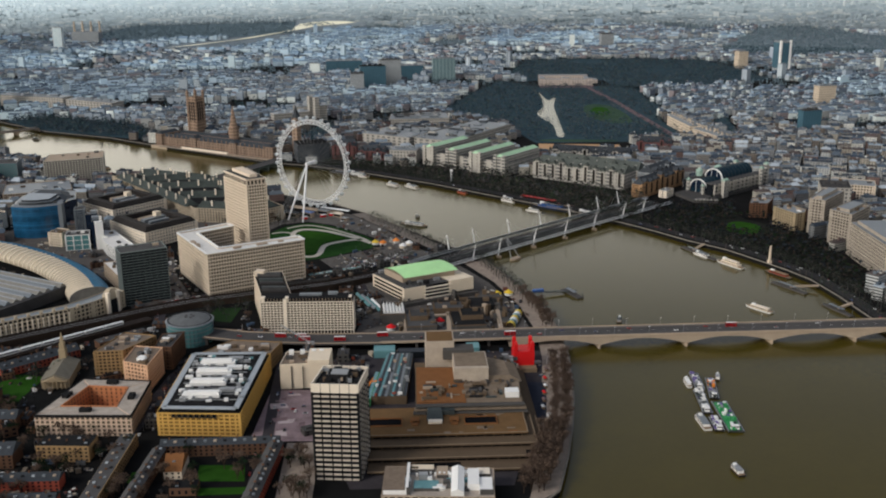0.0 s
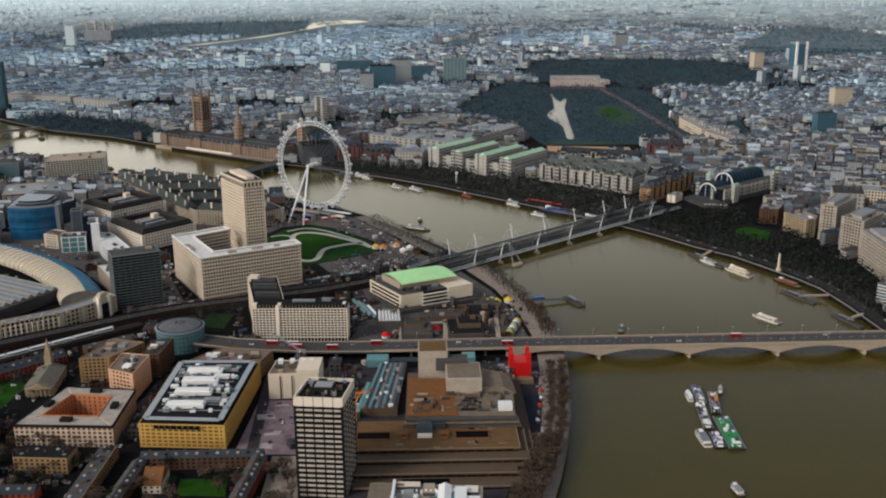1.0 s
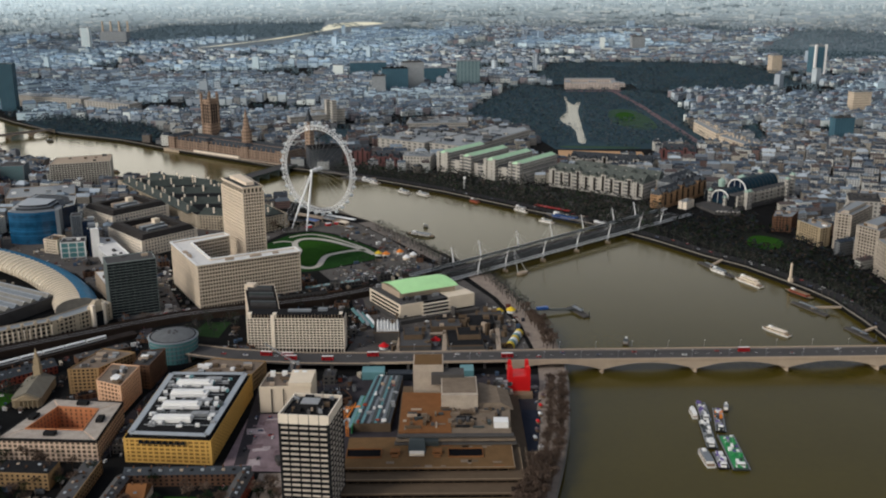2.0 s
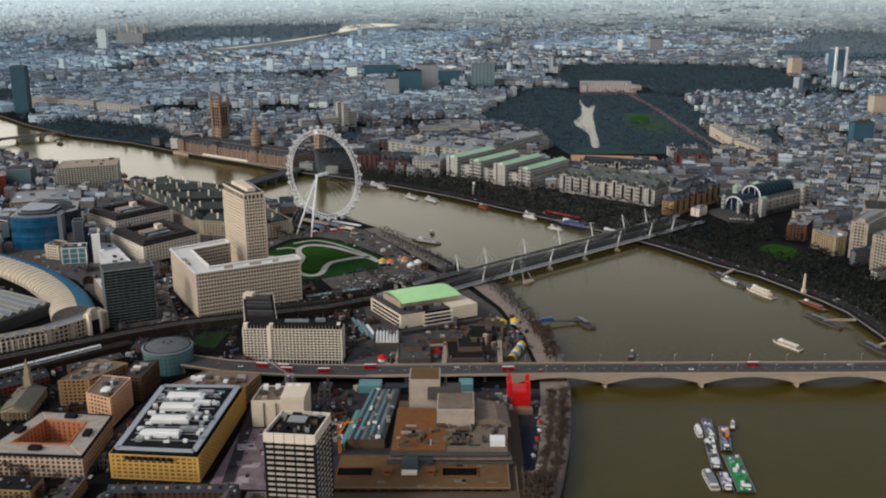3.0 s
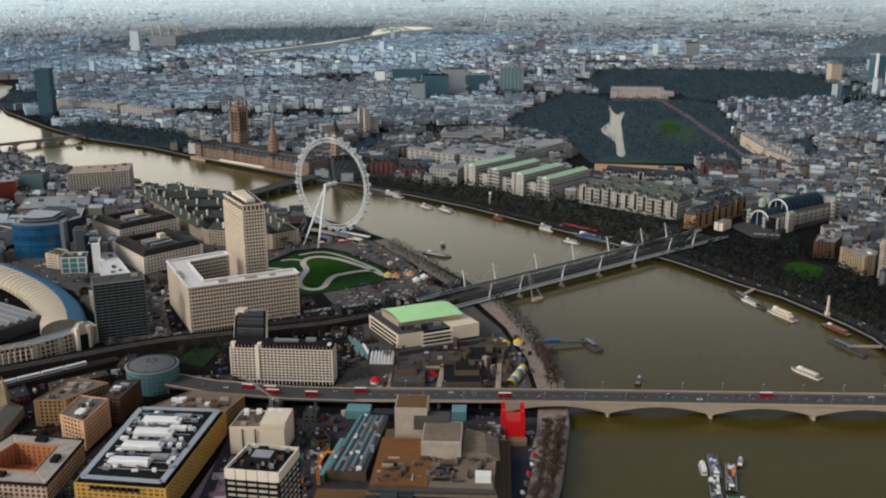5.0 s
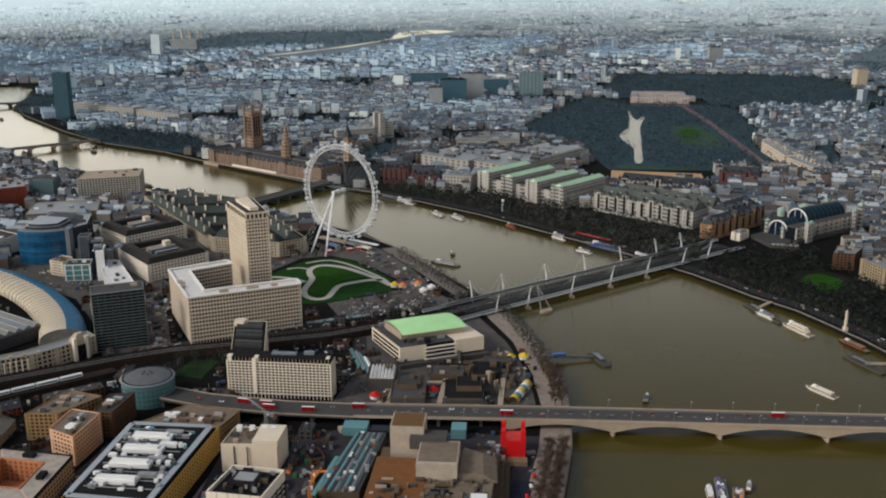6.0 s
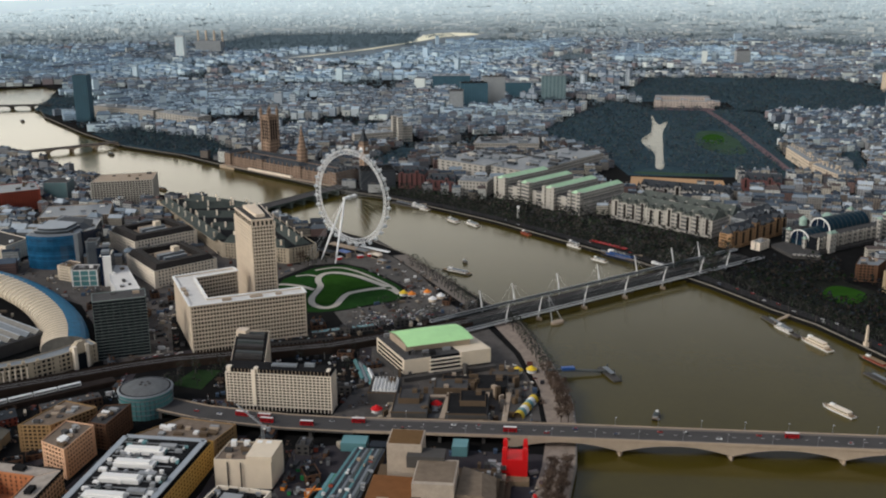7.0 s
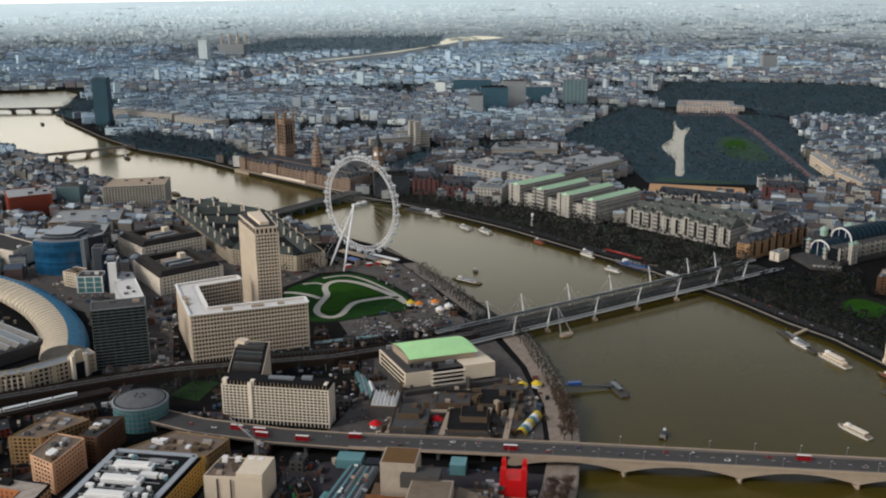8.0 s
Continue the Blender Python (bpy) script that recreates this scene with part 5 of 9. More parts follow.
navy = block("navy_glass_block", "dark navy glass hotel wing with a curved pale roof edge", [(-494, 1398), (-484, 1416), (-500, 1470), (-560, 1478), (-560, 1448), (-497, 1434)], 48, navy_glass, 13, bay=3, pier=0.06, sill=0.12, glass=navy_glass, roof=lead, plant=4, deep=0.2, parapet=0.8)
part("curved_roof", Build().prism(ccw([(-500, 1412), (-492, 1424), (-508, 1462), (-552, 1468), (-556, 1452)]), 48.2, 53, ccw([(-510, 1424), (-506, 1430), (-516, 1452), (-544, 1456), (-546, 1450)])), slate, navy)
block("slender_tower", "slim tower of pale blue-grey panels and glass", [(-468, 1352), (-455, 1356), (-459, 1374), (-472, 1370)], 48, lead, 14, bay=2.4, pier=0.35, sill=0.12, glass=navy_glass, plant=2, deep=0.3)
slab = block("navy_slab", "narrow navy glass slab with a blank white end wall", [(-450, 1341), (-436, 1345), (-440, 1362), (-456, 1358)], 44, navy_glass, 12, bay=4, pier=0.06, sill=0.12, glass=navy_glass, plant=3, deep=0.2)
part("end_block", Build().prism(ccw([(-436, 1318), (-424, 1322), (-432, 1350), (-444, 1346)]), GROUND, 41), navy_glass, slab)
part("white_end_wall", Build().prism(ccw([(-431, 1316), (-422, 1319), (-424, 1323), (-433, 1320)]), GROUND, 41.5), white_paint, slab, "blank white end wall")
part("roof_cluster", Build().box(-436, 1336, 9, 12, 41, 44, 0.3).box(-442, 1352, 8, 8, 44, 48, 0.3), lead, slab)
podium = block("white_roofed_office", "low office with a white roof terrace behind the dark slab", [(-441, 1352), (-417, 1350), (-366, 1266), (-383, 1246), (-412, 1290)], 20, white_paint, 5, glass=dark_glass, roof=pale_roof, plant=6, pier=0.2, sill=0.3)
teal = block("teal_glass_office", "small pale green glass office with a white frame", [(-470, 1312), (-440, 1318), (-446, 1340), (-474, 1336)], 24, white_paint, 3, bay=9, glass=teal_glass, pier=0.10, sill=0.08, plant=2)
block("cream_infill", "low cream and brown office beside the hotel", [(-500, 1338), (-480, 1330), (-476, 1352), (-494, 1360)], 22, cream, 5, plant=4, roof=tan_roof)
block("white_flats", "long white-walled building beside the station", [(-690, 1440), (-600, 1400), (-590, 1440), (-680, 1490)], 26, pale_stone, 6, plant=2, pier=0.6, sill=0.55)
# the old county hall and its neighbours
for poly, h in (([(-368, 1314), (-312, 1374), (-374, 1436), (-432, 1384)], 29), ([(-440, 1430), (-380, 1496), (-437, 1546), (-497, 1482)], 31)):
    ob = block("courtyard_block", "grey stone block with dark slate mansards round a courtyard", poly, h - 4, pale_stone, 5, bay=4.4, pier=0.5, sill=0.5, roof=tan_roof, plant=0, glass=shade_glass)
    p = ccw(poly)
    out, inn = inset(p, 1.5), inset(p, 15)
    for a, b, c, d in zip(out, out[1:] + out[:1], inn[1:] + inn[:1], inn):
        a2, b2 = Vector(a).lerp(Vector(d), 0.35), Vector(b).lerp(Vector(c), 0.35)
        part("mansard", Build().prism(ccw([a, b, c, d]), h - 3.88, h + 3, [tuple(v) for v in ccw([tuple(a2), tuple(b2), c, d])]), brown_slate, ob)
    part("court_range", Build().box(sum(v[0] for v in p) / 4, sum(v[1] for v in p) / 4, 34, 8, h - 3.88, h + 2, 0.85), lead, ob)
    for k in (-1, 1):
        part("court_range", Build().box(sum(v[0] for v in p) / 4 + 9 * k, sum(v[1] for v in p) / 4 - 9 * k, 30, 5, h - 3.88, h + 1, 0.85), [pale_concrete, lead][k > 0], ob)
        part("court_floor", Build().box(sum(v[0] for v in p) / 4 + 16 * k, sum(v[1] for v in p) / 4 - 16 * k, 30, 6, h - 3.88, h - 3.4, 0.85), dark_felt, ob)
    part("stair_tower", Build().box(sum(v[0] for v in p) / 4 + 3, sum(v[1] for v in p) / 4 + 8, 8, 8, h - 3.88, h + 8, 0.85), cream, ob)
hall = [(-205, 1452), (-235, 1426), (-330, 1448), (-455, 1620), (-506, 1674), (-440, 1702), (-330, 1640)]
ob = block("county_hall", "long pale stone riverside hall with steep dark slate roofs", hall, 24, front_stone, 5, bay=4.2, pier=0.5, sill=0.45, roof=dark_felt, plant=0, glass=shade_glass)
for a, b, w in (((-222, 1450), (-338, 1628), 21), ((-338, 1632), (-462, 1690), 22), ((-238, 1438), (-326, 1460), 20), ((-336, 1464), (-488, 1668), 21), ((-270, 1524), (-372, 1520), 16), ((-312, 1590), (-418, 1584), 16), ((-372, 1648), (-452, 1630), 15)):
    m, L = (Vector(a) + Vector(b)) / 2, (Vector(b) - Vector(a)).length
    ang = math.atan2(b[1] - a[1], b[0] - a[0])
    part("slate_roof", Build().gable(m.x, m.y, L, w, 24.13, 9, ang, 6), green_slate, ob)
    for k in range(int(L / 15)):
        q = Vector(a).lerp(Vector(b), (k + 0.5) / int(L / 15))
        e = Vector((-math.sin(ang), math.cos(ang))) * (-1) ** k * w * 0.30
        part("chimney", Build().box(q.x + e.x, q.y + e.y, 2.2, 1.5, 25, 34 + (k * 7) % 3, ang), pale_stone if k % 3 else stone, ob)
block("hospital_block", "pale concrete hospital slab block with gridded walls", [(-625, 1704), (-535, 1734), (-550, 1794), (-635, 1764)], 43, hospital_grey, 11, bay=4.5, pier=0.25, sill=0.35, plant=5, roof=pale_concrete, glass=shade_glass, deep=0.8)
block("red_hospital_wing", "long red brick hospital wing with a pale roof", [(-752, 1650), (-700, 1688), (-735, 1740), (-790, 1705)], 35, red_brick, 9, roof=lead, pier=0.36, plant=5, deep=0.7)
block("teal_hospital_tower", "teal glass hospital block", [(-716, 1728), (-678, 1732), (-684, 1772), (-722, 1768)], 36, lead, 9, glass=teal_glass, pier=0.2, sill=0.2, plant=2)
block("hospital_wing", "grey flat-roofed hospital wing", [(-640, 1560), (-545, 1590), (-570, 1660), (-660, 1630)], 22, pale_concrete, 5, plant=6, roof=lead)
block("peach_office", "peach-rendered office with a flat roof", [(-284, 878), (-260, 866), (-256, 908), (-282, 914)], 29, peach, 7, roof=tan_roof, plant=10, pier=0.36, sill=0.4, deep=0.7)
block("brown_office", "brown brick office with stepped flat roofs", [(-318, 906), (-292, 908), (-270, 944), (-302, 954)], 27, tan_brick, 7, roof=tan_roof, plant=10, pier=0.36, sill=0.4, deep=0.7)
block("brick_house", "dark red-brown brick block facing the drum cinema", [(-266, 918), (-250, 915), (-246, 955), (-266, 950)], 26, brown_brick, 7, roof=felt, plant=6, pier=0.36, sill=0.4, deep=0.7)
block("cinema_side_offices", "tan brick offices behind the warehouse", [(-226, 912), (-160, 908), (-152, 938), (-200, 946)], 20, tan_brick, 4, roof=tan_roof, plant=14, pier=0.36, sill=0.4, deep=0.7)

# ---- across the river ----
tower_stone = material("honey_gothic_stone", (0.32, 0.225, 0.165), var=0.2, size=8, windows=(3.0, 6.5, (0.07, 0.05, 0.04)))
range_stone = material("brown_gothic_stone", (0.25, 0.178, 0.135), var=0.2, size=9, windows=(2.6, 5.0, (0.05, 0.045, 0.04)))


def spire(b, x, y, w, z0, z1):
    return b.prism(rect(x, y, w, w, 0.7), z0, z1, rect(x, y, w * 0.06, w * 0.06, 0.7))


def parliament():
    ob = thing("parliament_palace", "long brown gothic palace with towers on the riverbank", "palace", -400, 2010, GROUND)
    a, b = Vector((-270, 1888)), Vector((-522, 2060))
    d = (b - a).normalized()
    nr = Vector((-d.y, d.x)) * -1
    ang = math.atan2(d.y, d.x)
    P = lambda s, t: a + d * s + nr * t
    L = (b - a).length
    taken.append(ccw([tuple(P(-10, -12)), tuple(P(L + 10, -12)), tuple(P(L + 10, 100)), tuple(P(-10, 100))]))
    for s0, s1, t0, t1, h in ((0, L, 0, 16, 22), (0, L, 26, 40, 20), (10, L - 10, 52, 66, 21), (0, 18, -3, 45, 27), (L - 18, L, -3, 45, 27), (L * 0.3, L * 0.36, -2, 18, 26), (L * 0.64, L * 0.70, -2, 18, 26)):
        m = P((s0 + s1) / 2, (t0 + t1) / 2)
        part("range", Build().box(m.x, m.y, s1 - s0, t1 - t0, GROUND, h, ang), range_stone, ob)
        long = s1 - s0 > t1 - t0
        part("slate_roof", Build().gable(m.x, m.y, max(s1 - s0, t1 - t0) - 1, min(s1 - s0, t1 - t0) - 2, h, 5, ang if long else ang + math.pi / 2, 2), slate, ob)
    for k in range(27):
        p = P(L * k / 26, 0.2)
        part("turret", spire(Build().box(p.x, p.y, 1.6, 1.6, GROUND, 25, ang), p.x, p.y, 2.0, 25, 30), range_stone, ob)
    part("terrace", Build().box(*P(L / 2, -9), L + 6, 8, -1, 5.4, ang), pale_concrete, ob)
    part("terrace_marquee", Build().box(*P(L * 0.55, -8), 120, 4.5, 5.4, 8.2, ang), pale_stone, ob)

    def tower(x, y, w, h, top):
        t = Build().box(x, y, w, w, GROUND, h, ang)
        part("tower", t, tower_stone, ob)
        for sx in (-1, 1):
            for sy in (-1, 1):
                q = Vector((x, y)) + d * sx * w * 0.48 + nr * sy * w * 0.48
                part("corner_turret", spire(Build().prism(ring(q.x, q.y, w * 0.13, 8), GROUND, h + top * 0.45), q.x, q.y, w * 0.24, h + top * 0.45, h + top), tower_stone, ob)
        for s in (-1, 1):
            for k in range(3):
                q = Vector((x, y)) + nr * s * (w / 2 + 0.12) + d * (k - 1) * w * 0.26
                part("tall_window", Build().box(q.x, q.y, w * 0.12, 0.4, h * 0.45, h * 0.9, ang), dark_glass, ob)
                q = Vector((x, y)) + d * s * (w / 2 + 0.12) + nr * (k - 1) * w * 0.26
                part("tall_window", Build().box(q.x, q.y, 0.4, w * 0.12, h * 0.45, h * 0.9, ang), dark_glass, ob)
    tower(-456, 2140, 23, 88, 16)
    c = P(L * 0.47, 50)
    part("central_tower", Build().prism(ring(c.x, c.y, 10, 8), GROUND, 45), tower_stone, ob)
    part("central_spire", Build().prism(ring(c.x, c.y, 8, 8), 45, 88, ring(c.x, c.y, 0.4, 8)), tower_stone, ob)
    clock = thing("clock_tower", "slender honey-stone clock tower with a pointed roof", "clock tower", -231, 1935, GROUND)
    part("shaft", Build().box(-231, 1935, 12, 12, GROUND, 55, ang), tower_stone, clock)
    part("clock_stage", Build().box(-231, 1935, 13.4, 13.4, 55, 68, ang), tower_stone, clock)
    for k in range(4):
        v = Vector((math.cos(ang + k * math.pi / 2), math.sin(ang + k * math.pi / 2)))
        q = Vector((-231, 1935)) + v * 6.75
        part("clock_face", Build().tube((q.x, q.y, 61.5), (q.x + v.x * 0.3, q.y + v.y * 0.3, 61.5), 3.5, n=20), white_paint, clock)
    part("belfry", Build().box(-231, 1935, 11.5, 11.5, 68, 75, ang), range_stone, clock)
    part("roof", Build().prism(rect(-231, 1935, 12.5, 12.5, ang), 75, 84, rect(-231, 1935, 6, 6, ang)), slate, clock)
    part("spire", Build().prism(rect(-231, 1935, 6, 6, ang), 84, 99, rect(-231, 1935, 0.3, 0.3, ang)), slate, clock)


def ministry():
    o, u, v = Vector((4, 1822)), Vector((0.765, -0.644)), Vector((0.644, 0.765))
    P = lambda s, t: tuple(o + u * s + v * t)
    ob = thing("ministry_building", "huge pale stone ministry with four green copper roofs", "office building", *P(88, 50), GROUND)
    taken.append(ccw([P(-6, -8), P(184, -8), P(184, 120), P(-6, 120)]))
    ang = math.atan2(u.y, u.x)
    part("main_range", Build().prism(ccw([P(0, 6), P(178, 6), P(178, 104), P(0, 104)]), GROUND, 28), far_stone, ob)
    part("flat_roof", Build().prism(ccw([P(1, 7), P(177, 7), P(177, 103), P(1, 103)]), 28, 28.3), felt, ob)
    for k in range(4):
        s = 12 + 51 * k
        part("wing", Build().prism(ccw([P(s - 10, 0), P(s + 10, 0), P(s + 10, 110), P(s - 10, 110)]), GROUND, 38), far_stone, ob)
        m = o + u * s + v * 55
        part("copper_roof", Build().gable(m.x, m.y, 112, 15, 38, 4.5, math.atan2(v.y, v.x), 5), copper_grey, ob, "pale green copper roof")
        for q in (-9, 9):
            part("corner_pavilion", Build().prism(ccw([P(s + q - 3, -2), P(s + q + 3, -2), P(s + q + 3, 5), P(s + q - 3, 5)]), GROUND, 40), far_stone, ob)


far_stone = material("far_pale_stone", (0.42, 0.395, 0.355), var=0.2, size=12, windows=(4.6, 5.6, (0.07, 0.075, 0.085)))
far_red = material("far_red_brick", (0.17, 0.075, 0.072), var=0.15, size=8, windows=(3.0, 4.0, (0.10, 0.08, 0.08)))
far_tan = material("far_tan_brick", (0.34, 0.21, 0.12), var=0.15, size=8, windows=(3.0, 4.0, (0.14, 0.08, 0.04)))
far_cream = material("far_cream_stucco", (0.58, 0.48, 0.37), var=0.16, size=9, windows=(4.6, 5.6, (0.16, 0.15, 0.14)))
far_glass = material("far_blue_glass", (0.055, 0.125, 0.17), rough=0.3, var=0.25, size=20, bump=0.0, windows=(7.0, 4.0, (0.03, 0.07, 0.10)))
far_bronze = material("far_dark_bronze", (0.050, 0.058, 0.070), rough=0.5, var=0.2, size=12, windows=(4.0, 4.0, (0.015, 0.018, 0.024)))
far_teal = material("far_teal_panels", (0.17, 0.25, 0.27), rough=0.5, var=0.15, size=20, bump=0.0, windows=(11.0, 3.6, (0.07, 0.12, 0.14)))
far_grey = material("far_grey_panels", (0.32, 0.34, 0.35), var=0.15, size=20, windows=(2.6, 3.4, (0.13, 0.14, 0.16)))


def ornate_range(name, label, a, b, depth, h, wall, gables=9, group="", roof=slate, rise=11):
    """A long Victorian range: gabled bays, turrets, steep slate roofs and chimneys."""
    a, b = Vector(a), Vector(b)
    d = (b - a).normalized()
    nr = Vector((-d.y, d.x))
    ang, L = math.atan2(d.y, d.x), (b - a).length
    c = (a + b) / 2 + nr * depth / 2
    ob = thing(name, label, "building", c.x, c.y, GROUND, group)
    taken.append(rect(c.x, c.y, L + 8, depth + 8, ang))
    part("wall", Build().box(c.x, c.y, L, depth, GROUND, h, ang), wall, ob)
    part("slate_roof", Build().gable(c.x, c.y, L, depth, h, rise, ang, 4), roof, ob)
    back = c + nr * depth * 0.2
    part("light_well", Build().box(back.x, back.y, L * 0.8, depth * 0.12, h, h + rise * 0.75, ang), roof, ob)
    for k in range(gables):
        p = a + d * L * (k + 0.5) / gables + nr * 3
        w = L / gables * 0.55
        hh = h + (2.5 if k % 3 else 6)
        hh += (k * 5) % 4 - 1.5
        part("gabled_bay", Build().box(p.x, p.y, w, 8, GROUND, hh, ang), wall, ob)
        part("bay_roof", Build().gable(p.x, p.y, 8.6, w + 0.4, hh, 5, ang + math.pi / 2), roof, ob)
        part("dormer", Build().box(p.x + nr.x * depth * 0.2, p.y + nr.y * depth * 0.2, 2.4, 3, h, h + rise * 0.62, ang), wall, ob)
        part("bay_window", Build().box(p.x - nr.x * 4, p.y - nr.y * 4, w * 0.5, 0.4, GROUND + 5, hh - 2, ang), shade_glass, ob)
        q = a + d * L * k / gables + nr * 1.5
        part("turret", Build().prism(ring(q.x, q.y, 2.2, 8), GROUND, h + 2.5), wall, ob)
        part("turret_cap", Build().prism(ring(q.x, q.y, 2.5, 8), h + 2.5, h + 9 - (k * 3) % 4, ring(q.x, q.y, 0.2, 8)), roof, ob)
        e = a + d * L * (k + 0.3) / gables + nr * depth * 0.7
        part("chimney", Build().box(e.x, e.y, 3.5, 1.8, h, h + 9, ang), wall, ob)
    return ob


dark_vault = material("dark_teal_vault", (0.008, 0.026, 0.042), rough=0.55, var=0.3, size=6, bump=0.0, spec=0.06)


def charing_cross():
    ob = thing("station_offices", "white stone offices with dark arched roofs over a station", "office building", 480, 1580, GROUND)
    d, nr = Vector((0.80, 0.60)), Vector((-0.60, 0.80))
    ang = math.atan2(d.y, d.x)
    o = Vector((440, 1521))
    P = lambda s, t: o + d * s + nr * t
    Q = lambda *st: ccw([tuple(P(s, t)) for s, t in st])
    taken.append(Q((-40, -20), (20, -60), (60, -20), (155, -20), (155, 70), (-40, 70)))
    # podium sides in one even dark grey
    part("podium", Build().prism(Q((-13, -16), (4, 2), (150, 2), (150, 64), (-20, 60), (-37, 10)), GROUND, 9), dark_podium_wall, ob)
    part("podium_ledge", Build().prism(Q((-13.6, -16.6), (-10, -13), (-33, 11), (-37.6, 10)), 9, 10.4), far_stone, ob, "pale stone ledge")
    # two vaults in one line: a low one over the river front, a taller one behind
    n, mid, r = 14, 36, 16
    for s0, s1, z in ((7, 46, 15), (45, 126, 26)):
        arc = [(mid + r * math.cos(math.pi * k / n), z + r * 0.95 * math.sin(math.pi * k / n)) for k in range(n + 1)]
        rows = [[(*P(s, t), h) for t, h in arc] for s in (s0, (s0 + s1) / 2, s1)]
        part("vault_roof", Build().sheet(rows), dark_vault, ob, "dark teal vaulted roof", smooth=True)
        rim = Build()
        for a, b in zip(rows[0], rows[0][1:]):
            rim.bar(a, b, 1.5, 1.5)
        part("white_arch", rim, white_paint, ob)
        m = P((s0 + s1) / 2 + 1, mid)
        part("glazed_body", Build().box(m.x, m.y, s1 - s0 - 2, 2 * r - 1, 9, z, ang), dark_vault, ob)
        face = Build().add([(*P(s0 + 1.2, t), h) for t, h in arc], [tuple(range(n + 1))])
        part("end_glazing", face, navy_glass, ob)
        for k in range(1, 3):
            t = mid + r * (k * 2 / 3 - 1)
            top = z + 0.95 * math.sqrt(max(r * r - (t - mid) ** 2, 1))
            q = P(s0 + 0.8, t)
            part("mullion", Build().box(q.x, q.y, 0.4, 0.5, z - 6, top, ang), white_paint, ob)
        for k in range(1, int((s1 - s0) / 9)):
            rib = Build()
            row = [(*P(s0 + 9 * k, t), h + 0.25) for t, h in arc]
            for a, b in zip(row, row[1:]):
                rib.bar(a, b, 0.5, 0.5)
            part("roof_rib", rib, dark_steel, ob)
    # galleries along both flanks, with pale fins
    for t, out in ((14, 6.6), (58, 65.0)):
        m = P(72, t)
        part("side_gallery", Build().box(m.x, m.y, 134, 12, 9, 26, ang), dark_glass, ob)
        part("gallery_roof", Build().box(m.x, m.y, 136, 13.5, 26, 27.2, ang), felt, ob)
        for k in range(24 if out < 30 else 0):
            f = P(8 + 5.6 * k, out)
            part("fin", Build().box(f.x, f.y, 1.7, 2.6, 10, 26.6, ang), far_stone, ob)
        for z in (14.5, 20.5):
            m = P(72, out + (1.6 if out < 30 else -1.6))
            part("spandrel", Build().box(m.x, m.y, 134, 0.7, z, z + 1.2, ang), far_stone, ob)
    for s, t, h, w in ((24, 2, 31, 5), (31, 2, 31, 4.5), (126, 4, 36, 5), (140, 5, 41, 6), (6, 54, 27, 4), (2, 24, 22, 3.5), (140, 62, 36, 6)):
        m = P(s, t)
        part("stone_tower", Build().box(m.x, m.y, w, w + 1, GROUND, h, ang), far_stone, ob)
        part("tower_cap", Build().prism(rect(m.x, m.y, w + 1.4, w + 2.4, ang), h, h + 1).prism(rect(m.x, m.y, w * 0.6, w * 0.7, ang), h + 1, h + 3), copper_cap, ob, "pale green copper cap")
    for s, t, w in ((40, 60, 5), (84, 56, 7)):
        m = P(s, t)
        part("rooftop_drum", Build().prism(ring(m.x, m.y, w, 14), 26, 36).prism(ring(m.x, m.y, w + 0.8, 14), 36, 40, ring(m.x, m.y, 1, 14)), copper_cap, ob, smooth=False)


mossy_slate = material("mossy_slate", (0.095, 0.105, 0.095), rough=0.7, var=0.4, size=7)
dark_podium_wall = material("dark_station_wall", (0.075, 0.072, 0.07), var=0.3, size=8)
copper_cap = material("pale_copper", (0.30, 0.42, 0.36), rough=0.6, var=0.25, size=5)
palace_stone = material("pinkish_palace_stone", (0.50, 0.43, 0.38), var=0.14, size=9, windows=(7.0, 6.0, (0.20, 0.18, 0.18)))


def palace():
    ob = thing("royal_palace", "wide cream stone palace at the head of the avenue", "palace", 440, 2880, GROUND)
    d = Vector((0.998, -0.06))
    nr = Vector((0.06, 0.998))
    o = Vector((358, 2884))
    ang = math.atan2(d.y, d.x)
    P = lambda s, t: o + d * s + nr * t
    taken.append(ccw([tuple(P(-30, -30)), tuple(P(190, -30)), tuple(P(190, 130)), tuple(P(-30, 130))]))
    for s, t, w, dd, h in ((75, 6, 140, 14, 21), (12, 50, 16, 80, 20), (138, 50, 16, 80, 20), (75, 92, 140, 18, 23), (75, 5, 24, 18, 25), (8, 5, 18, 18, 24), (142, 5, 18, 18, 24), (75, 50, 10, 70, 18), (160, 60, 20, 30, 15)):
        m = P(s, t)
        part("range", Build().box(m.x, m.y, w, dd, GROUND, h, ang), palace_stone, ob)
        part("roof", Build().box(m.x, m.y, w - 2, dd - 2, h, h + 1, ang), lead, ob)
    m = P(75, -28)
    part("forecourt", Build().box(m.x, m.y, 150, 40, GROUND, GROUND + 0.2, ang), pink_paving, ob)


parliament()
ministry()
charing_cross()
palace()
ornate_range("mansion_block", "ornate pale stone mansion block with turrets and steep roofs", (186, 1700), (316, 1594), 42, 30, far_stone, 11, roof=mossy_slate)
ornate_range("mansion_block", "ornate grey-stone mansion block behind the riverside range", (226, 1752), (352, 1650), 34, 24, far_stone, 9, roof=mossy_slate)
ornate_range("ministry_range", "grey stone government range with corner domes", (236, 1850), (372, 1796), 30, 20, far_stone, 8)
ornate_range("red_turreted_offices", "red brick gabled offices with striped walls", (-160, 1875), (-117, 1873), 36, 29, far_red, 5)
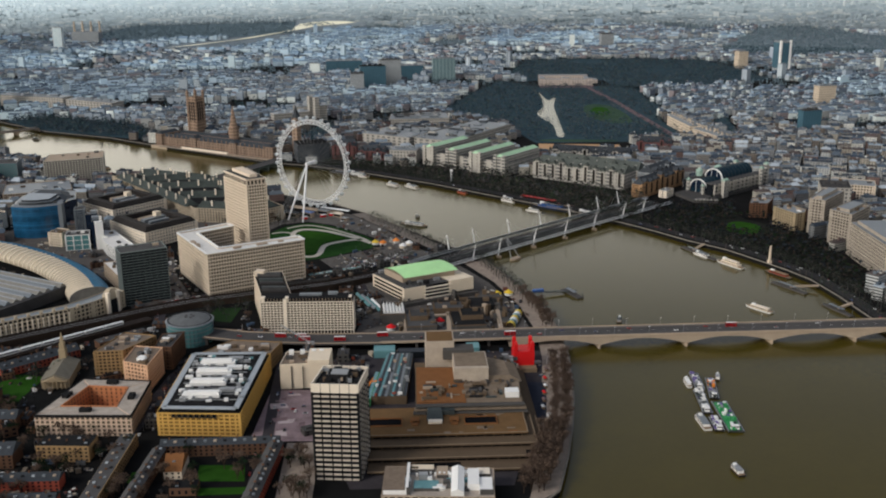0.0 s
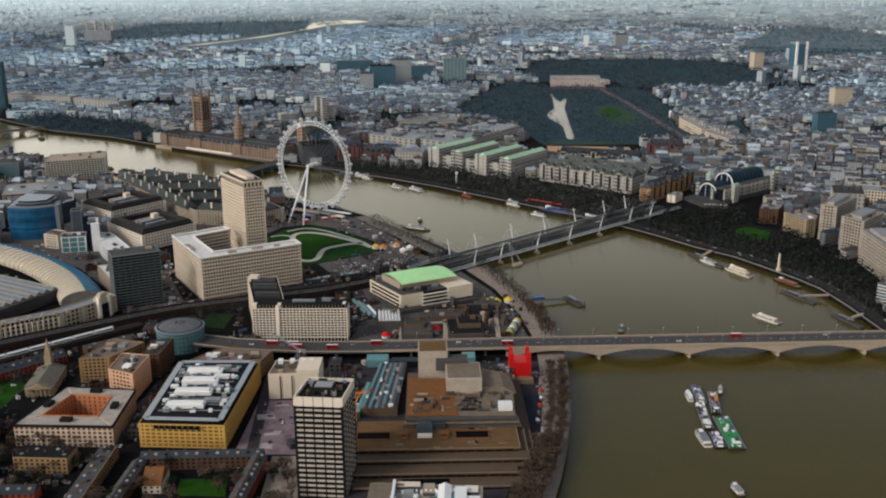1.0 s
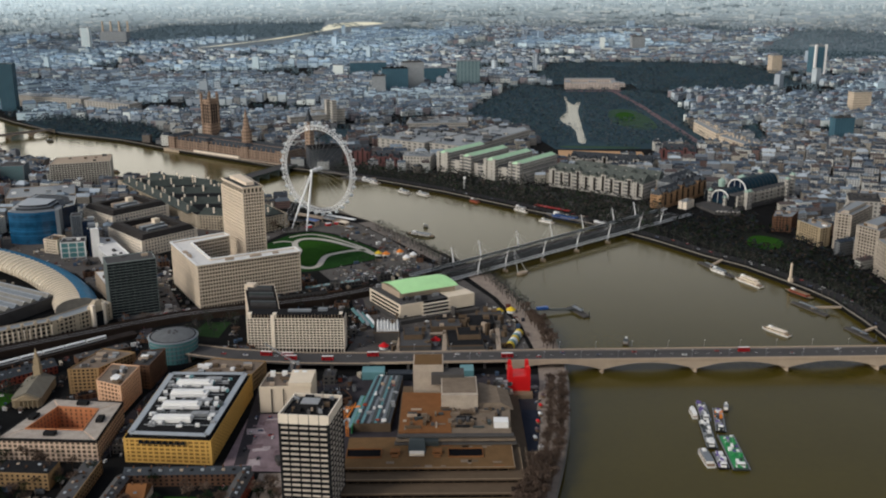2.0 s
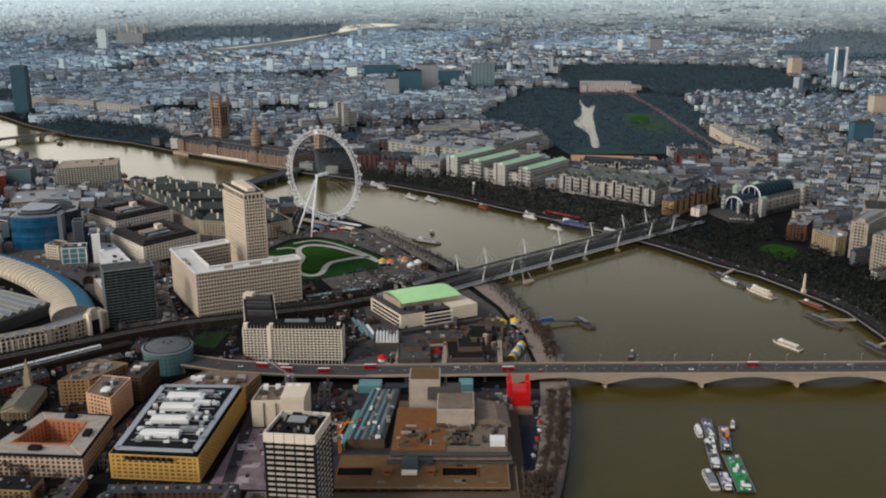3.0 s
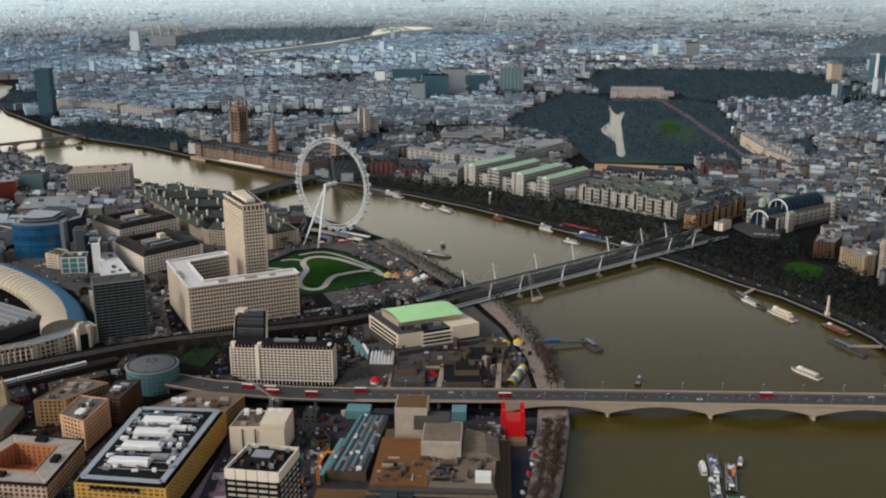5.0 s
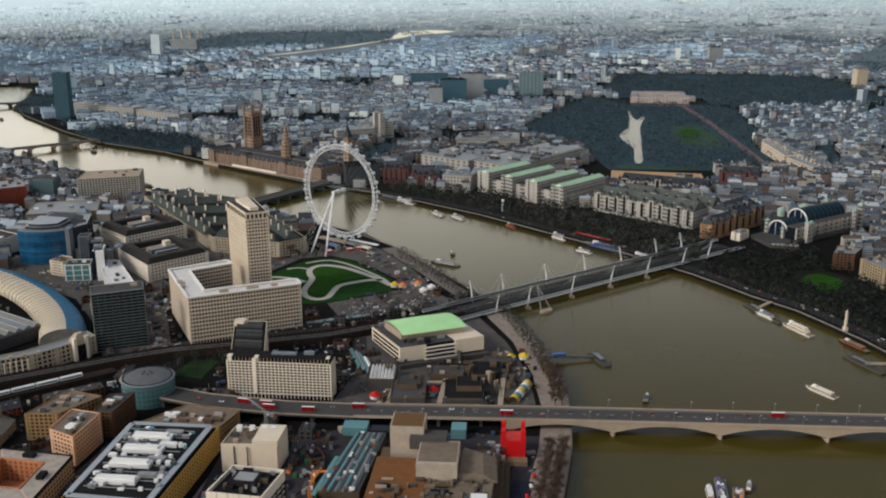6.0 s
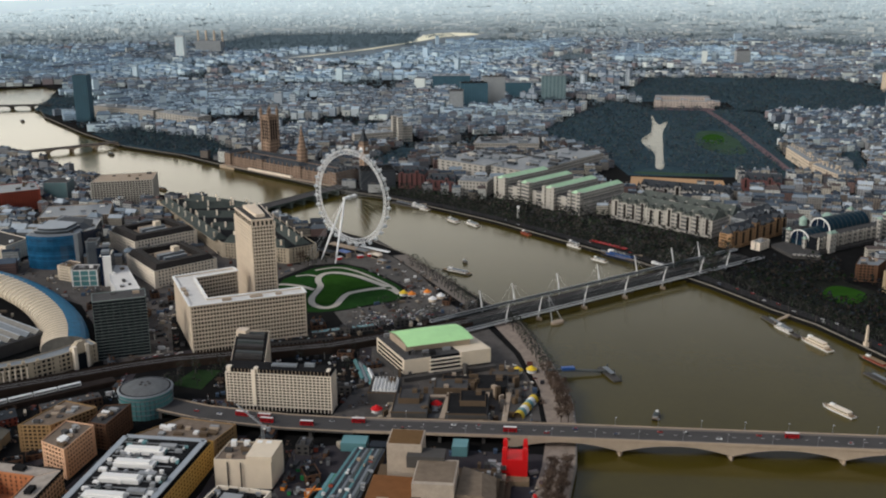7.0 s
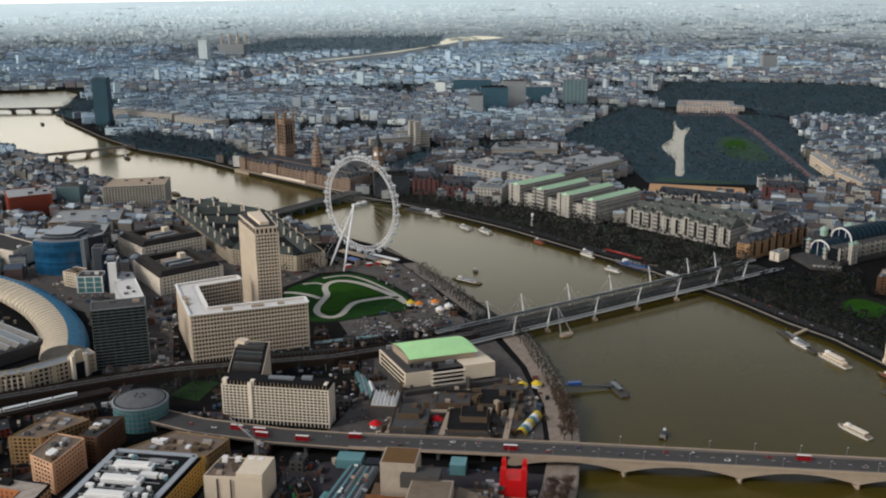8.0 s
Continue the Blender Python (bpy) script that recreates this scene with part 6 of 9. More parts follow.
ornate_range("red_turreted_offices", "low red brick range beside the bridge", (-112, 1868), (-64, 1858), 30, 20, far_red, 5)
ornate_range("red_club", "red brick and terracotta club with green domes", (410, 1905), (470, 1885), 36, 22, far_red, 5)
ornate_range("corner_hotel", "tan brick hotel wedge with a slate roof", (334, 1540), (424, 1634), 20, 25, far_tan, 8)
ornate_range("grey_hotel", "pale grey hotel range with mansard roofs", (370, 1616), (419, 1670), 30, 26, far_grey, 5)
ornate_range("long_terrace", "long cream stucco terrace along the park", (577, 2059), (568, 2204), 24, 26, far_cream, 9, roof=lead, rise=4)
ornate_range("cream_club", "cream stone club row at the end of the park", (604, 1950), (580, 2050), 26, 24, far_cream, 7, roof=lead, rise=4)
for name, label, poly, h, m, roofm in (
        ("white_government_office", "square white stone office by the embankment", [(-56, 1830), (-8, 1820), (0, 1856), (-50, 1868)], 30, far_stone, lead),
        ("dark_parliament_office", "dark bronze-roofed office with tall chimneys", [(-222, 1852), (-166, 1872), (-180, 1916), (-234, 1898)], 37, far_bronze, dark_felt),
        ("government_block", "massive pale stone government block with courtyards", [(-110, 2010), (-20, 1950), (50, 2050), (-40, 2110)], 30, far_stone, lead),
        ("government_block", "massive pale stone government block with courtyards", [(-10, 1955), (60, 1905), (190, 2090), (120, 2140)], 30, far_stone, lead),
        ("conference_centre", "white-terraced conference centre with flat roofs", [(-60, 2210), (70, 2215), (68, 2290), (-55, 2285)], 24, far_stone, lead),
        ("abbey_nave", "long pale abbey with a lead roof", [(-312, 2262), (-236, 2302), (-246, 2324), (-322, 2284)], 30, far_stone, zinc),
        ("domed_hall", "white stone hall with a broad dome", [(-270, 2310), (-200, 2330), (-210, 2380), (-280, 2360)], 38, far_stone, lead),
        ("navy_glass_tower", "dark navy glass office tower", [(-142, 2826), (-72, 2834), (-76, 2862), (-146, 2854)], 70, far_glass, dark_felt),
        ("grey_slab_tower", "tall grey concrete slab tower", [(-90, 2886), (-30, 2890), (-34, 2915), (-94, 2910)], 80, far_grey, felt),
        ("finned_tower", "pale tower block with tall vertical fins", [(64, 3030), (130, 3034), (128, 3062), (62, 3058)], 68, far_teal, lead),
        ("blue_grey_office", "wide low blue-grey glass office", [(-262, 3225), (-150, 3235), (-155, 3290), (-266, 3280)], 44, far_glass, lead),
        ("blue_grey_office", "wide low blue-grey glass office", [(-60, 3056), (35, 3066), (30, 3110), (-66, 3100)], 45, far_glass, lead),
        ("pale_slab", "pale stone slab with a flat roof", [(-165, 2760), (-130, 2762), (-132, 2800), (-168, 2798)], 58, far_grey, felt),
        ("riverside_office", "long cream stone office range facing the river", [(-1045, 2630), (-860, 2555), (-846, 2590), (-1030, 2668)], 32, far_stone, lead),
        ("riverside_office", "long cream stone office range facing the river", [(-850, 2545), (-720, 2470), (-700, 2505), (-830, 2580)], 30, far_stone, lead),
        ("hotel_tower", "tall pale hotel tower with dark flanks", [(1120, 3092), (1152, 3100), (1142, 3134), (1110, 3126)], 100, far_grey, lead),
        ("hotel_tower", "mid-height cream hotel tower", [(1040, 3230), (1072, 3236), (1066, 3262), (1034, 3256)], 58, far_cream, lead),
        ("office_slab", "pale office slab among low roofs", [(975, 2440), (1020, 2448), (1015, 2470), (970, 2462)], 52, far_cream, lead),
        ("grey_slab_tower", "grey glass slab among low roofs", [(790, 2070), (832, 2078), (828, 2096), (786, 2088)], 52, far_glass, felt),
        ("pale_slab", "cream apartment tower beyond the park", [(740, 3935), (790, 3945), (786, 3970), (736, 3960)], 60, far_grey, felt),
        ("tower_by_gardens", "square pale office tower with stepped top", [(560, 1420), (600, 1410), (615, 1455), (575, 1466)], 46, far_stone, felt)):
    poly = ccw(poly)
    cx, cy = sum(p[0] for p in poly) / 4, sum(p[1] for p in poly) / 4
    ob = thing(name, label, "building", cx, cy, GROUND)
    taken.append(inset(poly, -6))
    part("wall", Build().prism(poly, GROUND, h), m, ob)
    part("cornice", Build().prism(inset(poly, -0.7), h - 1.2, h), m, ob)
    part("roof", Build().prism(inset(poly, 1.2), h, h + 0.8), roofm, ob)
    e = Vector(poly[1]) - Vector(poly[0])
    for k in range(4):
        t = Vector((cx, cy)) + e * (k - 1.5) * 0.2
        part("roof_house", Build().box(t.x, t.y, e.length * 0.13, 7, h + 0.8, h + 3.2 + k % 2 * 1.5, math.atan2(e.y, e.x)), roofm, ob)
    if name in ("government_block", "conference_centre"):
        hr = random.Random(int(cx))
        for k in range(22):
            t = Vector(poly[0]) + e * hr.uniform(0.06, 0.94) + (Vector(poly[3]) - Vector(poly[0])) * hr.uniform(0.06, 0.94)
            part("roof_range", Build().box(t.x, t.y, hr.uniform(5, 24), hr.uniform(3, 8), h + 0.8, h + hr.uniform(2, 6), math.atan2(e.y, e.x)), hr.choice([roofm, far_stone, slate, felt]), ob)
    if name == "domed_hall":
        part("dome", Build().prism(ring(cx, cy, 18, 20), h, h + 9, ring(cx, cy, 12, 20)).prism(ring(cx, cy, 12, 20), h + 9, h + 15, ring(cx, cy, 2, 20)), lead, ob)
    if name == "abbey_nave":
        part("west_tower", Build().box(-236, 2312, 11, 11, GROUND, 62, 0.5), far_stone, ob)
        part("west_tower", Build().box(-222, 2296, 11, 11, GROUND, 62, 0.5), far_stone, ob)
    if name == "hotel_tower" and h == 100:
        for s in (0.0, 1.0):
            q = Vector(poly[0]).lerp(Vector(poly[1]), s)
            part("white_edge", Build().box(q.x, q.y, 6, 6, GROUND, h + 3, 0.25), white_paint, ob)
        part("dark_flank", Build().prism(inset(poly, -0.3), 20, h - 4), far_glass, ob)

for label, poly, h, wall, n in (
        ("tall cream stone block over the embankment gardens", [(508, 1334), (524, 1320), (572, 1372), (552, 1392)], 51, shaded_stone, 12),
        ("tall cream stone block with a stepped top over the gardens", [(516, 1286), (532, 1256), (576, 1300), (560, 1326)], 48, shaded_stone, 11),
        ("broad pale stone riverside hotel over the gardens", [(518, 1232), (514, 1120), (570, 1112), (580, 1226)], 46, shaded_stone, 10),
        ("brown brick office with a pale flat roof by the gardens", [(478, 1380), (493, 1338), (508, 1344), (516, 1360), (500, 1392)], 29, church_stone, 7),
        ("brown brick offices beside the station", [(457, 1416), (482, 1412), (500, 1440), (472, 1450)], 25, brown_brick, 6),
        ("small cream stone house beside the station bridge", [(370, 1537), (386, 1556), (376, 1564), (360, 1546)], 15, pale_stone, 3),
        ("red brick offices behind the gardens", [(528, 1378), (546, 1372), (560, 1392), (548, 1400)], 24, red_brick, 6),
        ("long pale stone range behind the hotel", [(610, 1505), (668, 1478), (684, 1516), (628, 1544)], 31, stone, 6)):
    ob = block("embankment_building", label, poly, h, wall, n, bay=4.4, pier=0.42, sill=0.40, roof=lead, plant=6, group="embankment buildings")
    if h > 40:
        core = inset(ccw(poly), 7)
        part("setback_storey", Build().prism(core, h + 0.1, h + 4), wall, ob)
        part("setback_roof", Build().prism(inset(core, 0.8), h + 4, h + 4.4), lead, ob)

block("river_tower", "tall teal glass tower with curved flanks by the river", [(-1052, 2548), (-1018, 2552), (-1020, 2580), (-1054, 2576)], 116, far_glass, 32, bay=3, glass=far_glass, pier=0.12, sill=0.2, plant=1)

pale_cyan = material("pale_cyan_glass", (0.45, 0.62, 0.66), rough=0.4, var=0.1, bump=0.0)
# the power station with four chimneys, and the glass tower by it
px, py, pz, ps = far(-1345, 4420)
ob = thing("power_station", "brick power station with pale chimneys at a distance", "power station", px, py, pz)
part("boiler_house", Build().box(px, py, 110 * ps, 60 * ps, pz - 5, pz + 50 * ps), far_grey, ob)
for sx in (-50, -15, 20, 55):
    part("chimney", Build().tube((px + sx * ps, py, pz + 45 * ps), (px + sx * ps, py, pz + 92 * ps), 4.6 * ps, 3.8 * ps, 12), far_cream, ob)
ob = block("glass_tower", "pale blue glass tower far upriver", rect(-1352, 4085, 34, 26), 95, white_steel, 24, bay=4, glass=pale_cyan, pier=0.2, sill=0.3, plant=0)

# ---- parks, avenues and lakes ----
near_soil = material("garden_ground", (0.022, 0.024, 0.020), rough=1.0, var=0.4, size=12, fine=2)
park_grass = material("park_grass", (0.046, 0.082, 0.054), rough=0.95, var=0.35, size=22, fine=3)
PARKS = {
    "royal_park": [(60, 2440), (110, 2320), (194, 2215), (232, 2012), (400, 2010), (526, 2010), (546, 2139), (545, 2310), (600, 2440), (592, 2575), (607, 2744), (643, 2848), (560, 2856), (350, 2856), (260, 3000), (164, 2761)],
    "green_park": [(284, 3107), (330, 2990), (560, 2990), (560, 2872), (620, 2760), (730, 2790), (850, 2830), (1046, 2960), (1040, 3300), (1000, 3500), (800, 3560), (594, 3588), (403, 3554)],
    "far_park": [(1168, 3825), (1242, 3692), (1389, 3638), (1600, 3560), (2100, 4100), (1886, 4970), (1659, 4812)],
    "river_gardens": [(-806, 2236), (-650, 2160), (-530, 2095), (-520, 2140), (-627, 2300), (-845, 2420), (-940, 2385)],
    "embankment_gardens": [(205, 1500), (300, 1405), (340, 1560), (180, 1690), (10, 1800), (-60, 1815), (-150, 1864), (-185, 1846), (-70, 1772), (20, 1690), (110, 1595)],
    "terrace_gardens": [(366, 1320), (404, 1272), (430, 1226), (447, 1186), (460, 1144), (468, 1085), (504, 1095), (504, 1240), (488, 1330), (470, 1376), (446, 1414), (450, 1446), (456, 1486), (428, 1492), (396, 1462), (345, 1470), (316, 1412)],
    "square_gardens": [(-258, 2060), (-205, 2046), (-172, 2250), (-214, 2262)],
    "terrace_square": [(646, 2215), (677, 2280), (700, 2280), (678, 2142), (652, 2045), (640, 2075), (642, 2142)],
    "upriver_park": [(-1450, 4700), (-1200, 4420), (-700, 4700), (-540, 4900), (-600, 5600), (-1400, 5400)],
    "bank_gardens": [(-1330, 2980), (-1260, 2740), (-1165, 2640), (-1100, 2700), (-1180, 2990)],
}
for name, poly in PARKS.items():
    taken.append(poly)
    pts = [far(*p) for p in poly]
    b = Build()
    if name == "upriver_park":
        c = far(sum(p[0] for p in poly) / len(poly), sum(p[1] for p in poly) / len(poly))
        b.add([(p[0], p[1], p[2] + 1.5) for p in pts] + [(c[0], c[1], c[2] + 1.5)], [(i, (i + 1) % len(pts), len(pts)) for i in range(len(pts))])
    else:
        b = fill([[(p[0], p[1]) for p in pts]], GROUND + 0.08)
    structure(name, b, hazed_distant_wood if name == "upriver_park" else near_soil if "gardens" in name and name[0] in "et" else hazed_soil, "dark winter park ground under bare trees", "park")
structure("park_lawn", fill([rounded(ccw([(392, 2300), (440, 2220), (486, 2240), (490, 2400), (474, 2510), (424, 2520), (398, 2420)]), True)], GROUND + 0.14), park_grass, "wide dull green winter lawn beside the lake", "lawn")
for poly in ([(408, 2407), (442, 2482), (468, 2444), (448, 2336), (417, 2346)], [(240, 2028), (330, 2016), (400, 2014), (398, 2030), (330, 2040), (245, 2052)], [(404, 1350), (412, 1378), (428, 1397), (446, 1390), (460, 1367), (446, 1338), (429, 1326), (412, 1334)]):
    structure("lawn", fill([rounded(ccw(poly), True)], GROUND + 0.2), park_grass if poly[0][1] == 2028 else grass, "open green lawn in the park", "lawn")
lake_shore = [(336, 2740), (330, 2640), (322, 2560), (312, 2470), (282, 2392), (284, 2318), (300, 2236), (292, 2150), (284, 2070), (302, 2070), (312, 2200), (322, 2300), (330, 2390), (338, 2480), (352, 2560), (370, 2650), (356, 2640), (344, 2580), (336, 2640), (342, 2740)]
lake = lake_shore
for _ in range(3):
    lake = [q for a, b in zip(lake, lake[1:] + lake[:1]) for q in ((a[0] * 0.75 + b[0] * 0.25, a[1] * 0.75 + b[1] * 0.25), (a[0] * 0.25 + b[0] * 0.75, a[1] * 0.25 + b[1] * 0.75))]
structure("lake_water", fill([lake], GROUND + 0.25), lake_water, "pale still lake in the royal park", "lake")
structure("parade_ground", fill([[(228, 1922), (388, 1915), (392, 1982), (236, 2004)]], GROUND + 0.15), gravel, "wide tan gravel parade ground", "square")
structure("avenue", fill([band([(478, 2900), (491, 2760), (505, 2574), (518, 2232), (526, 1990)], 15)], GROUND + 0.22), pink_paving, "broad pinkish avenue through the park", "road")
structure("embankment_road", fill([band(EMBANKMENT, 15)], GROUND + 0.12), embankment_asphalt, "embankment road beside the river", "road")
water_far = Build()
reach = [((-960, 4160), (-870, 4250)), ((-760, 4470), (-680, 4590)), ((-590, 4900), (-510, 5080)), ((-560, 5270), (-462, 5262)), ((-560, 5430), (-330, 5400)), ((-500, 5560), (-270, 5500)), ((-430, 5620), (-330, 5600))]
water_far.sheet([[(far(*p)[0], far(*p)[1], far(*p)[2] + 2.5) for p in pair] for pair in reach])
structure("backdrop_water", water_far, glow_reach, "distant reach of the river, its sky reflection painted as glow", "river")

# ---- trees ----
def leaf_clumps(b, rng, x, y, z, rx, rz, n, size):
    """Many small ragged clumps in an uneven crown."""
    for _ in range(n):
        a, t = rng.uniform(0, math.tau), math.acos(rng.uniform(-0.7, 1))
        r = rng.uniform(0.45, 1.0) ** 0.5
        cx, cy, cz = x + rx * r * math.sin(t) * math.cos(a), y + rx * r * math.sin(t) * math.sin(a), z + rz * r * math.cos(t)
        s = size * rng.uniform(0.6, 1.3)
        v = [(cx + rng.uniform(-s, s), cy + rng.uniform(-s, s), cz + rng.uniform(-s, s) * 0.7) for _ in range(4)]
        b.add(v, [(0, 1, 2), (0, 3, 1), (1, 3, 2), (2, 3, 0)])


def make_tree(seed, h, leaves, name, label):
    rng = random.Random(seed)
    ob = thing(name, label, "tree")
    trunk = Build().tube((0, 0, -0.3), (0, 0, h * 0.38), 0.42, 0.28, 7)
    tips = []
    for k in range(9):
        a = k * 2.4 + rng.uniform(-0.3, 0.3)
        z0 = h * rng.uniform(0.26, 0.4)
        p = Vector((0, 0, z0))
        q = Vector((math.cos(a) * h * rng.uniform(0.16, 0.26), math.sin(a) * h * rng.uniform(0.16, 0.26), h * rng.uniform(0.55, 0.8)))
        trunk.tube(p, q, 0.2, 0.1, 5)
        for j in range(3):
            e = q + Vector((rng.uniform(-1, 1), rng.uniform(-1, 1), rng.uniform(0.2, 1))) * h * 0.16
            trunk.tube(q, e, 0.09, 0.03, 4)
            tips.append(e)
    part("trunk", trunk, bark, ob)
    crown = Build()
    for e in tips:
        leaf_clumps(crown, rng, *e, h * 0.11, h * 0.10, 13, h * 0.042)
    part("crown", crown, leaves, ob)
    return ob


rng = random.Random(17)
protos = [make_tree(s, h, twigs, "bare_tree", "bare brown plane tree on the riverside walk") for s, h in ((1, 13), (2, 15), (3, 12))]
greens = [make_tree(9, 11, dark_leaf, "evergreen_tree", "dark leafy tree in the gardens")]
spots = []
for line, gap, off in (([(60, 680), (77, 728), (90, 774), (100, 826), (106, 872), (112, 923)], 5.5, 9), ([(113, 1000), (111, 1040), (100, 1098), (78, 1178), (58, 1236)], 8, 7), ([(20, 1275), (-30, 1368), (-80, 1450)], 10, 8)):
    for (x0, y0), (x1, y1) in zip(line, line[1:]):
        L = math.hypot(x1 - x0, y1 - y0)
        for k in range(int(L / gap)):
            t = k / int(L / gap)
            for o in (0, -off) if y0 > 950 else (0, -9.5) if y0 > 750 else (0, -5, -10, -15):
                spots.append((x0 + (x1 - x0) * t + o + rng.uniform(-1.2, 1.2), y0 + (y1 - y0) * t + rng.uniform(-2, 2)))
for cx, cy, n, r in ((-222, 1064, 10, 26), (-250, 1020, 5, 20), (-185, 1425, 6, 14), (-365, 905, 7, 14), (-250, 760, 5, 20), (-195, 690, 8, 30), (-150, 720, 6, 12), (-320, 690, 16, 30), (-290, 730, 12, 25), (-345, 770, 14, 22), (-385, 830, 12, 25), (-300, 768, 8, 20), (-180, 735, 6, 25), (-117, 690, 12, 11), (-118, 730, 9, 10), (-240, 690, 6, 10), (-120, 900, 8, 14), (-225, 1050, 8, 24), (-130, 1120, 8, 40), (-60, 1240, 12, 40), (-335, 690, 14, 20), (-300, 762, 12, 18), (-375, 762, 12, 20), (-250, 1330, 10, 30), (-270, 1420, 10, 25), (-300, 1500, 8, 20)):
    for k in range(n):
        spots.append((cx + rng.uniform(-r, r), cy + rng.uniform(-r, r)))
# planes along the embankment, on both sides of its road
for a, b in zip(EMBANKMENT, EMBANKMENT[1:]):
    a, b = Vector(a), Vector(b)
    d = (b - a).normalized()
    for k in range(int((b - a).length / 11)):
        p = a.lerp(b, (k + rng.uniform(0.2, 0.8)) / int((b - a).length / 11))
        for o in (-9.5, 10):
            spots.append((p.x + d.y * o, p.y - d.x * o))
spots.sort(key=lambda q: math.hypot(q[0] - 20, q[1] - 640))
extra = spots[300:]
for k, (x, y) in enumerate(spots[:300]):
    src = greens[0] if k % 3 == 1 and x < -100 and y < 1000 else protos[k % 3]
    s = rng.uniform(0.75, 1.15)
    copy_thing(src, pose(x, y, GROUND, 0, 0, rng.uniform(0, 360)) @ Matrix.Diagonal((s, s, s, 1)))
for k, src in enumerate(protos + greens):
    src.matrix_basis = pose(-228 + 6 * k, 1440 - 5 * k, GROUND)

woods, hazed_woods, distant_woods, planes = Build(), Build(), Build(), Build()
for x, y in extra:
    planes.tube((x, y, GROUND), (x, y, GROUND + 7), 0.4, 0.25, 5)
    leaf_clumps(planes, rng, x, y, GROUND + 9, 4.4, 5.5, 44, 1.0)
for name, poly in PARKS.items():
    xs, ys = [p[0] for p in poly], [p[1] for p in poly]
    step = 12 if name in ("embankment_gardens", "terrace_gardens", "river_gardens") else 18 if "far" not in name and "upriver" not in name else 30
    y = min(ys)
    while y < max(ys):
        x = min(xs)
        while x < max(xs):
            px, py = x + rng.uniform(-0.45, 0.45) * step, y + rng.uniform(-0.45, 0.45) * step
            x += step
            if not inside(px, py, poly) or name == "embankment_gardens" and noise.noise((px / 34, py / 34, 6)) > 0.22 or inside(px, py, inset(ccw(lake), -3)):
                continue
            if name == "royal_park" and ((402 < px < 470 and 2368 < py < 2508) or (392 < px < 488 and 2240 < py < 2510 and noise.noise((px / 60, py / 80, 1.7)) > 0.05) or abs(px - (480 + (2900 - py) * 0.056)) < 10 or (240 < px < 330 and py < 2070)):
                continue
            if name == "terrace_gardens" and math.hypot(px - 432, py - 1363) < 33:
                continue
            if name == "green_park" and noise.noise((px / 170, py / 170, 2)) > 0.45:
                continue
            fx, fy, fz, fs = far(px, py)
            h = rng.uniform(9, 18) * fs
            leaf_clumps(planes if name == "embankment_gardens" else woods if step < 16 and name != "river_gardens" else hazed_woods if step < 25 else distant_woods, rng, fx, fy, fz + h * 0.55, step * 0.5 * fs, h * 0.5, 20 if step < 16 else 15 if step < 25 else 11, (2.3 if step < 25 else 4.0) * fs)
        y += step

# ---- the city: blocks of houses along streets ----
boxes_of = [(min(p[0] for p in t), max(p[0] for p in t), min(p[1] for p in t), max(p[1] for p in t), t) for t in taken]
boxes_of.append((min(p[0] for p in RIVER), max(p[0] for p in RIVER), min(p[1] for p in RIVER), max(p[1] for p in RIVER), inset(ccw(RIVER), -14)))
ROADS = [band(EMBANKMENT, 36),
         [(228, 1922), (388, 1915), (392, 1982), (236, 2004)], ccw([(p[0], p[1]) for p in ((-1000, 4010), (-800, 4050), (-620, 4350), (-430, 4800), (-330, 5100), (-200, 5250), (-250, 5500), (-450, 5900), (-560, 5850), (-680, 5500), (-640, 5000), (-800, 4550), (-1000, 4200))])]
for t in ROADS:
    boxes_of.append((min(p[0] for p in t), max(p[0] for p in t), min(p[1] for p in t), max(p[1] for p in t), t))


def free(x, y):
    return not any(a < x < b and c < y < d and inside(x, y, t) for a, b, c, d, t in boxes_of)


near_houses = []
walls, roofs = defaultdict(Build), defaultdict(Build)
rng = random.Random(99)


def house(w, r, x, y, lx, ly, z, h, a, s, tall):
    """One building of the joined city."""
    w.box(x, y, lx, ly, z - 1, z + h, a)
    kind = rng.random()
    if kind < 0.5 and not tall:
        if lx >= ly:
            r.gable(x, y, lx + 0.6 * s, ly + 0.6 * s, z + h, ly * rng.uniform(0.25, 0.4), a, rng.choice([0, 0, ly * 0.3]))
        else:
            r.gable(x, y, ly + 0.6 * s, lx + 0.6 * s, z + h, lx * rng.uniform(0.25, 0.4), a + math.pi / 2, rng.choice([0, 0, lx * 0.3]))
        w.box(x + rng.uniform(-0.3, 0.3) * lx, y + rng.uniform(-0.2, 0.2) * ly, 2.4 * s, 1.2 * s, z + h, z + h + 6 * s, a)
    else:
        r.box(x, y, lx + 0.3 * s, ly + 0.3 * s, z + h, z + h + 0.7 * s, a)
        for _ in range(rng.randint(1, 3)):
            (w if rng.random() < 0.4 else r).box(x + rng.uniform(-0.3, 0.3) * lx, y + rng.uniform(-0.3, 0.3) * ly, lx * rng.uniform(0.15, 0.4), ly * rng.uniform(0.15, 0.4), z + h, z + h + rng.uniform(1.5, 4.5) * s, a)


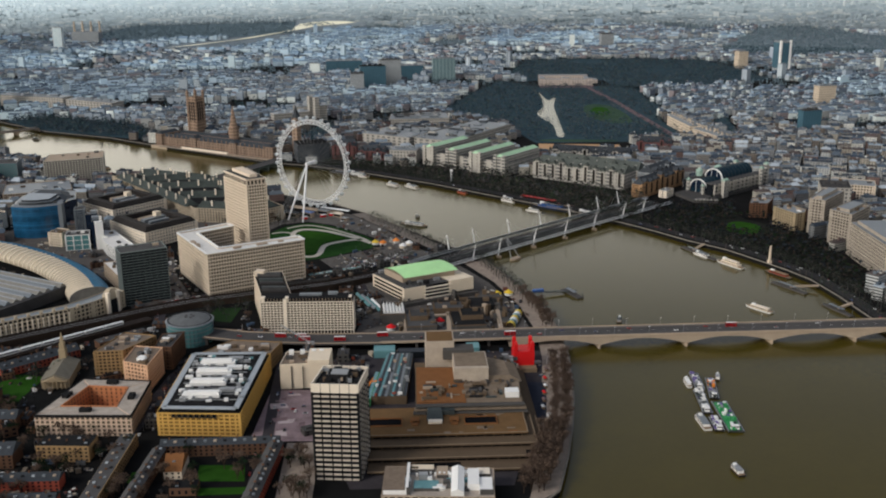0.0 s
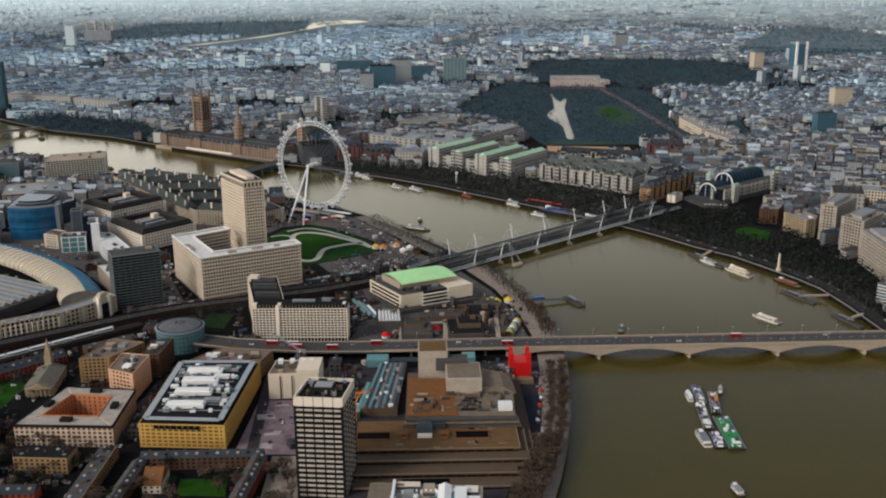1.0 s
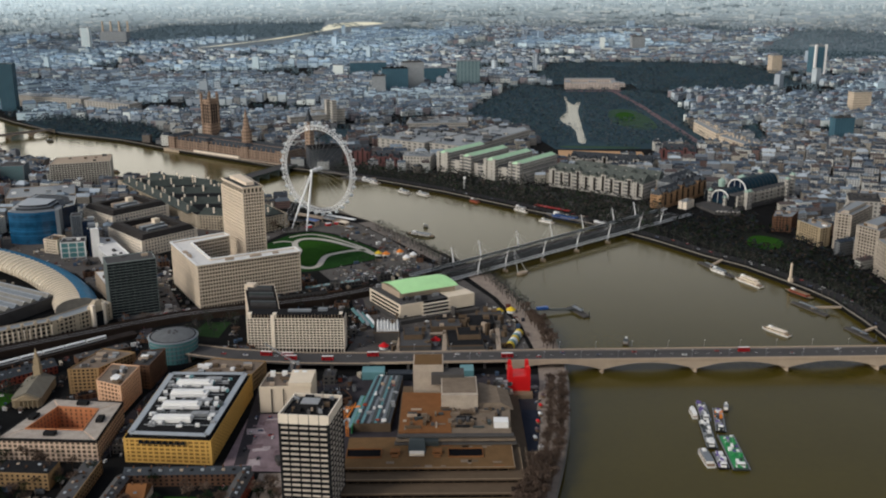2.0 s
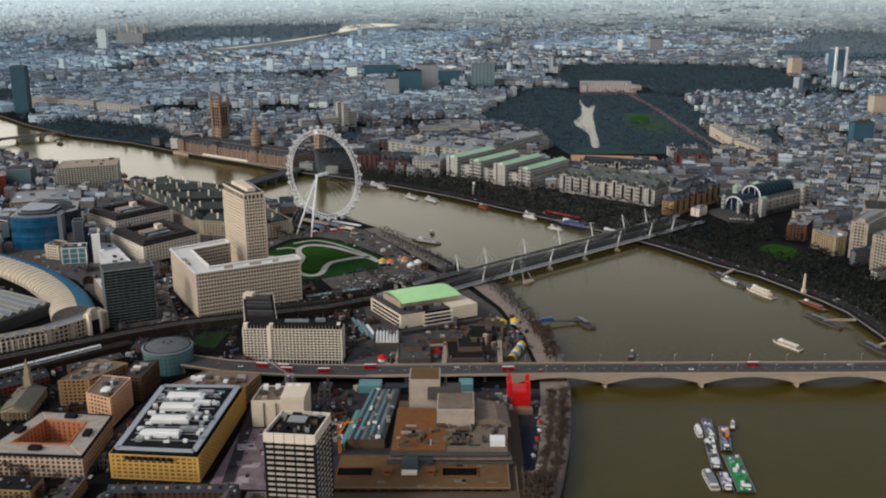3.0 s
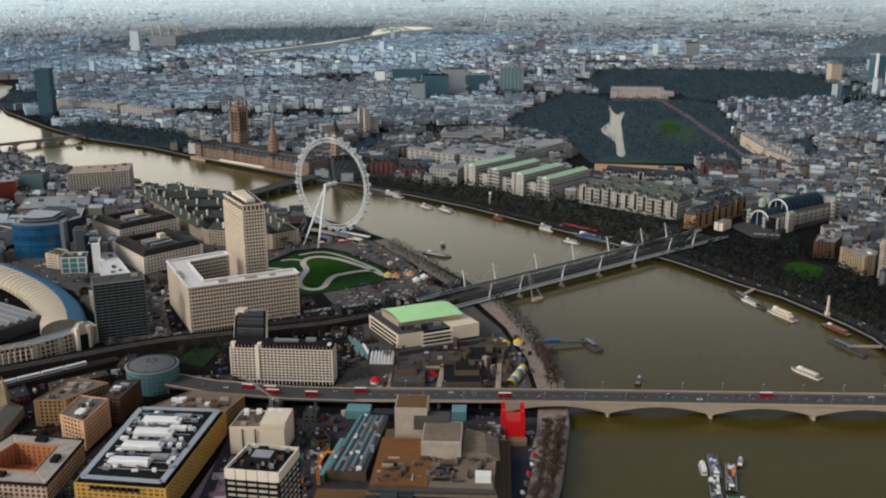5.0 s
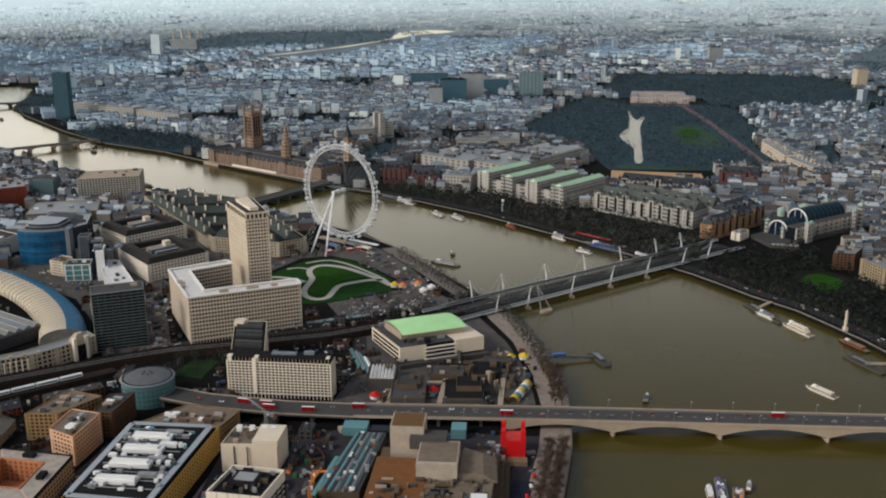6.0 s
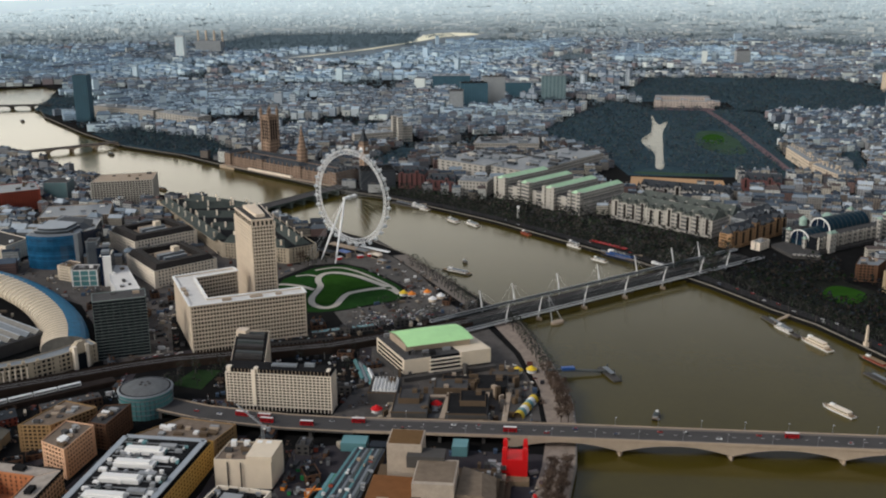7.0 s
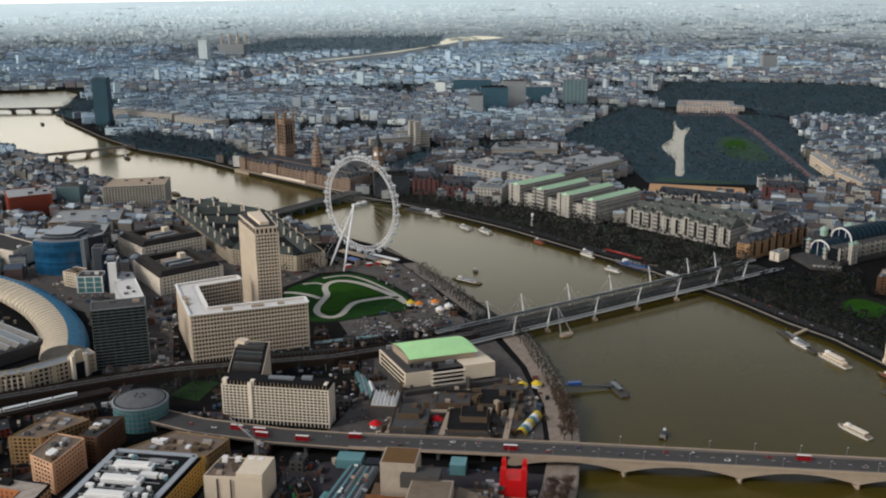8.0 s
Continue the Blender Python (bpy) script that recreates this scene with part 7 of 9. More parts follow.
BX, BY = 84.0, 60.0
for gi in range(-46, 57):
    for gj in range(5, 192):
        # streets bend from district to district
        bx, by = gi * BX + (gj % 2) * 30, gj * BY
        R = math.hypot(bx - MID[0], by - MID[1])
        if R > 9800 or R < 380:
            continue
        lean = (bx - MID[0]) / max(by - MID[1], 1.0)
        if not -0.86 < lean < 0.66:
            continue
        turn = noise.noise((bx / 900, by / 900, 0.5)) * 1.5
        ca, sa = math.cos(turn), math.sin(turn)
        mood = noise.noise((bx / 420, by / 420, 3.1))
        base = 13 + 5 * mood + (2 if R < 2700 else 0)
        coarse = R > 5600
        cols = rng.randint(1, 2) if coarse else rng.randint(2, 4) if R > 2500 else rng.randint(3, 5)
        rows_ = 2 if R > 3200 else 3
        if R > 2100 and noise.noise((bx / 300, by / 190, 8.0)) > 0.23:
            for _ in range(9):   # squares and gardens
                fx, fy, fz, s = far(bx + rng.uniform(-45, 45), by + rng.uniform(-32, 32))
                if free(fx, fy):
                    leaf_clumps(hazed_woods if R < 2600 else distant_woods, rng, fx, fy, fz + 6 * s, 9 * s, 6 * s, 9, 3.2 * s)
            continue
        for i in range(cols):
            for j in range(rows_):
                lx = (BX - 13) / cols * rng.uniform(0.82, 1.0)
                ly = (BY - 12) / rows_ * (rng.uniform(0.55, 0.98) if j != 1 else rng.uniform(0.4, 0.8))
                ox, oy = ((i + 0.5) / cols - 0.5) * (BX - 13), ((j + 0.5) / rows_ - 0.5) * (BY - 12)
                x, y = bx + ox * ca - oy * sa, by + ox * sa + oy * ca
                if j == 1 and rng.random() < 0.35:
                    continue
                if not free(x, y) or not free(x + lx * 0.45 * ca, y + lx * 0.45 * sa) or not free(x - lx * 0.45 * ca, y - lx * 0.45 * sa):
                    continue
                tall = R > 2600 and rng.random() < 0.006
                h = base * rng.uniform(0.7, 1.3) * (0.7 if j == 1 else 1) + (rng.uniform(12, 38) if tall else 0)
                if (x < 130 and y < 1340 and not (x < -345 and y < 960)) or (-345 < x < 60 and y < 1700 - x) and y < 1560:
                    continue
                if 290 < x < 440 and 1200 < y < 1400 or 290 < x < 420 and 1400 < y < 1545:
                    continue
                if (300 < x < 495 - max(0.0, y - 1385) * 0.5 and 1250 < y < 1530) or (360 < x < 440 and 1500 < y < 1600):
                    leaf_clumps(woods, rng, x, y, GROUND + 7, 8, 6, 24, 2.3)
                    continue
                if 180 < x < 415 and 1895 < y < 2030:
                    continue
                if x > -440 and y < 985 and x < 0:
                    leaf_clumps(woods, rng, x, y, GROUND + 6, 6, 5, 22, 1.6)
                    continue
                if R < 1420:
                    near_houses.append((x, y, lx, ly, h, turn, rng.random()))
                    continue
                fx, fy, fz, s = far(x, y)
                # the farthest houses join the glowing backdrop, so its painted haze covers them
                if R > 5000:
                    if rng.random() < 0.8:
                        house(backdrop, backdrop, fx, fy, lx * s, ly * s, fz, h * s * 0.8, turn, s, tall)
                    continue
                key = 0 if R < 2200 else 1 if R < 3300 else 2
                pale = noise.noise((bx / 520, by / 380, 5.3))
                # more stucco on the left and brick on the right stand for uneven haze
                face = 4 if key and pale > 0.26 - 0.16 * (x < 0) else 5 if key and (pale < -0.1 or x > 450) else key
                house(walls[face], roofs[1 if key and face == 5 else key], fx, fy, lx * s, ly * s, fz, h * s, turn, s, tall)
for key, label in ((0, "mid-distance London city blocks of stone and brick"), (1, "dense far city blocks of stone and brick"), (2, "low city stretching to the horizon, paled by painted haze")):
    structure("city_blocks", walls[key], (city_wall, mid_wall, hazed_wall)[key], label.replace("London ", ""), "buildings", kind="stuff")
    structure("city_roofs", roofs[key], (city_roof, mid_roof, hazed_roof)[key], "grey, brown and pale roofs of the " + ("nearer" if key == 0 else "far" if key == 1 else "farthest") + " city", "roofs", kind="stuff")

structure("city_blocks", walls[4], stucco_wall, "pale stucco terraces in far districts, paled further by painted haze", "buildings", kind="stuff")
structure("city_blocks", walls[5], brick_wall, "brown and grey brick blocks of far districts, haze painted in", "buildings", kind="stuff")
structure("woodland", distant_woods, hazed_distant_wood, "woods of the farthest parks, haze painted into their pale blue-grey", "trees", kind="stuff")
structure("woodland", hazed_woods, hazed_wood, "winter woods of the far parks, haze painted into their blue-grey", "trees", kind="stuff")
structure("woodland", planes, plane_crowns, "bare grey-brown planes of the upper embankment gardens", "trees", kind="stuff")
structure("woodland", woods, wood_stuff, "dark bare winter trees filling parks and squares", "trees", kind="stuff")
structure("backdrop", backdrop, haze_glow_country, "far country bent up to fit the view, haze painted as glow", "distance")


# ---- nearer houses, each a thing of its own ----
def house_proto(name, label, wall, roof, w, d, h, storeys, pitched):
    ob = thing(name, label, "building", group="city houses")
    part("wall", Build().box(0, 0, w, d, -0.5, h), wall, ob)
    step = h / storeys
    for k in range(storeys):
        rowb = Build()
        n = int(w / 3.2)
        for i in range(n):
            for s in (-1, 1):
                rowb.box(-w / 2 + w * (i + 0.5) / n, s * d / 2, w / n * 0.45, 0.16, k * step + step * 0.3, k * step + step * 0.78)
        n = int(d / 3.4)
        for i in range(n):
            for s in (-1, 1):
                rowb.box(s * w / 2, -d / 2 + d * (i + 0.5) / n, 0.16, d / n * 0.45, k * step + step * 0.3, k * step + step * 0.78)
        part("window_row", rowb, dark_glass, ob, kind="stuff")
    if pitched:
        part("roof", Build().gable(0, 0, w + 0.8, d + 0.8, h, d * 0.3, 0, 2.0), roof, ob)
        for x in (-w * 0.3, w * 0.3):
            part("chimney", Build().box(x, 1.5, 2.2, 1.2, h, h + d * 0.3 + 2.2), wall, ob)
        for x in (-w * 0.15, w * 0.15):
            part("dormer", Build().box(x, -d * 0.3, 1.8, 2.4, h, h + 2.4), wall, ob)
    else:
        part("roof", Build().box(0, 0, w - 0.8, d - 0.8, h, h + 0.2), roof, ob)
        kerb = Build()
        for x, y, lw, ld in ((0, d / 2 - 0.2, w, 0.4), (0, -d / 2 + 0.2, w, 0.4), (w / 2 - 0.2, 0, 0.4, d - 0.9), (-w / 2 + 0.2, 0, 0.4, d - 0.9)):
            kerb.box(x, y, lw, ld, h, h + 1.0)
        part("parapet", kerb, wall, ob)
        part("roof_house", Build().box(-w * 0.2, 0, w * 0.25, d * 0.35, h + 0.2, h + 3), roof, ob)
        part("plant_unit", Build().box(w * 0.22, d * 0.12, w * 0.2, d * 0.2, h + 0.2, h + 2), grey_steel, ob)
    return ob


kinds = [house_proto("town_house", "stone-fronted town building with a slate roof", stone, slate, 20, 16, 18, 5, True),
         house_proto("town_house", "brown brick town building with a pitched slate roof", brown_brick, slate, 20, 16, 17, 5, True),
         house_proto("office_house", "pale concrete office with a flat grey roof", pale_concrete, felt, 20, 16, 20, 6, False),
         house_proto("office_house", "tan brick office with a flat dark roof", tan_brick, dark_felt, 20, 16, 18, 5, False),
         house_proto("office_house", "grey office with a pale flat roof", grey_concrete, lead, 20, 16, 20, 6, False),
         house_proto("town_house", "cream rendered building with a grey roof", cream, lead, 20, 16, 17, 5, True),
         house_proto("town_house", "red brick building with a slate roof", red_brick, slate, 20, 16, 16, 4, True)]
near_houses.sort(key=lambda q: q[1])
for k, (x, y, lx, ly, h, turn, c) in enumerate(near_houses[:55]):
    src = kinds[(1, 3, 6)[int(c * 2.99)] if y < 1000 else int(c * 6.99)]
    m = pose(x, y, GROUND, 0, 0, math.degrees(turn)) @ Matrix.Diagonal((lx / 20, ly / 16, h / 18, 1))
    copy_thing(src, m)
for (x, y, lx, ly, h, turn, c) in near_houses[55:]:
    house(walls[3], roofs[3], x, y, lx, ly, GROUND, h, turn, 1.0, False)
if walls[3].v:
    structure("city_blocks", walls[3], city_wall, "stone and brick city blocks near the river", "buildings", kind="stuff")
    structure("city_roofs", roofs[3], city_roof, "grey and brown roofs near the river", "roofs", kind="stuff")
low_kinds = [house_proto("low_building", "low brick building with a dark flat roof", brown_brick, dark_felt, 12, 9, 6, 2, False),
             house_proto("low_building", "low grey service building with a felt roof", grey_concrete, felt, 12, 9, 6, 2, False),
             house_proto("low_building", "low brick house with a slate roof", brown_brick, slate, 12, 9, 6, 2, True)]
lanes = [band(line, 16) for line in ([(-262, 640), (-258, 780), (-246, 900), (-226, 955)], [(-150, 640), (-146, 760), (-150, 860), (-152, 950)], [(-215, 1010), (-150, 1012), (-70, 1060), (-86, 1150)], [(-290, 1030), (-300, 1100), (-262, 1120), (-130, 1190), (-20, 1262)])]
lanes += [[(-132, 640), (-98, 640), (-96, 770), (-132, 770)], [(-240, 655), (-118, 655), (-112, 870), (-160, 870), (-240, 765)], [(-112, 1195), (0, 1270), (-60, 1300), (-140, 1255)], [(-100, 930), (90, 930), (110, 1110), (60, 1230), (-100, 1010)]]
placed = []
for _ in range(900):
    x, y = rng.uniform(-440, 10), rng.uniform(660, 1300)
    if not free(x, y) or any(inside(x, y, t) for t in lanes) or any(math.hypot(x - px, y - py) < 17 for px, py in placed):
        continue
    if (-340 < x < -245 and y < 780) or math.hypot(x + 348, y - 900) < 40 or (-260 < x < -190 and 1025 < y < 1095):
        continue
    placed.append((x, y))
    if len(placed) > 58:
        break
for x, y in placed:
    copy_thing(rng.choice(low_kinds), pose(x, y, GROUND, 0, 0, rng.choice([25, 28, 118, 88, 2])) @ Matrix.Diagonal((rng.uniform(0.7, 1.5), rng.uniform(0.7, 1.3), rng.uniform(0.6, 1.3), 1)))
for src in kinds + low_kinds:
    for o in (*src.children, src):
        bpy.data.objects.remove(o)

# ---- the south bank at close range ----
def terrace(name, label, a, b, depth, h, wall, roof, storeys=3, pitched=True, group="terraced rows"):
    """A row of houses: wall, rows of windows, party walls and a roof."""
    a, b = Vector(a), Vector(b)
    d = (b - a).normalized()
    nr = Vector((-d.y, d.x))
    L, ang = (b - a).length, math.atan2(d.y, d.x)
    c = (a + b) / 2 + nr * depth / 2
    ob = thing(name, label, "houses", c.x, c.y, GROUND, group)
    part("wall", Build().box(c.x, c.y, L, depth, GROUND, h, ang), wall, ob)
    n = max(2, int(L / 4))
    for k in range(storeys):
        z = GROUND + (h - GROUND) * (k + 0.3) / storeys
        rowb = Build()
        for i in range(n):
            for t in (0, depth):
                p = a + d * L * (i + 0.5) / n + nr * t
                rowb.box(p.x, p.y, 1.7, 0.2, z, z + (h - GROUND) / storeys * 0.5, ang)
        part("window_row", rowb, dark_glass, ob, kind="stuff")
    if pitched:
        part("roof", Build().gable(c.x, c.y, L + 0.6, depth + 0.8, h, depth * 0.32, ang), roof, ob)
    else:
        part("roof", Build().box(c.x, c.y, L - 0.6, depth - 0.6, h, h + 0.3, ang), roof, ob)
        part("parapet", Build().box(*(a + nr * 0.2 + d * L / 2), L, 0.4, h, h + 0.9, ang), wall, ob)
    for i in range(int(L / 7)):
        p = a + d * L * (i + 0.5) / int(L / 7) + nr * depth * (0.28 if pitched else 0.3 + 0.4 * (i % 2))
        part("rooflight", Build().box(p.x, p.y, 2.2, 1.8, h - 0.2, h + (depth * 0.16 + 0.9 if pitched else 1.0), ang), [lead, pale_concrete, dark_felt, zinc][i % 4], ob)
    m = max(2, int(L / 12))
    for i in range(m):
        p = a + d * L * (i + 0.5) / m + nr * depth * 0.5
        part("chimney" if pitched else "roof_hatch", Build().box(p.x, p.y, 0.9, 1.8, h, h + (depth * 0.32 + 0.9 if pitched else 1.6), ang), brown_brick, ob)
    return ob


terrace("terraced_housing", "brown brick terrace with a dark slate roof round a garden court", (-224, 746), (-134, 747), 11, 14, brown_brick, slate)
terrace("terraced_housing", "red brick terrace with a grey roof beside the tower", (-140, 664), (-131, 748), 11, 14, red_brick, felt, 3)
terrace("terraced_housing", "brown brick terrace with a grey roof along the street", (-226, 660), (-219, 744), 10, 13, brown_brick, felt)
terrace("street_block", "long brown block with a pale flat roof on the street", (-250, 668), (-246, 768), 13, 14, tan_brick, felt, 3, False)
terrace("terraced_housing", "dark brick terrace with a slate roof", (-330, 700), (-285, 700), 13, 13, red_brick, slate)
terrace("terraced_housing", "dark brick terrace with a slate roof", (-335, 675), (-280, 674), 11, 12, red_brick, slate)
terrace("brick_flats", "tan brick flats with flat dark roofs", (-316, 745), (-276, 742), 20, 17, tan_brick, dark_felt, 4, False)
terrace("brick_flats", "tan brick flats with flat dark roofs", (-365, 735), (-330, 735), 20, 16, brown_brick, slate, 4)
terrace("brick_flats", "brown brick flats with a slate roof", (-395, 800), (-350, 798), 16, 15, brown_brick, slate, 4)
terrace("brick_flats", "brown brick flats with a slate roof", (-420, 850), (-385, 848), 14, 14, brown_brick, slate, 4)
terrace("court_pavilion", "tan-roofed pavilion in the garden court", (-214, 712), (-201, 712), 26, 11, cream, rust_roof, 2)
terrace("dark_sheds", "dark flat sheds in the garden court", (-205, 688), (-186, 688), 14, 10, brown_brick, dark_felt, 1, False)
terrace("street_block", "grey office row behind the drum cinema", (-205, 948), (-160, 940), 12, 15, pale_concrete, felt, 3, False)
terrace("arcade_block", "grey workshops beside the viaduct", (-330, 965), (-290, 995), 14, 12, brown_brick, felt, 2, False)
terrace("arcade_block", "brick workshops beside the viaduct", (-400, 905), (-345, 952), 16, 12, red_brick, slate, 2)
terrace("long_shed", "low dark shed along the railway", (-200, 1128), (-120, 1158), 12, 11, grey_concrete, dark_felt, 1, False)
terrace("long_shed", "low grey service building by the car park", (-145, 1172), (-85, 1200), 9, 9, grey_concrete, teal_glass, 1, False)
for poly, m, label in (([(-192, 732), (-158, 730), (-155, 706), (-190, 708)], grass, "lawn in the garden court"), ([(-186, 698), (-148, 698), (-146, 688), (-186, 688)], grass, "lawn in the garden court"),
                       ([(-240, 724), (-230, 724), (-230, 708), (-240, 708)], grass, "small lawn by the street"), ([(-404, 856), (-370, 850), (-362, 905), (-396, 914)], grass, "bright lawn beside the church"),
                       ([(-246, 1044), (-216, 1036), (-212, 1080), (-238, 1080)], dark_grass, "dark green planting beside the viaduct")):
    structure("lawn", fill([poly], GROUND + 0.15), m, label, "lawn")
walk_paving = material("worn_walk_paving", (0.29, 0.235, 0.195), rough=0.9, var=0.35, size=6, fine=0.8)
plaza_paving = material("stained_plaza_paving", (0.105, 0.095, 0.088), rough=0.9, var=0.4, size=9, fine=0.9)
structure("plaza", fill([[(-88, 984), (92, 984), (84, 1066), (62, 1148), (28, 1226), (-20, 1200), (-92, 1150), (-76, 1060)]], GROUND + 0.05), plaza_paving, "stained grey plaza paving between the halls", "plaza")
structure("forecourt", fill([[(-330, 1085), (-262, 1092), (-310, 1210), (-330, 1300), (-420, 1400), (-470, 1480), (-560, 1470), (-600, 1360), (-500, 1290), (-430, 1250), (-360, 1150)]], GROUND + 0.05), plaza_paving, "stained grey forecourt between the offices", "forecourt")
wheel_paving = material("grey_plaza_paving", (0.115, 0.106, 0.098), rough=0.9, var=0.4, size=8, fine=0.9)
street_grey = material("worn_street", (0.050, 0.045, 0.049), rough=0.95, var=0.3, size=9, fine=1.2)
structure("hall_court", fill([[(-205, 1425), (-235, 1425), (-380, 1540), (-500, 1640), (-540, 1560), (-420, 1440), (-300, 1380), (-250, 1330)]], GROUND + 0.05), plaza_paving, "grey paved streets behind the riverside hall", "street")
structure("theatre_square", fill([[(-78, 690), (40, 690), (60, 770), (84, 860), (96, 940), (-60, 945), (-104, 930), (-100, 770)]], GROUND + 0.04), street_grey, "worn dark paving round the theatre", "square")
structure("wheel_plaza", fill([[(-10, 1282), (-60, 1388), (-110, 1472), (-140, 1500), (-228, 1440), (-215, 1420), (-170, 1437), (-136, 1418), (-104, 1384), (-72, 1344), (-66, 1302), (-30, 1270)]], GROUND + 0.05), wheel_paving, "grey paved plaza below the wheel", "plaza")
lot_paving = material("pinkish_lot_surface", (0.225, 0.165, 0.175), rough=0.9, var=0.5, size=9, fine=1.4)
structure("fairground", fill([[(-112, 1195), (6, 1268), (-30, 1300), (-64, 1303), (-84, 1286), (-140, 1252)]], GROUND + 0.06), wheel_paving, "grey car park and fairground surface by the garden", "car park")
worn_patch = material("worn_pale_patch", (0.40, 0.33, 0.33), rough=0.95, var=0.45, size=6, fine=0.9)
patch = random.Random(14)
for k in range(13):
    x, y, w, d, a = patch.uniform(-148, -116), patch.uniform(774, 856), patch.uniform(6, 18), patch.uniform(3, 9), patch.choice([-0.05, 0.1, 1.5])
    poly = [(px + patch.uniform(-1.5, 1.5), py + patch.uniform(-1.5, 1.5)) for px, py in rect(x, y, w, d, a)]
    structure("paving_patch", fill([poly], GROUND + 0.13 + 0.006 * k), [worn_patch, pink_paving, worn_patch, lot_paving][k % 4], "pale or dark worn patch on the car park", "paving")
structure("car_park", fill([[(-160, 768), (-108, 766), (-106, 862), (-154, 864)]], GROUND + 0.1), lot_paving, "pinkish worn car park surface", "car park")
structure("tower_lane", fill([[(-130, 645), (-104, 645), (-104, 764), (-130, 764)]], GROUND + 0.08), walk_paving, "pinkish paved lane beside the tower", "lane")
structure("riverside_walk", fill([[(46, 660), (71, 680), (85, 728), (96, 774), (106, 826), (112, 872), (118, 923), (119, 991), (117, 1040), (106, 1098), (96, 1136), (84, 1178), (65, 1236), (36, 1230), (68, 1150), (88, 1066), (96, 990), (92, 920), (82, 850), (70, 765), (56, 700)]], GROUND + 0.1), walk_paving, "pinkish paved riverside walk", "promenade")
structure("embankment_walk", fill([[(16, 1300), (-40, 1400), (-92, 1482), (-110, 1475), (-60, 1392), (0, 1290)]], GROUND + 0.1), paving, "paved walk beside the garden", "promenade")
for line, w in (([(-262, 640), (-258, 780), (-246, 900), (-226, 955)], 12), ([(-150, 640), (-146, 760), (-150, 860), (-152, 950)], 9), ([(-215, 1010), (-150, 1012), (-70, 1060), (-86, 1150)], 12), ([(-290, 1030), (-300, 1100), (-262, 1120), (-130, 1190), (-20, 1262)], 12), ([(-330, 860), (-240, 940)], 10)):
    structure("street", fill([band(line, w)], GROUND + 0.12), street_grey, "worn grey street", "road")
yard_paving = material("blue_grey_yard", (0.030, 0.034, 0.048), rough=0.85, var=0.3, size=8)
church_roof = material("grey_church_roof", (0.17, 0.155, 0.125), rough=0.8, var=0.25, size=5)
# the street church
ch = thing("church", "grey-roofed church with a pillared porch and thin steeple", "church", -348, 903, GROUND)
part("nave", Build().box(-347, 902, 24, 44, GROUND, 13, 0.08), church_stone, ch)
part("roof", Build().gable(-347, 902, 45, 25, 13, 5, math.pi / 2 + 0.08), church_roof, ch)
part("porch_roof", Build().gable(-345.5, 879.5, 6, 22, 12, 4.5, math.pi / 2 + 0.08), church_stone, ch)
for k in range(6):
    part("column", Build().tube((-354 + 3.6 * k, 877.5 + 0.3 * k, GROUND), (-354 + 3.6 * k, 877.5 + 0.3 * k, 12), 0.7), church_stone, ch)
part("steeple", Build().box(-350, 921, 6, 6, GROUND, 26).prism(rect(-350, 921, 4.5, 4.5), 26, 32).prism(rect(-350, 921, 3.5, 3.5), 32, 42, rect(-350, 921, 0.2, 0.2)), church_stone, ch)

# concrete concert rooms and gallery between bridge and hall
rng_q = random.Random(77)
qe = thing("concrete_arts_centre", "jumble of dark raw concrete halls, stairs and walkways", "arts centre", 5, 1030, GROUND)
for x, y, w, d, h, m in ((-20, 1003, 30, 40, 15, grey_concrete), (-22, 1012, 18, 22, 19, concrete), (28, 1008, 34, 44, 14, grey_concrete), (32, 1015, 22, 24, 18, concrete), (46, 1060, 28, 34, 12, grey_concrete),
                         (10, 1050, 30, 22, 13, concrete), (-48, 1038, 26, 36, 15, grey_concrete), (66, 1030, 14, 52, 9, concrete), (4, 990, 90, 12, 9.5, grey_concrete), (20, 1072, 40, 10, 10, concrete), (56, 1088, 26, 16, 10, grey_concrete)):
    part("concrete_hall", Build().box(x, y, w, d, GROUND, h, 0.05), m, qe)
    part("flat_roof", Build().box(x, y, w - 1.2, d - 1.2, h, h + 0.2, 0.05), [felt, dark_felt, grey_concrete][int(w) % 3], qe)
    part("roof_upstand", Build().box(x - w / 2 + 0.3, y, 0.6, d, h, h + 1.1, 0.05).box(x, y - d / 2 + 0.3, w, 0.6, h, h + 1.1, 0.05), concrete, qe)
    part("plant_block", Build().box(x + w * 0.2, y + d * 0.2, w * 0.22, d * 0.2, h + 0.2, h + 3.2, 0.05), concrete, qe)
for k in range(40):
    x, y = rng_q.uniform(-40, 70), rng_q.uniform(985, 1095)
    part("stair_or_duct", Build().box(x, y, rng_q.uniform(1.5, 6), rng_q.uniform(1.5, 5), GROUND, rng_q.uniform(6, 17), rng_q.choice([0.05, 0.8])), rng_q.choice([grey_concrete, concrete, dark_felt, pale_concrete, concrete]), qe)
for k in range(7):
    part("skylight_ridge", Build().gable(-57 + 3.2 * k, 1037, 27, 3.0, 15.2, 3.2, math.pi / 2 + 0.06), white_paint, qe)
for x0, y0, x1, y1 in ((-10, 1030, 40, 1036), (40, 982, 44, 1080), (-36, 985, -34, 1030), (8, 985, 10, 1050), (60, 985, 62, 1060)):
    part("walkway", Build().bar((x0, y0, 9.6), (x1, y1, 9.6), 4.5, 1.0), pale_concrete, qe)
for k in range(4):
    part("glass_roof", Build().gable(-80 + 5.5 * k, 1085 - 7 * k, 46, 5.0, 9, 2, math.pi / 2 + 0.35), [teal_glass, lead, teal_glass, white_paint][k], qe)

rng = random.Random(31)


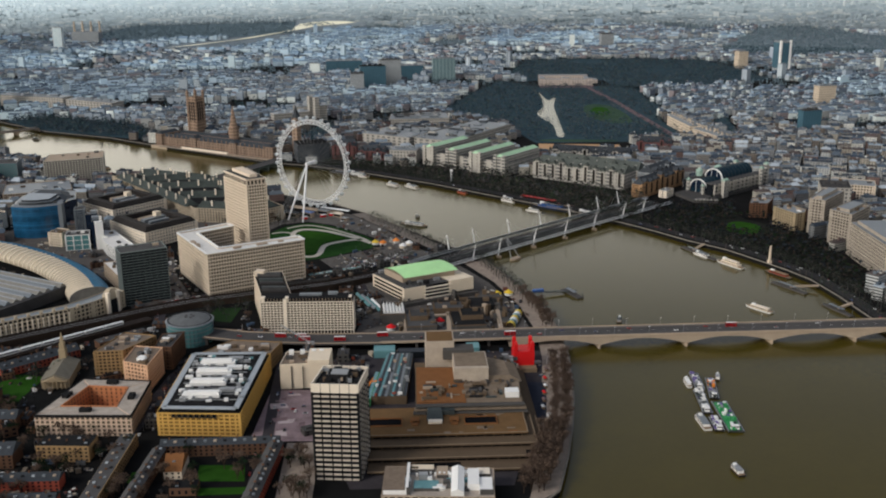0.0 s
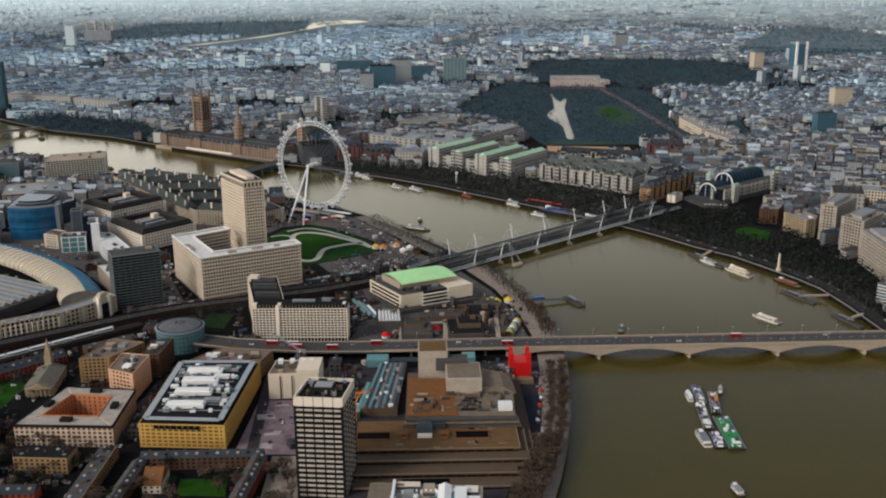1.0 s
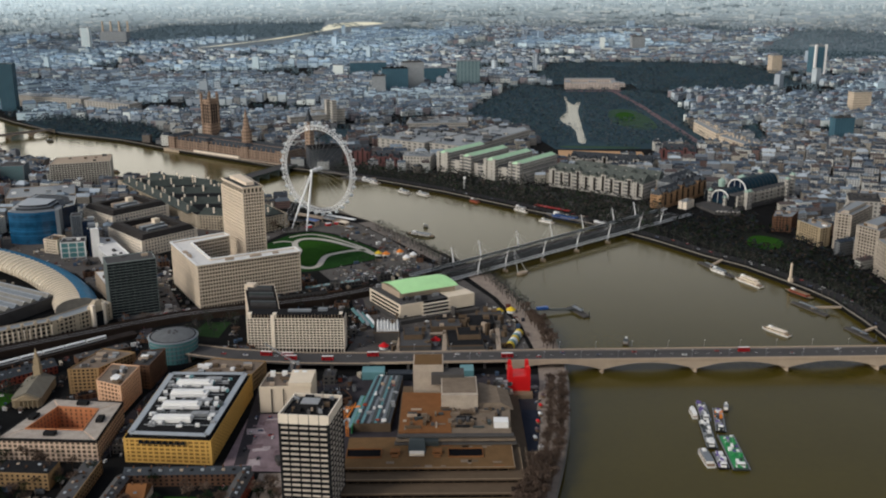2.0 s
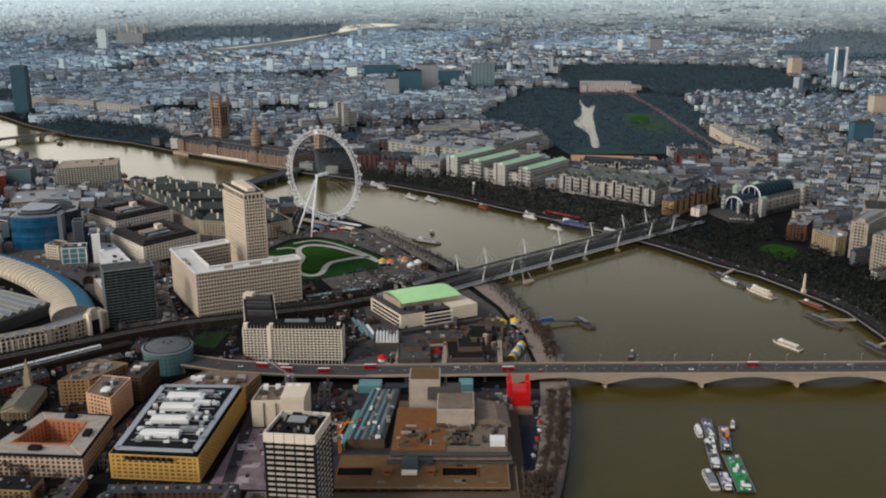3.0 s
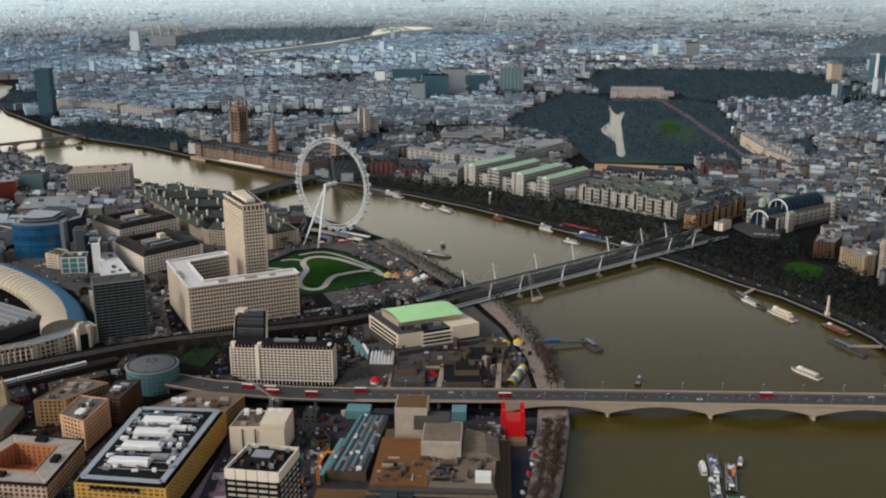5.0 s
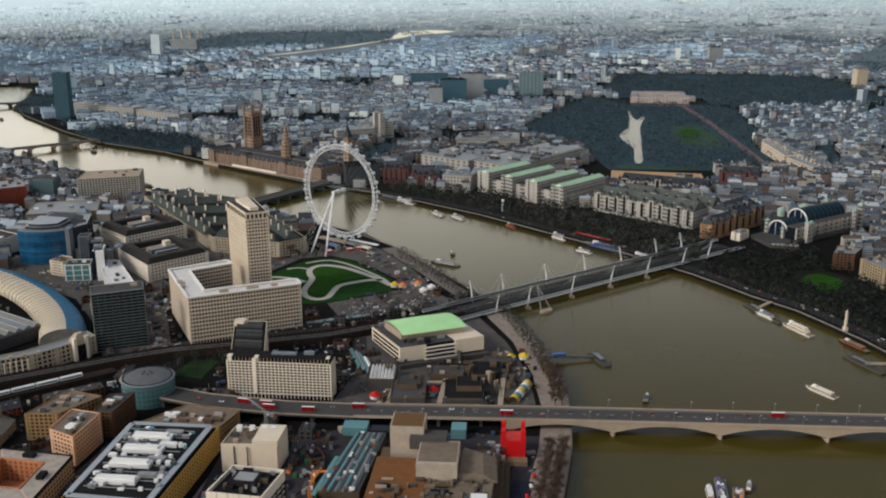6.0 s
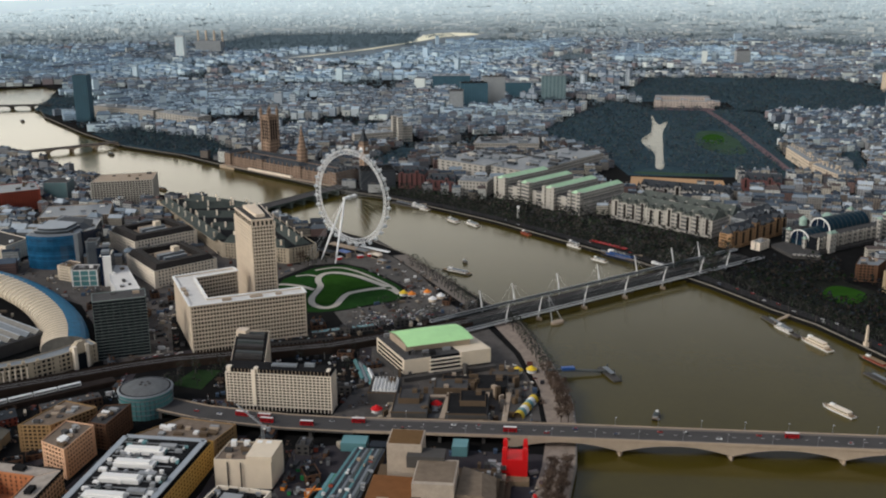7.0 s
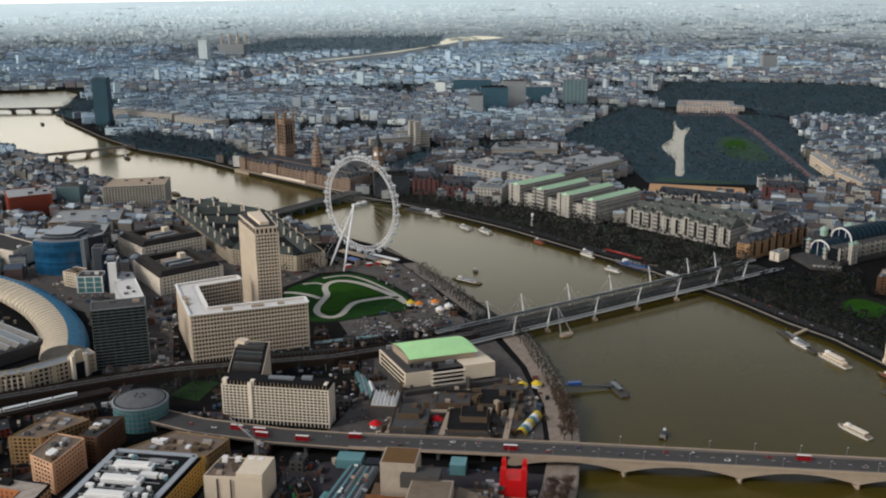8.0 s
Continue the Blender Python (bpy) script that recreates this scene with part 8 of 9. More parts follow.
def market_tent(x, y, a, L, mats):
    ob = thing("striped_canopy", "curved canopy striped in yellow, white and turquoise", "canopy", x, y, GROUND)
    c, s = math.cos(a), math.sin(a)
    n = 7
    for k in range(n):
        rows = []
        for t in (k / n, (k + 1) / n):
            rows.append([(x + (t - 0.5) * L * c - 4.5 * math.cos(math.pi * j / 8) * s, y + (t - 0.5) * L * s + 4.5 * math.cos(math.pi * j / 8) * c, GROUND + 1 + 5.5 * math.sin(math.pi * j / 8)) for j in range(9)])
        part("canopy_strip", Build().sheet(rows), mats[k % len(mats)], ob)


structure("service_yard", fill([[(64, 788), (78, 793), (88, 866), (72, 868)]], GROUND + 0.16), yard_paving, "dark blue-grey service yard beside the theatre", "yard")
yw = thing("yard_wall", "pale low wall closing the service yard", "wall", 70, 788, GROUND)
part("wall", Build().bar((62, 785, 6), (80, 791, 6), 0.8, 2.6), pale_concrete, yw)
part("gate_lodge", Build().box(81, 796, 4, 5, GROUND, 8.4, 0.2), white_paint, yw)
for k, (x, y) in enumerate(((83, 842), (86, 856), (81, 828), (88, 872), (78, 814), (92, 892))):
    bk = thing("book_stall", "small red-roofed stall on the riverside walk", "stall", x, y, GROUND, "walk stalls")
    part("table", Build().box(x, y, 2.4, 4.2, GROUND + 0.1, 6.2, 0.2), timber, bk)
    part("awning", Build().gable(x, y, 4.6, 3.0, 7.0, 0.9, 1.77), [red_paint, white_paint, pink_paving][k % 3], bk)
    part("post", Build().box(x, y, 0.3, 0.3, 6.2, 7.1), dark_steel, bk)
market_tent(77, 1020, 1.25, 40, [yellow_paint, teal_paint, white_paint])
for x, y, m, label in ((67, 1101, yellow_paint, "bright yellow kiosk on the walk"), (80, 1104, yellow_paint, "bright yellow kiosk on the walk"), (-50, 1005, red_paint, "red tent by the road"), (0, 1020, red_paint, "red stall among the concrete halls"),
                       (-62, 1313, orange_paint, "orange fairground stall by the garden"), (-45, 1322, orange_paint, "orange carousel roof by the garden"), (-28, 1310, white_paint, "white market tent by the garden"), (-72, 1316, yellow_paint, "yellow fairground stall by the garden"), (-36, 1298, white_paint, "white market tent by the garden")):
    ob = thing("market_stall", label, "stall", x, y, GROUND, "market stalls")
    part("stall_body", Build().prism(ring(x, y, 4.6, 10), GROUND, GROUND + 3), white_paint if m is not white_paint else cream, ob)
    part("stall_roof", Build().prism(ring(x, y, 5.4, 10), GROUND + 3, GROUND + 6.5, ring(x, y, 0.3, 10)), m, ob)

for x, y in ((-150, 1462), (-138, 1470), (-176, 1452)):
    ob = thing("ticket_kiosk", "small red kiosk at the foot of the wheel", "kiosk", x, y, GROUND)
    part("kiosk_body", Build().box(x, y, 7, 5, GROUND, GROUND + 3.2, 0.6), red_paint, ob)
    part("kiosk_roof", Build().box(x, y, 7.8, 5.8, GROUND + 3.2, GROUND + 3.5, 0.6), white_paint, ob)


for k, (x, y, w, d, h, m) in enumerate(((-196, 1470, 26, 9, 6, slate), (-172, 1466, 18, 8, 7, blue_paint), (-150, 1478, 20, 8, 6, lead), (-212, 1460, 12, 10, 8, slate), (-128, 1462, 14, 7, 5, pale_stone), (-118, 1440, 10, 6, 4, lead))):
    pv = thing("ticket_pavilion", "low grey or blue roofed pavilion below the wheel", "pavilion", x, y, GROUND, "wheel pavilions")
    part("wall", Build().box(x, y, w, d, GROUND, GROUND + h, 2.5), pale_concrete, pv)
    part("roof", Build().box(x, y, w + 1, d + 1, GROUND + h, GROUND + h + 0.5, 2.5), m, pv)
    part("glass_front", Build().box(x, y, w - 2, d + 0.2, GROUND + 0.8, GROUND + h - 1, 2.5), dark_glass, pv)


def crane(x, y, h, arm, a, m, label):
    ob = thing("crane", label, "crane", x, y, GROUND)
    mast = Build()
    for sx in (-0.9, 0.9):
        for sy in (-0.9, 0.9):
            mast.bar((x + sx, y + sy, GROUND), (x + sx, y + sy, h), 0.35)
    for k in range(int(h / 2.2) - 2):
        z = GROUND + k * 2.2
        mast.bar((x - 0.9, y - 0.9, z), (x + 0.9, y - 0.9, z + 2.2), 0.2).bar((x + 0.9, y + 0.9, z), (x - 0.9, y + 0.9, z + 2.2), 0.2)
    part("mast", mast, m, ob)
    c, s = math.cos(a), math.sin(a)
    part("jib", Build().bar((x, y, h), (x + arm * c, y + arm * s, h + arm * 0.35), 0.55).bar((x, y, h + 1.6), (x + arm * c, y + arm * s, h + 0.6 + arm * 0.35), 0.4), m, ob)
    part("counter_jib", Build().bar((x, y, h), (x - 7 * c, y - 7 * s, h), 1.2).box(x - 7 * c, y - 7 * s, 2.5, 2.5, h - 2, h + 1), grey_steel, ob)
    part("cab", Build().box(x + 1.5, y, 2, 2, h - 2.5, h), white_paint, ob)


crane(-70, 822, 20, 17, 1.2, orange_paint, "orange piling crane on a building site")
crane(-74, 850, 15, 14, -0.4, orange_paint, "orange piling crane on a building site")
crane(-128, 930, 24, 30, 2.6, grey_steel, "red and grey crane behind the cream block")
for k in range(26):
    x, y = rng.uniform(-98, -70), rng.uniform(800, 930)
    ob = thing("site_cabin", "small site cabin or stack on the building plot", "site cabin", x, y, GROUND, "site cabins")
    w, d, h = rng.uniform(3, 9), rng.uniform(2.5, 3.5), rng.uniform(2.4, 5)
    a = rng.uniform(1.2, 1.8)
    m = rng.choice([grey_steel, white_paint, dark_steel, red_brick, green_paint, orange_paint, brown_brick, timber])
    part("cabin_body", Build().box(x, y, w, d, GROUND, GROUND + h, a), m, ob)
    part("cabin_roof", Build().box(x, y, w + 0.3, d + 0.3, GROUND + h, GROUND + h + 0.2, a), felt, ob)
sheet_pile = thing("green_hoarding", "green-sheeted hoarding beside the workshop", "hoarding", -66, 850, GROUND)
part("panel", Build().bar((-67, 826, 7.5), (-60, 885, 7.5), 0.6, 6), green_paint, sheet_pile)
part("scaffold_deck", Build().bar((-69, 826, 10.5), (-62, 885, 10.5), 3, 0.3), teal_paint, sheet_pile)


# ---- vehicles ----
def make_car():
    ob = thing("car", "parked or waiting car on the road", "car", group="cars")
    part("body", Build().prism(rect(0, 0, 4.3, 1.8), 0.35, 0.95, rect(0, 0, 4.2, 1.7)), car_paint, ob)
    part("cabin", Build().prism(rect(-0.2, 0, 2.5, 1.6), 0.95, 1.45, rect(-0.3, 0, 1.7, 1.35)), dark_glass, ob)
    part("car_roof", Build().prism(rect(-0.3, 0, 1.7, 1.35), 1.45, 1.52), car_paint, ob)
    part("chassis", Build().box(-1.35, 0, 0.66, 1.76, 0, 0.4).box(1.35, 0, 0.66, 1.76, 0, 0.4), rubber, ob)
    return ob


def make_bus():
    ob = thing("double_decker_bus", "red double-decker bus on the bridge road", "bus", group="buses")
    part("body", Build().prism(rect(0, 0, 11, 2.55), 0.4, 4.2, rect(0, 0, 10.8, 2.4)), bus_red, ob)
    part("roof", Build().prism(rect(0, 0, 10.6, 2.2), 4.2, 4.35), white_paint, ob)
    for z in (1.3, 3.0):
        part("window_band", Build().box(0, 0, 10.2, 2.6, z, z + 0.8), dark_glass, ob)
    part("windscreen", Build().box(5.45, 0, 0.12, 2.2, 1.2, 3.8), dark_glass, ob)
    for x in (-3.4, 3.6):
        for y in (-1.15, 1.15):
            part("wheel", Build().tube((x, y - 0.15, 0.5), (x, y + 0.15, 0.5), 0.5, n=10), rubber, ob)
    return ob


deck_z = 13.5
bus = make_bus()
bus_at = [(-58, 965, deck_z, 1), (-99, 956.5, 13.3, 0), (-133, 959, 13.3, 175), (-137, 966, 13.3, -4), (66, 960, deck_z, 1.4), (287, 970, deck_z, 181), (-157, 969, 13.3, 172)]
for x, y, z, a in bus_at[1:]:
    copy_thing(bus, pose(x, y, z, 0, 0, a))
bus.matrix_basis = pose(*bus_at[0][:3], 0, 0, bus_at[0][3])
car = make_car()
places = [(-20, 957, deck_z, 1), (20, 967, deck_z, 181), (95, 960, deck_z, 1), (150, 962, deck_z, 1), (185, 970, deck_z, 181), (230, 962, deck_z, 1), (262, 971, deck_z, 181), (330, 963, deck_z, 1), (375, 972, deck_z, 181), (-80, 965, 13.3, 180), (118, 969, deck_z, 181), (40, 967, deck_z, 181), (205, 970, deck_z, 181)]
for k in range(8):
    for j in range(9):
        if rng.random() < 0.68:
            places.append((-108 + 9.2 * j + k * 1.2, 1206 + 5.4 * j + k * 5.2 - 8, GROUND + 0.02, 30 + rng.uniform(-4, 4)))
for k in range(10):
    places.append((rng.uniform(-154, -112), rng.uniform(775, 858), GROUND + 0.12, rng.choice([0, 90])))
road = EMBANKMENT[:-2]
for (x0, y0), (x1, y1) in zip(road, road[1:]):
    a = math.degrees(math.atan2(y1 - y0, x1 - x0))
    for k in range(3):
        t = rng.random()
        o = rng.choice([-5, -2, 2, 5])
        d = Vector((x1 - x0, y1 - y0)).normalized()
        places.append((x0 + (x1 - x0) * t - d.y * o, y0 + (y1 - y0) * t + d.x * o, GROUND + 0.14, a + (180 if o > 0 else 0)))
for k in range(22):
    t = k / 21
    places.append((-262 + 20 * t + rng.choice([-3, 3]), 660 + 260 * t, GROUND + 0.07, 86))
for k in range(10):
    places.append((-150 + rng.choice([-2.5, 2.5]), 660 + 28 * k, GROUND + 0.07, 90))
for line, n in (([(-215, 1010), (-150, 1012), (-70, 1060), (-86, 1150)], 7), ([(-290, 1030), (-300, 1100), (-262, 1120), (-130, 1190), (-20, 1262)], 7), ([(-250, 992), (-190, 972), (-120, 962)], 3)):
    for (x0, y0), (x1, y1) in zip(line, line[1:]):
        for k in range(n):
            t = (k + rng.random()) / n
            places.append((x0 + (x1 - x0) * t + rng.choice([-2.5, 2.5]), y0 + (y1 - y0) * t, 13.32 if n == 3 else GROUND + 0.07, math.degrees(math.atan2(y1 - y0, x1 - x0))))
for x, y, z, a in places[1:]:
    copy_thing(car, pose(x, y, z, 0, 0, a))
car.matrix_basis = pose(*places[0][:3], 0, 0, places[0][3])


# ---- boats and jetties ----
def boat(name, label, x, y, deg, L, W, hull, cabin, roof, decks=1, freeboard=1.6, fun=None):
    ob = thing(name, label, "boat", x, y, 0)
    a = radians(deg)
    c, s = math.cos(a), math.sin(a)
    T = lambda px, py: (x + px * c - py * s, y + px * s + py * c)
    out = [(-L / 2, -W * 0.42), (-L * 0.3, -W / 2), (L * 0.25, -W / 2), (L * 0.42, -W * 0.28), (L / 2, 0), (L * 0.42, W * 0.28), (L * 0.25, W / 2), (-L * 0.3, W / 2), (-L / 2, W * 0.42)]
    top = [T(*p) for p in out]
    low = [T(px * 0.94, py * 0.8) for px, py in out]
    part("hull", Build().prism(low, -0.8, freeboard, top), hull, ob)
    part("deck", Build().prism([T(px * 0.97, py * 0.9) for px, py in out], freeboard, freeboard + 0.1), timber if fun is None else fun, ob)
    z = freeboard + 0.1
    for k in range(decks):
        f = 0.62 - 0.14 * k
        m = T(-L * 0.04, 0)
        part("cabin", Build().box(*m, L * f, W * (0.7 - 0.1 * k), z, z + 2.3, a), cabin, ob)
        part("window_band", Build().box(*m, L * f * 0.94, W * (0.7 - 0.1 * k) + 0.1, z + 0.9, z + 1.7, a), dark_glass, ob)
        z += 2.3
        part("cabin_roof", Build().box(*m, L * f + 0.6, W * (0.7 - 0.1 * k) + 0.5, z, z + 0.2, a), roof, ob)
        z += 0.2
    part("wheelhouse", Build().box(*T(L * 0.2, 0), L * 0.08 + 1, W * 0.35, freeboard, z + 1.2, a), white_paint, ob)
    part("mast", Build().tube((*T(L * 0.1, 0), z), (*T(L * 0.1, 0), z + 4), 0.12, 0.05, 5), grey_steel, ob)
    return ob


purple = material("violet_deck_load", (0.16, 0.12, 0.30), var=0.3, size=4)
# the moored barges of the foreground
for x, y, deg, L, W, hull, load, label in ((224, 868, 84, 34, 8, black_paint, purple, "moored barge with violet and white loads"), (233, 852, 79, 42, 8, black_paint, orange_paint, "moored barge with orange and white loads"),
                                            (217, 826, 84, 46, 8, black_paint, white_paint, "moored barge stacked with pale crates"), (229, 797, 87, 56, 13, dark_steel, green_paint, "moored barge with a green-painted deck"), (216, 784, 86, 24, 8, black_paint, purple, "short moored barge with violet loads")):
    ob = thing("barge", label, "barge", x, y, 0, "moored barges")
    a = radians(deg)
    c, s = math.cos(a), math.sin(a)
    T = lambda px, py: (x + px * c - py * s, y + px * s + py * c)
    part("hull", Build().prism(rect(x, y, L * 0.94, W * 0.9, a), -0.8, 1.8, rect(x, y, L, W, a)), hull, ob)
    part("rim", Build().box(*T(0, W / 2 - 0.3), L, 0.6, 1.8, 2.4, a).box(*T(0, -W / 2 + 0.3), L, 0.6, 1.8, 2.3, a), grey_steel, ob)
    part("wheel_cabin", Build().box(*T(-L * 0.42, 0), 3.4, W * 0.5, 1.8, 5.2, a), white_paint, ob)
    part("cabin_glass", Build().box(*T(-L * 0.42, 0), 3.5, W * 0.52, 3.7, 4.6, a), dark_glass, ob)
    part("hold", Build().box(x, y, L * 0.9, W * 0.78, 1.8, 2.1, a), load if load is green_paint else dark_steel, ob)
    for k in range(22):
        m = T(rng.uniform(-0.45, 0.45) * L, rng.uniform(-0.34, 0.34) * W)
        part("crate", Build().box(*m, rng.uniform(1.5, 5), rng.uniform(1.2, 3), 2.1, rng.uniform(2.8, 4.6), a), rng.choice([load, white_paint, purple, load, grey_steel, white_paint, dark_steel]), ob)
boat("workboat", "white workboat tied to the barges", 206, 789, 92, 30, 8, white_paint, white_paint, lead, 1)
boat("workboat", "small white workboat tied to the barges", 215, 866, 88, 19, 5, white_paint, white_paint, white_paint, 1)
boat("workboat", "small dark workboat tied to the barges", 245, 875, 75, 12, 4.5, black_paint, white_paint, grey_steel, 1)
boat("tug", "small dark tug with a white wheelhouse", 208, 708, 100, 17, 6.5, black_paint, white_paint, grey_steel, 1)
boat("tour_boat", "white river tour boat with a long cabin", 345, 1052, 125, 34, 8, white_paint, cream, pale_stone, 1)
boat("workboat", "small dark work pontoon with a crane", 188, 1026, 75, 15, 6, black_paint, grey_steel, dark_steel, 1)
boat("river_barge", "grey and white working barge at anchor", -21, 1424, 150, 44, 9, dark_steel, white_paint, lead, 1)
boat("launch", "tiny dark launch on the water", -14, 1465, 150, 8, 3, black_paint, grey_steel, grey_steel, 1)
boat("moored_steamer", "dark blue old steamer with white upper works", 186, 1502, 138, 72, 13, navy_glass, blue_paint, navy_glass, 2, 3.2)
boat("white_yacht", "white restaurant ship moored at the embankment", 232, 1462, 135, 42, 10, white_paint, white_paint, white_paint, 2)
boat("launch", "white motor launch beside the steamer", 158, 1490, 140, 26, 6, white_paint, white_paint, lead, 1)
boat("tour_boat", "white tour boat in mid-river", 127, 1556, 132, 32, 8, white_paint, white_paint, lead, 2)
boat("launch", "rust-red lighter at anchor", 60, 1614, 130, 22, 7, red_brick, red_brick, dark_steel, 1)
boat("tour_boat", "white tour boat at anchor", -20, 1662, 130, 34, 9, white_paint, white_paint, lead, 1)
boat("tour_boat", "white tour boat at anchor", -51, 1680, 132, 30, 9, white_paint, white_paint, lead, 1)
boat("tour_boat", "white tour boat moored along the pier", -112, 1757, 142, 48, 9, white_paint, white_paint, lead, 2)
boat("passenger_boat", "long white passenger boat at its pontoon", 364, 1210, 118, 44, 9, white_paint, cream, pale_stone, 2)
boat("passenger_boat", "white passenger boat at its pontoon", 341, 1252, 118, 30, 8, white_paint, white_paint, lead, 1)
boat("lighter", "small dark lighter upriver", -795, 2159, 140, 24, 7, black_paint, dark_steel, dark_steel, 1)
boat("lighter", "small dark lighter far upriver", -1202, 2569, 130, 26, 8, black_paint, dark_steel, dark_steel, 1)
boat("lighter", "small dark lighter by the county hall", -500, 1790, 140, 24, 7, black_paint, timber, dark_steel, 1)
boat("lighter", "small dark lighter by the hospital", -568, 1852, 142, 26, 7, black_paint, timber, dark_steel, 1)
boat("moored_ship", "dark moored ship with red rails by the embankment", 408, 1168, 118, 40, 8, black_paint, red_brick, timber, 1)


def jetty(label, line, ramp, w=7.0):
    ob = thing("jetty", label, "jetty", *line[0], 0)
    for (x0, y0), (x1, y1) in zip(line, line[1:]):
        part("pontoon", Build().bar((x0, y0, 0.9), (x1, y1, 0.9), w, 1.6), grey_concrete, ob)
        part("shelter", Build().bar((x0 * 0.8 + x1 * 0.2, y0 * 0.8 + y1 * 0.2, 4.6), (x0 * 0.3 + x1 * 0.7, y0 * 0.3 + y1 * 0.7, 4.6), w * 0.6, 0.3), lead, ob)
        for t in (0.1, 0.5, 0.9):
            q = (x0 + (x1 - x0) * t + w * 0.5, y0 + (y1 - y0) * t)
            part("pile", Build().tube((*q, -2), (*q, 6), 0.5), dark_steel, ob)
    part("gangway", Build().bar((*ramp[0], 5.2), (*ramp[1], 2.0), 3, 0.5).bar((*ramp[0], 6.4), (*ramp[1], 3.2), 3.2, 0.15), dark_steel if "blue" in label else pale_concrete, ob)
    if "blue" in label:
        part("gangway_shelter", Build().bar((108, 1110, 6.6), (120, 1113, 6.6), 4.5, 2.5), blue_paint, ob)


jetty("dark pontoon with a blue gangway off the south bank", [(146, 1130), (160, 1098)], [(94, 1108), (150, 1118)], 8)
jetty("grey pontoon reached by a pale gangway", [(392, 1140), (414, 1096)], [(434, 1110), (404, 1118)], 6)
jetty("grey pontoon reached by a pale gangway", [(420, 1062), (434, 1022)], [(446, 1050), (428, 1044)], 6)
jetty("long grey mooring pontoon along the embankment", [(327, 1290), (352, 1228)], [(354, 1284), (336, 1270)], 6)
jetty("long mooring pontoon beside the steamer", [(150, 1535), (210, 1488)], [(215, 1500), (190, 1508)], 6)
jetty("grey pier pontoon by the arch bridge", [(-160, 1790), (-110, 1752)], [(-100, 1762), (-130, 1770)], 8)

# the obelisk and the white monument on the embankment
ob = thing("obelisk", "tall pale stone obelisk on the embankment", "obelisk", 409, 1199, GROUND)
part("pedestal", Build().box(409, 1199, 4, 4, GROUND, 9, 0.3), stone, ob)
part("shaft", Build().prism(rect(409, 1199, 2.4, 2.4, 0.3), 9, 26, rect(409, 1199, 1.6, 1.6, 0.3)).prism(rect(409, 1199, 1.6, 1.6, 0.3), 26, 28, rect(409, 1199, 0.1, 0.1, 0.3)), stone, ob)
ob = thing("memorial_column", "white memorial column on the embankment", "memorial", 47, 1684, GROUND)
part("shaft", Build().tube((47, 1684, GROUND), (47, 1684, 22), 2.0, 1.5, 10), white_paint, ob)
part("cap", Build().box(47, 1684, 4, 4, 22, 24), white_paint, ob)
ob = thing("red_canopy", "dark red pier canopy on the embankment", "canopy", 196, 1520, GROUND)
part("roof", Build().bar((150, 1562, 8), (196, 1522, 8), 7, 0.5), bus_red, ob)
for t in (0.1, 0.5, 0.9):
    part("post", Build().tube((150 + 46 * t, 1562 - 40 * t, GROUND), (150 + 46 * t, 1562 - 40 * t, 8), 0.2), dark_steel, ob)


def make_lamp():
    ob = thing("street_lamp", "slim grey lamp post on the bridge parapet", "street lamp", group="bridge lamps")
    part("post", Build().tube((0, 0, 0), (0, 0, 8), 0.14, 0.08, 6), grey_steel, ob)
    part("lantern", Build().box(0.5, 0, 1.2, 0.4, 7.9, 8.1), white_steel, ob)
    return ob


lamp = make_lamp()
lamp_at = []
for k in range(13):
    x = -20 + 34 * k
    y = 961 + (x + 60) * 0.022 if x < 108 else 965 + (x - 108) * 0.01
    lamp_at += [(x, y + 11.6), (x + 17, y - 11.4)]
for x, y in lamp_at[1:]:
    copy_thing(lamp, pose(x, y, 13.6))
lamp.matrix_basis = pose(*lamp_at[0], 13.6)


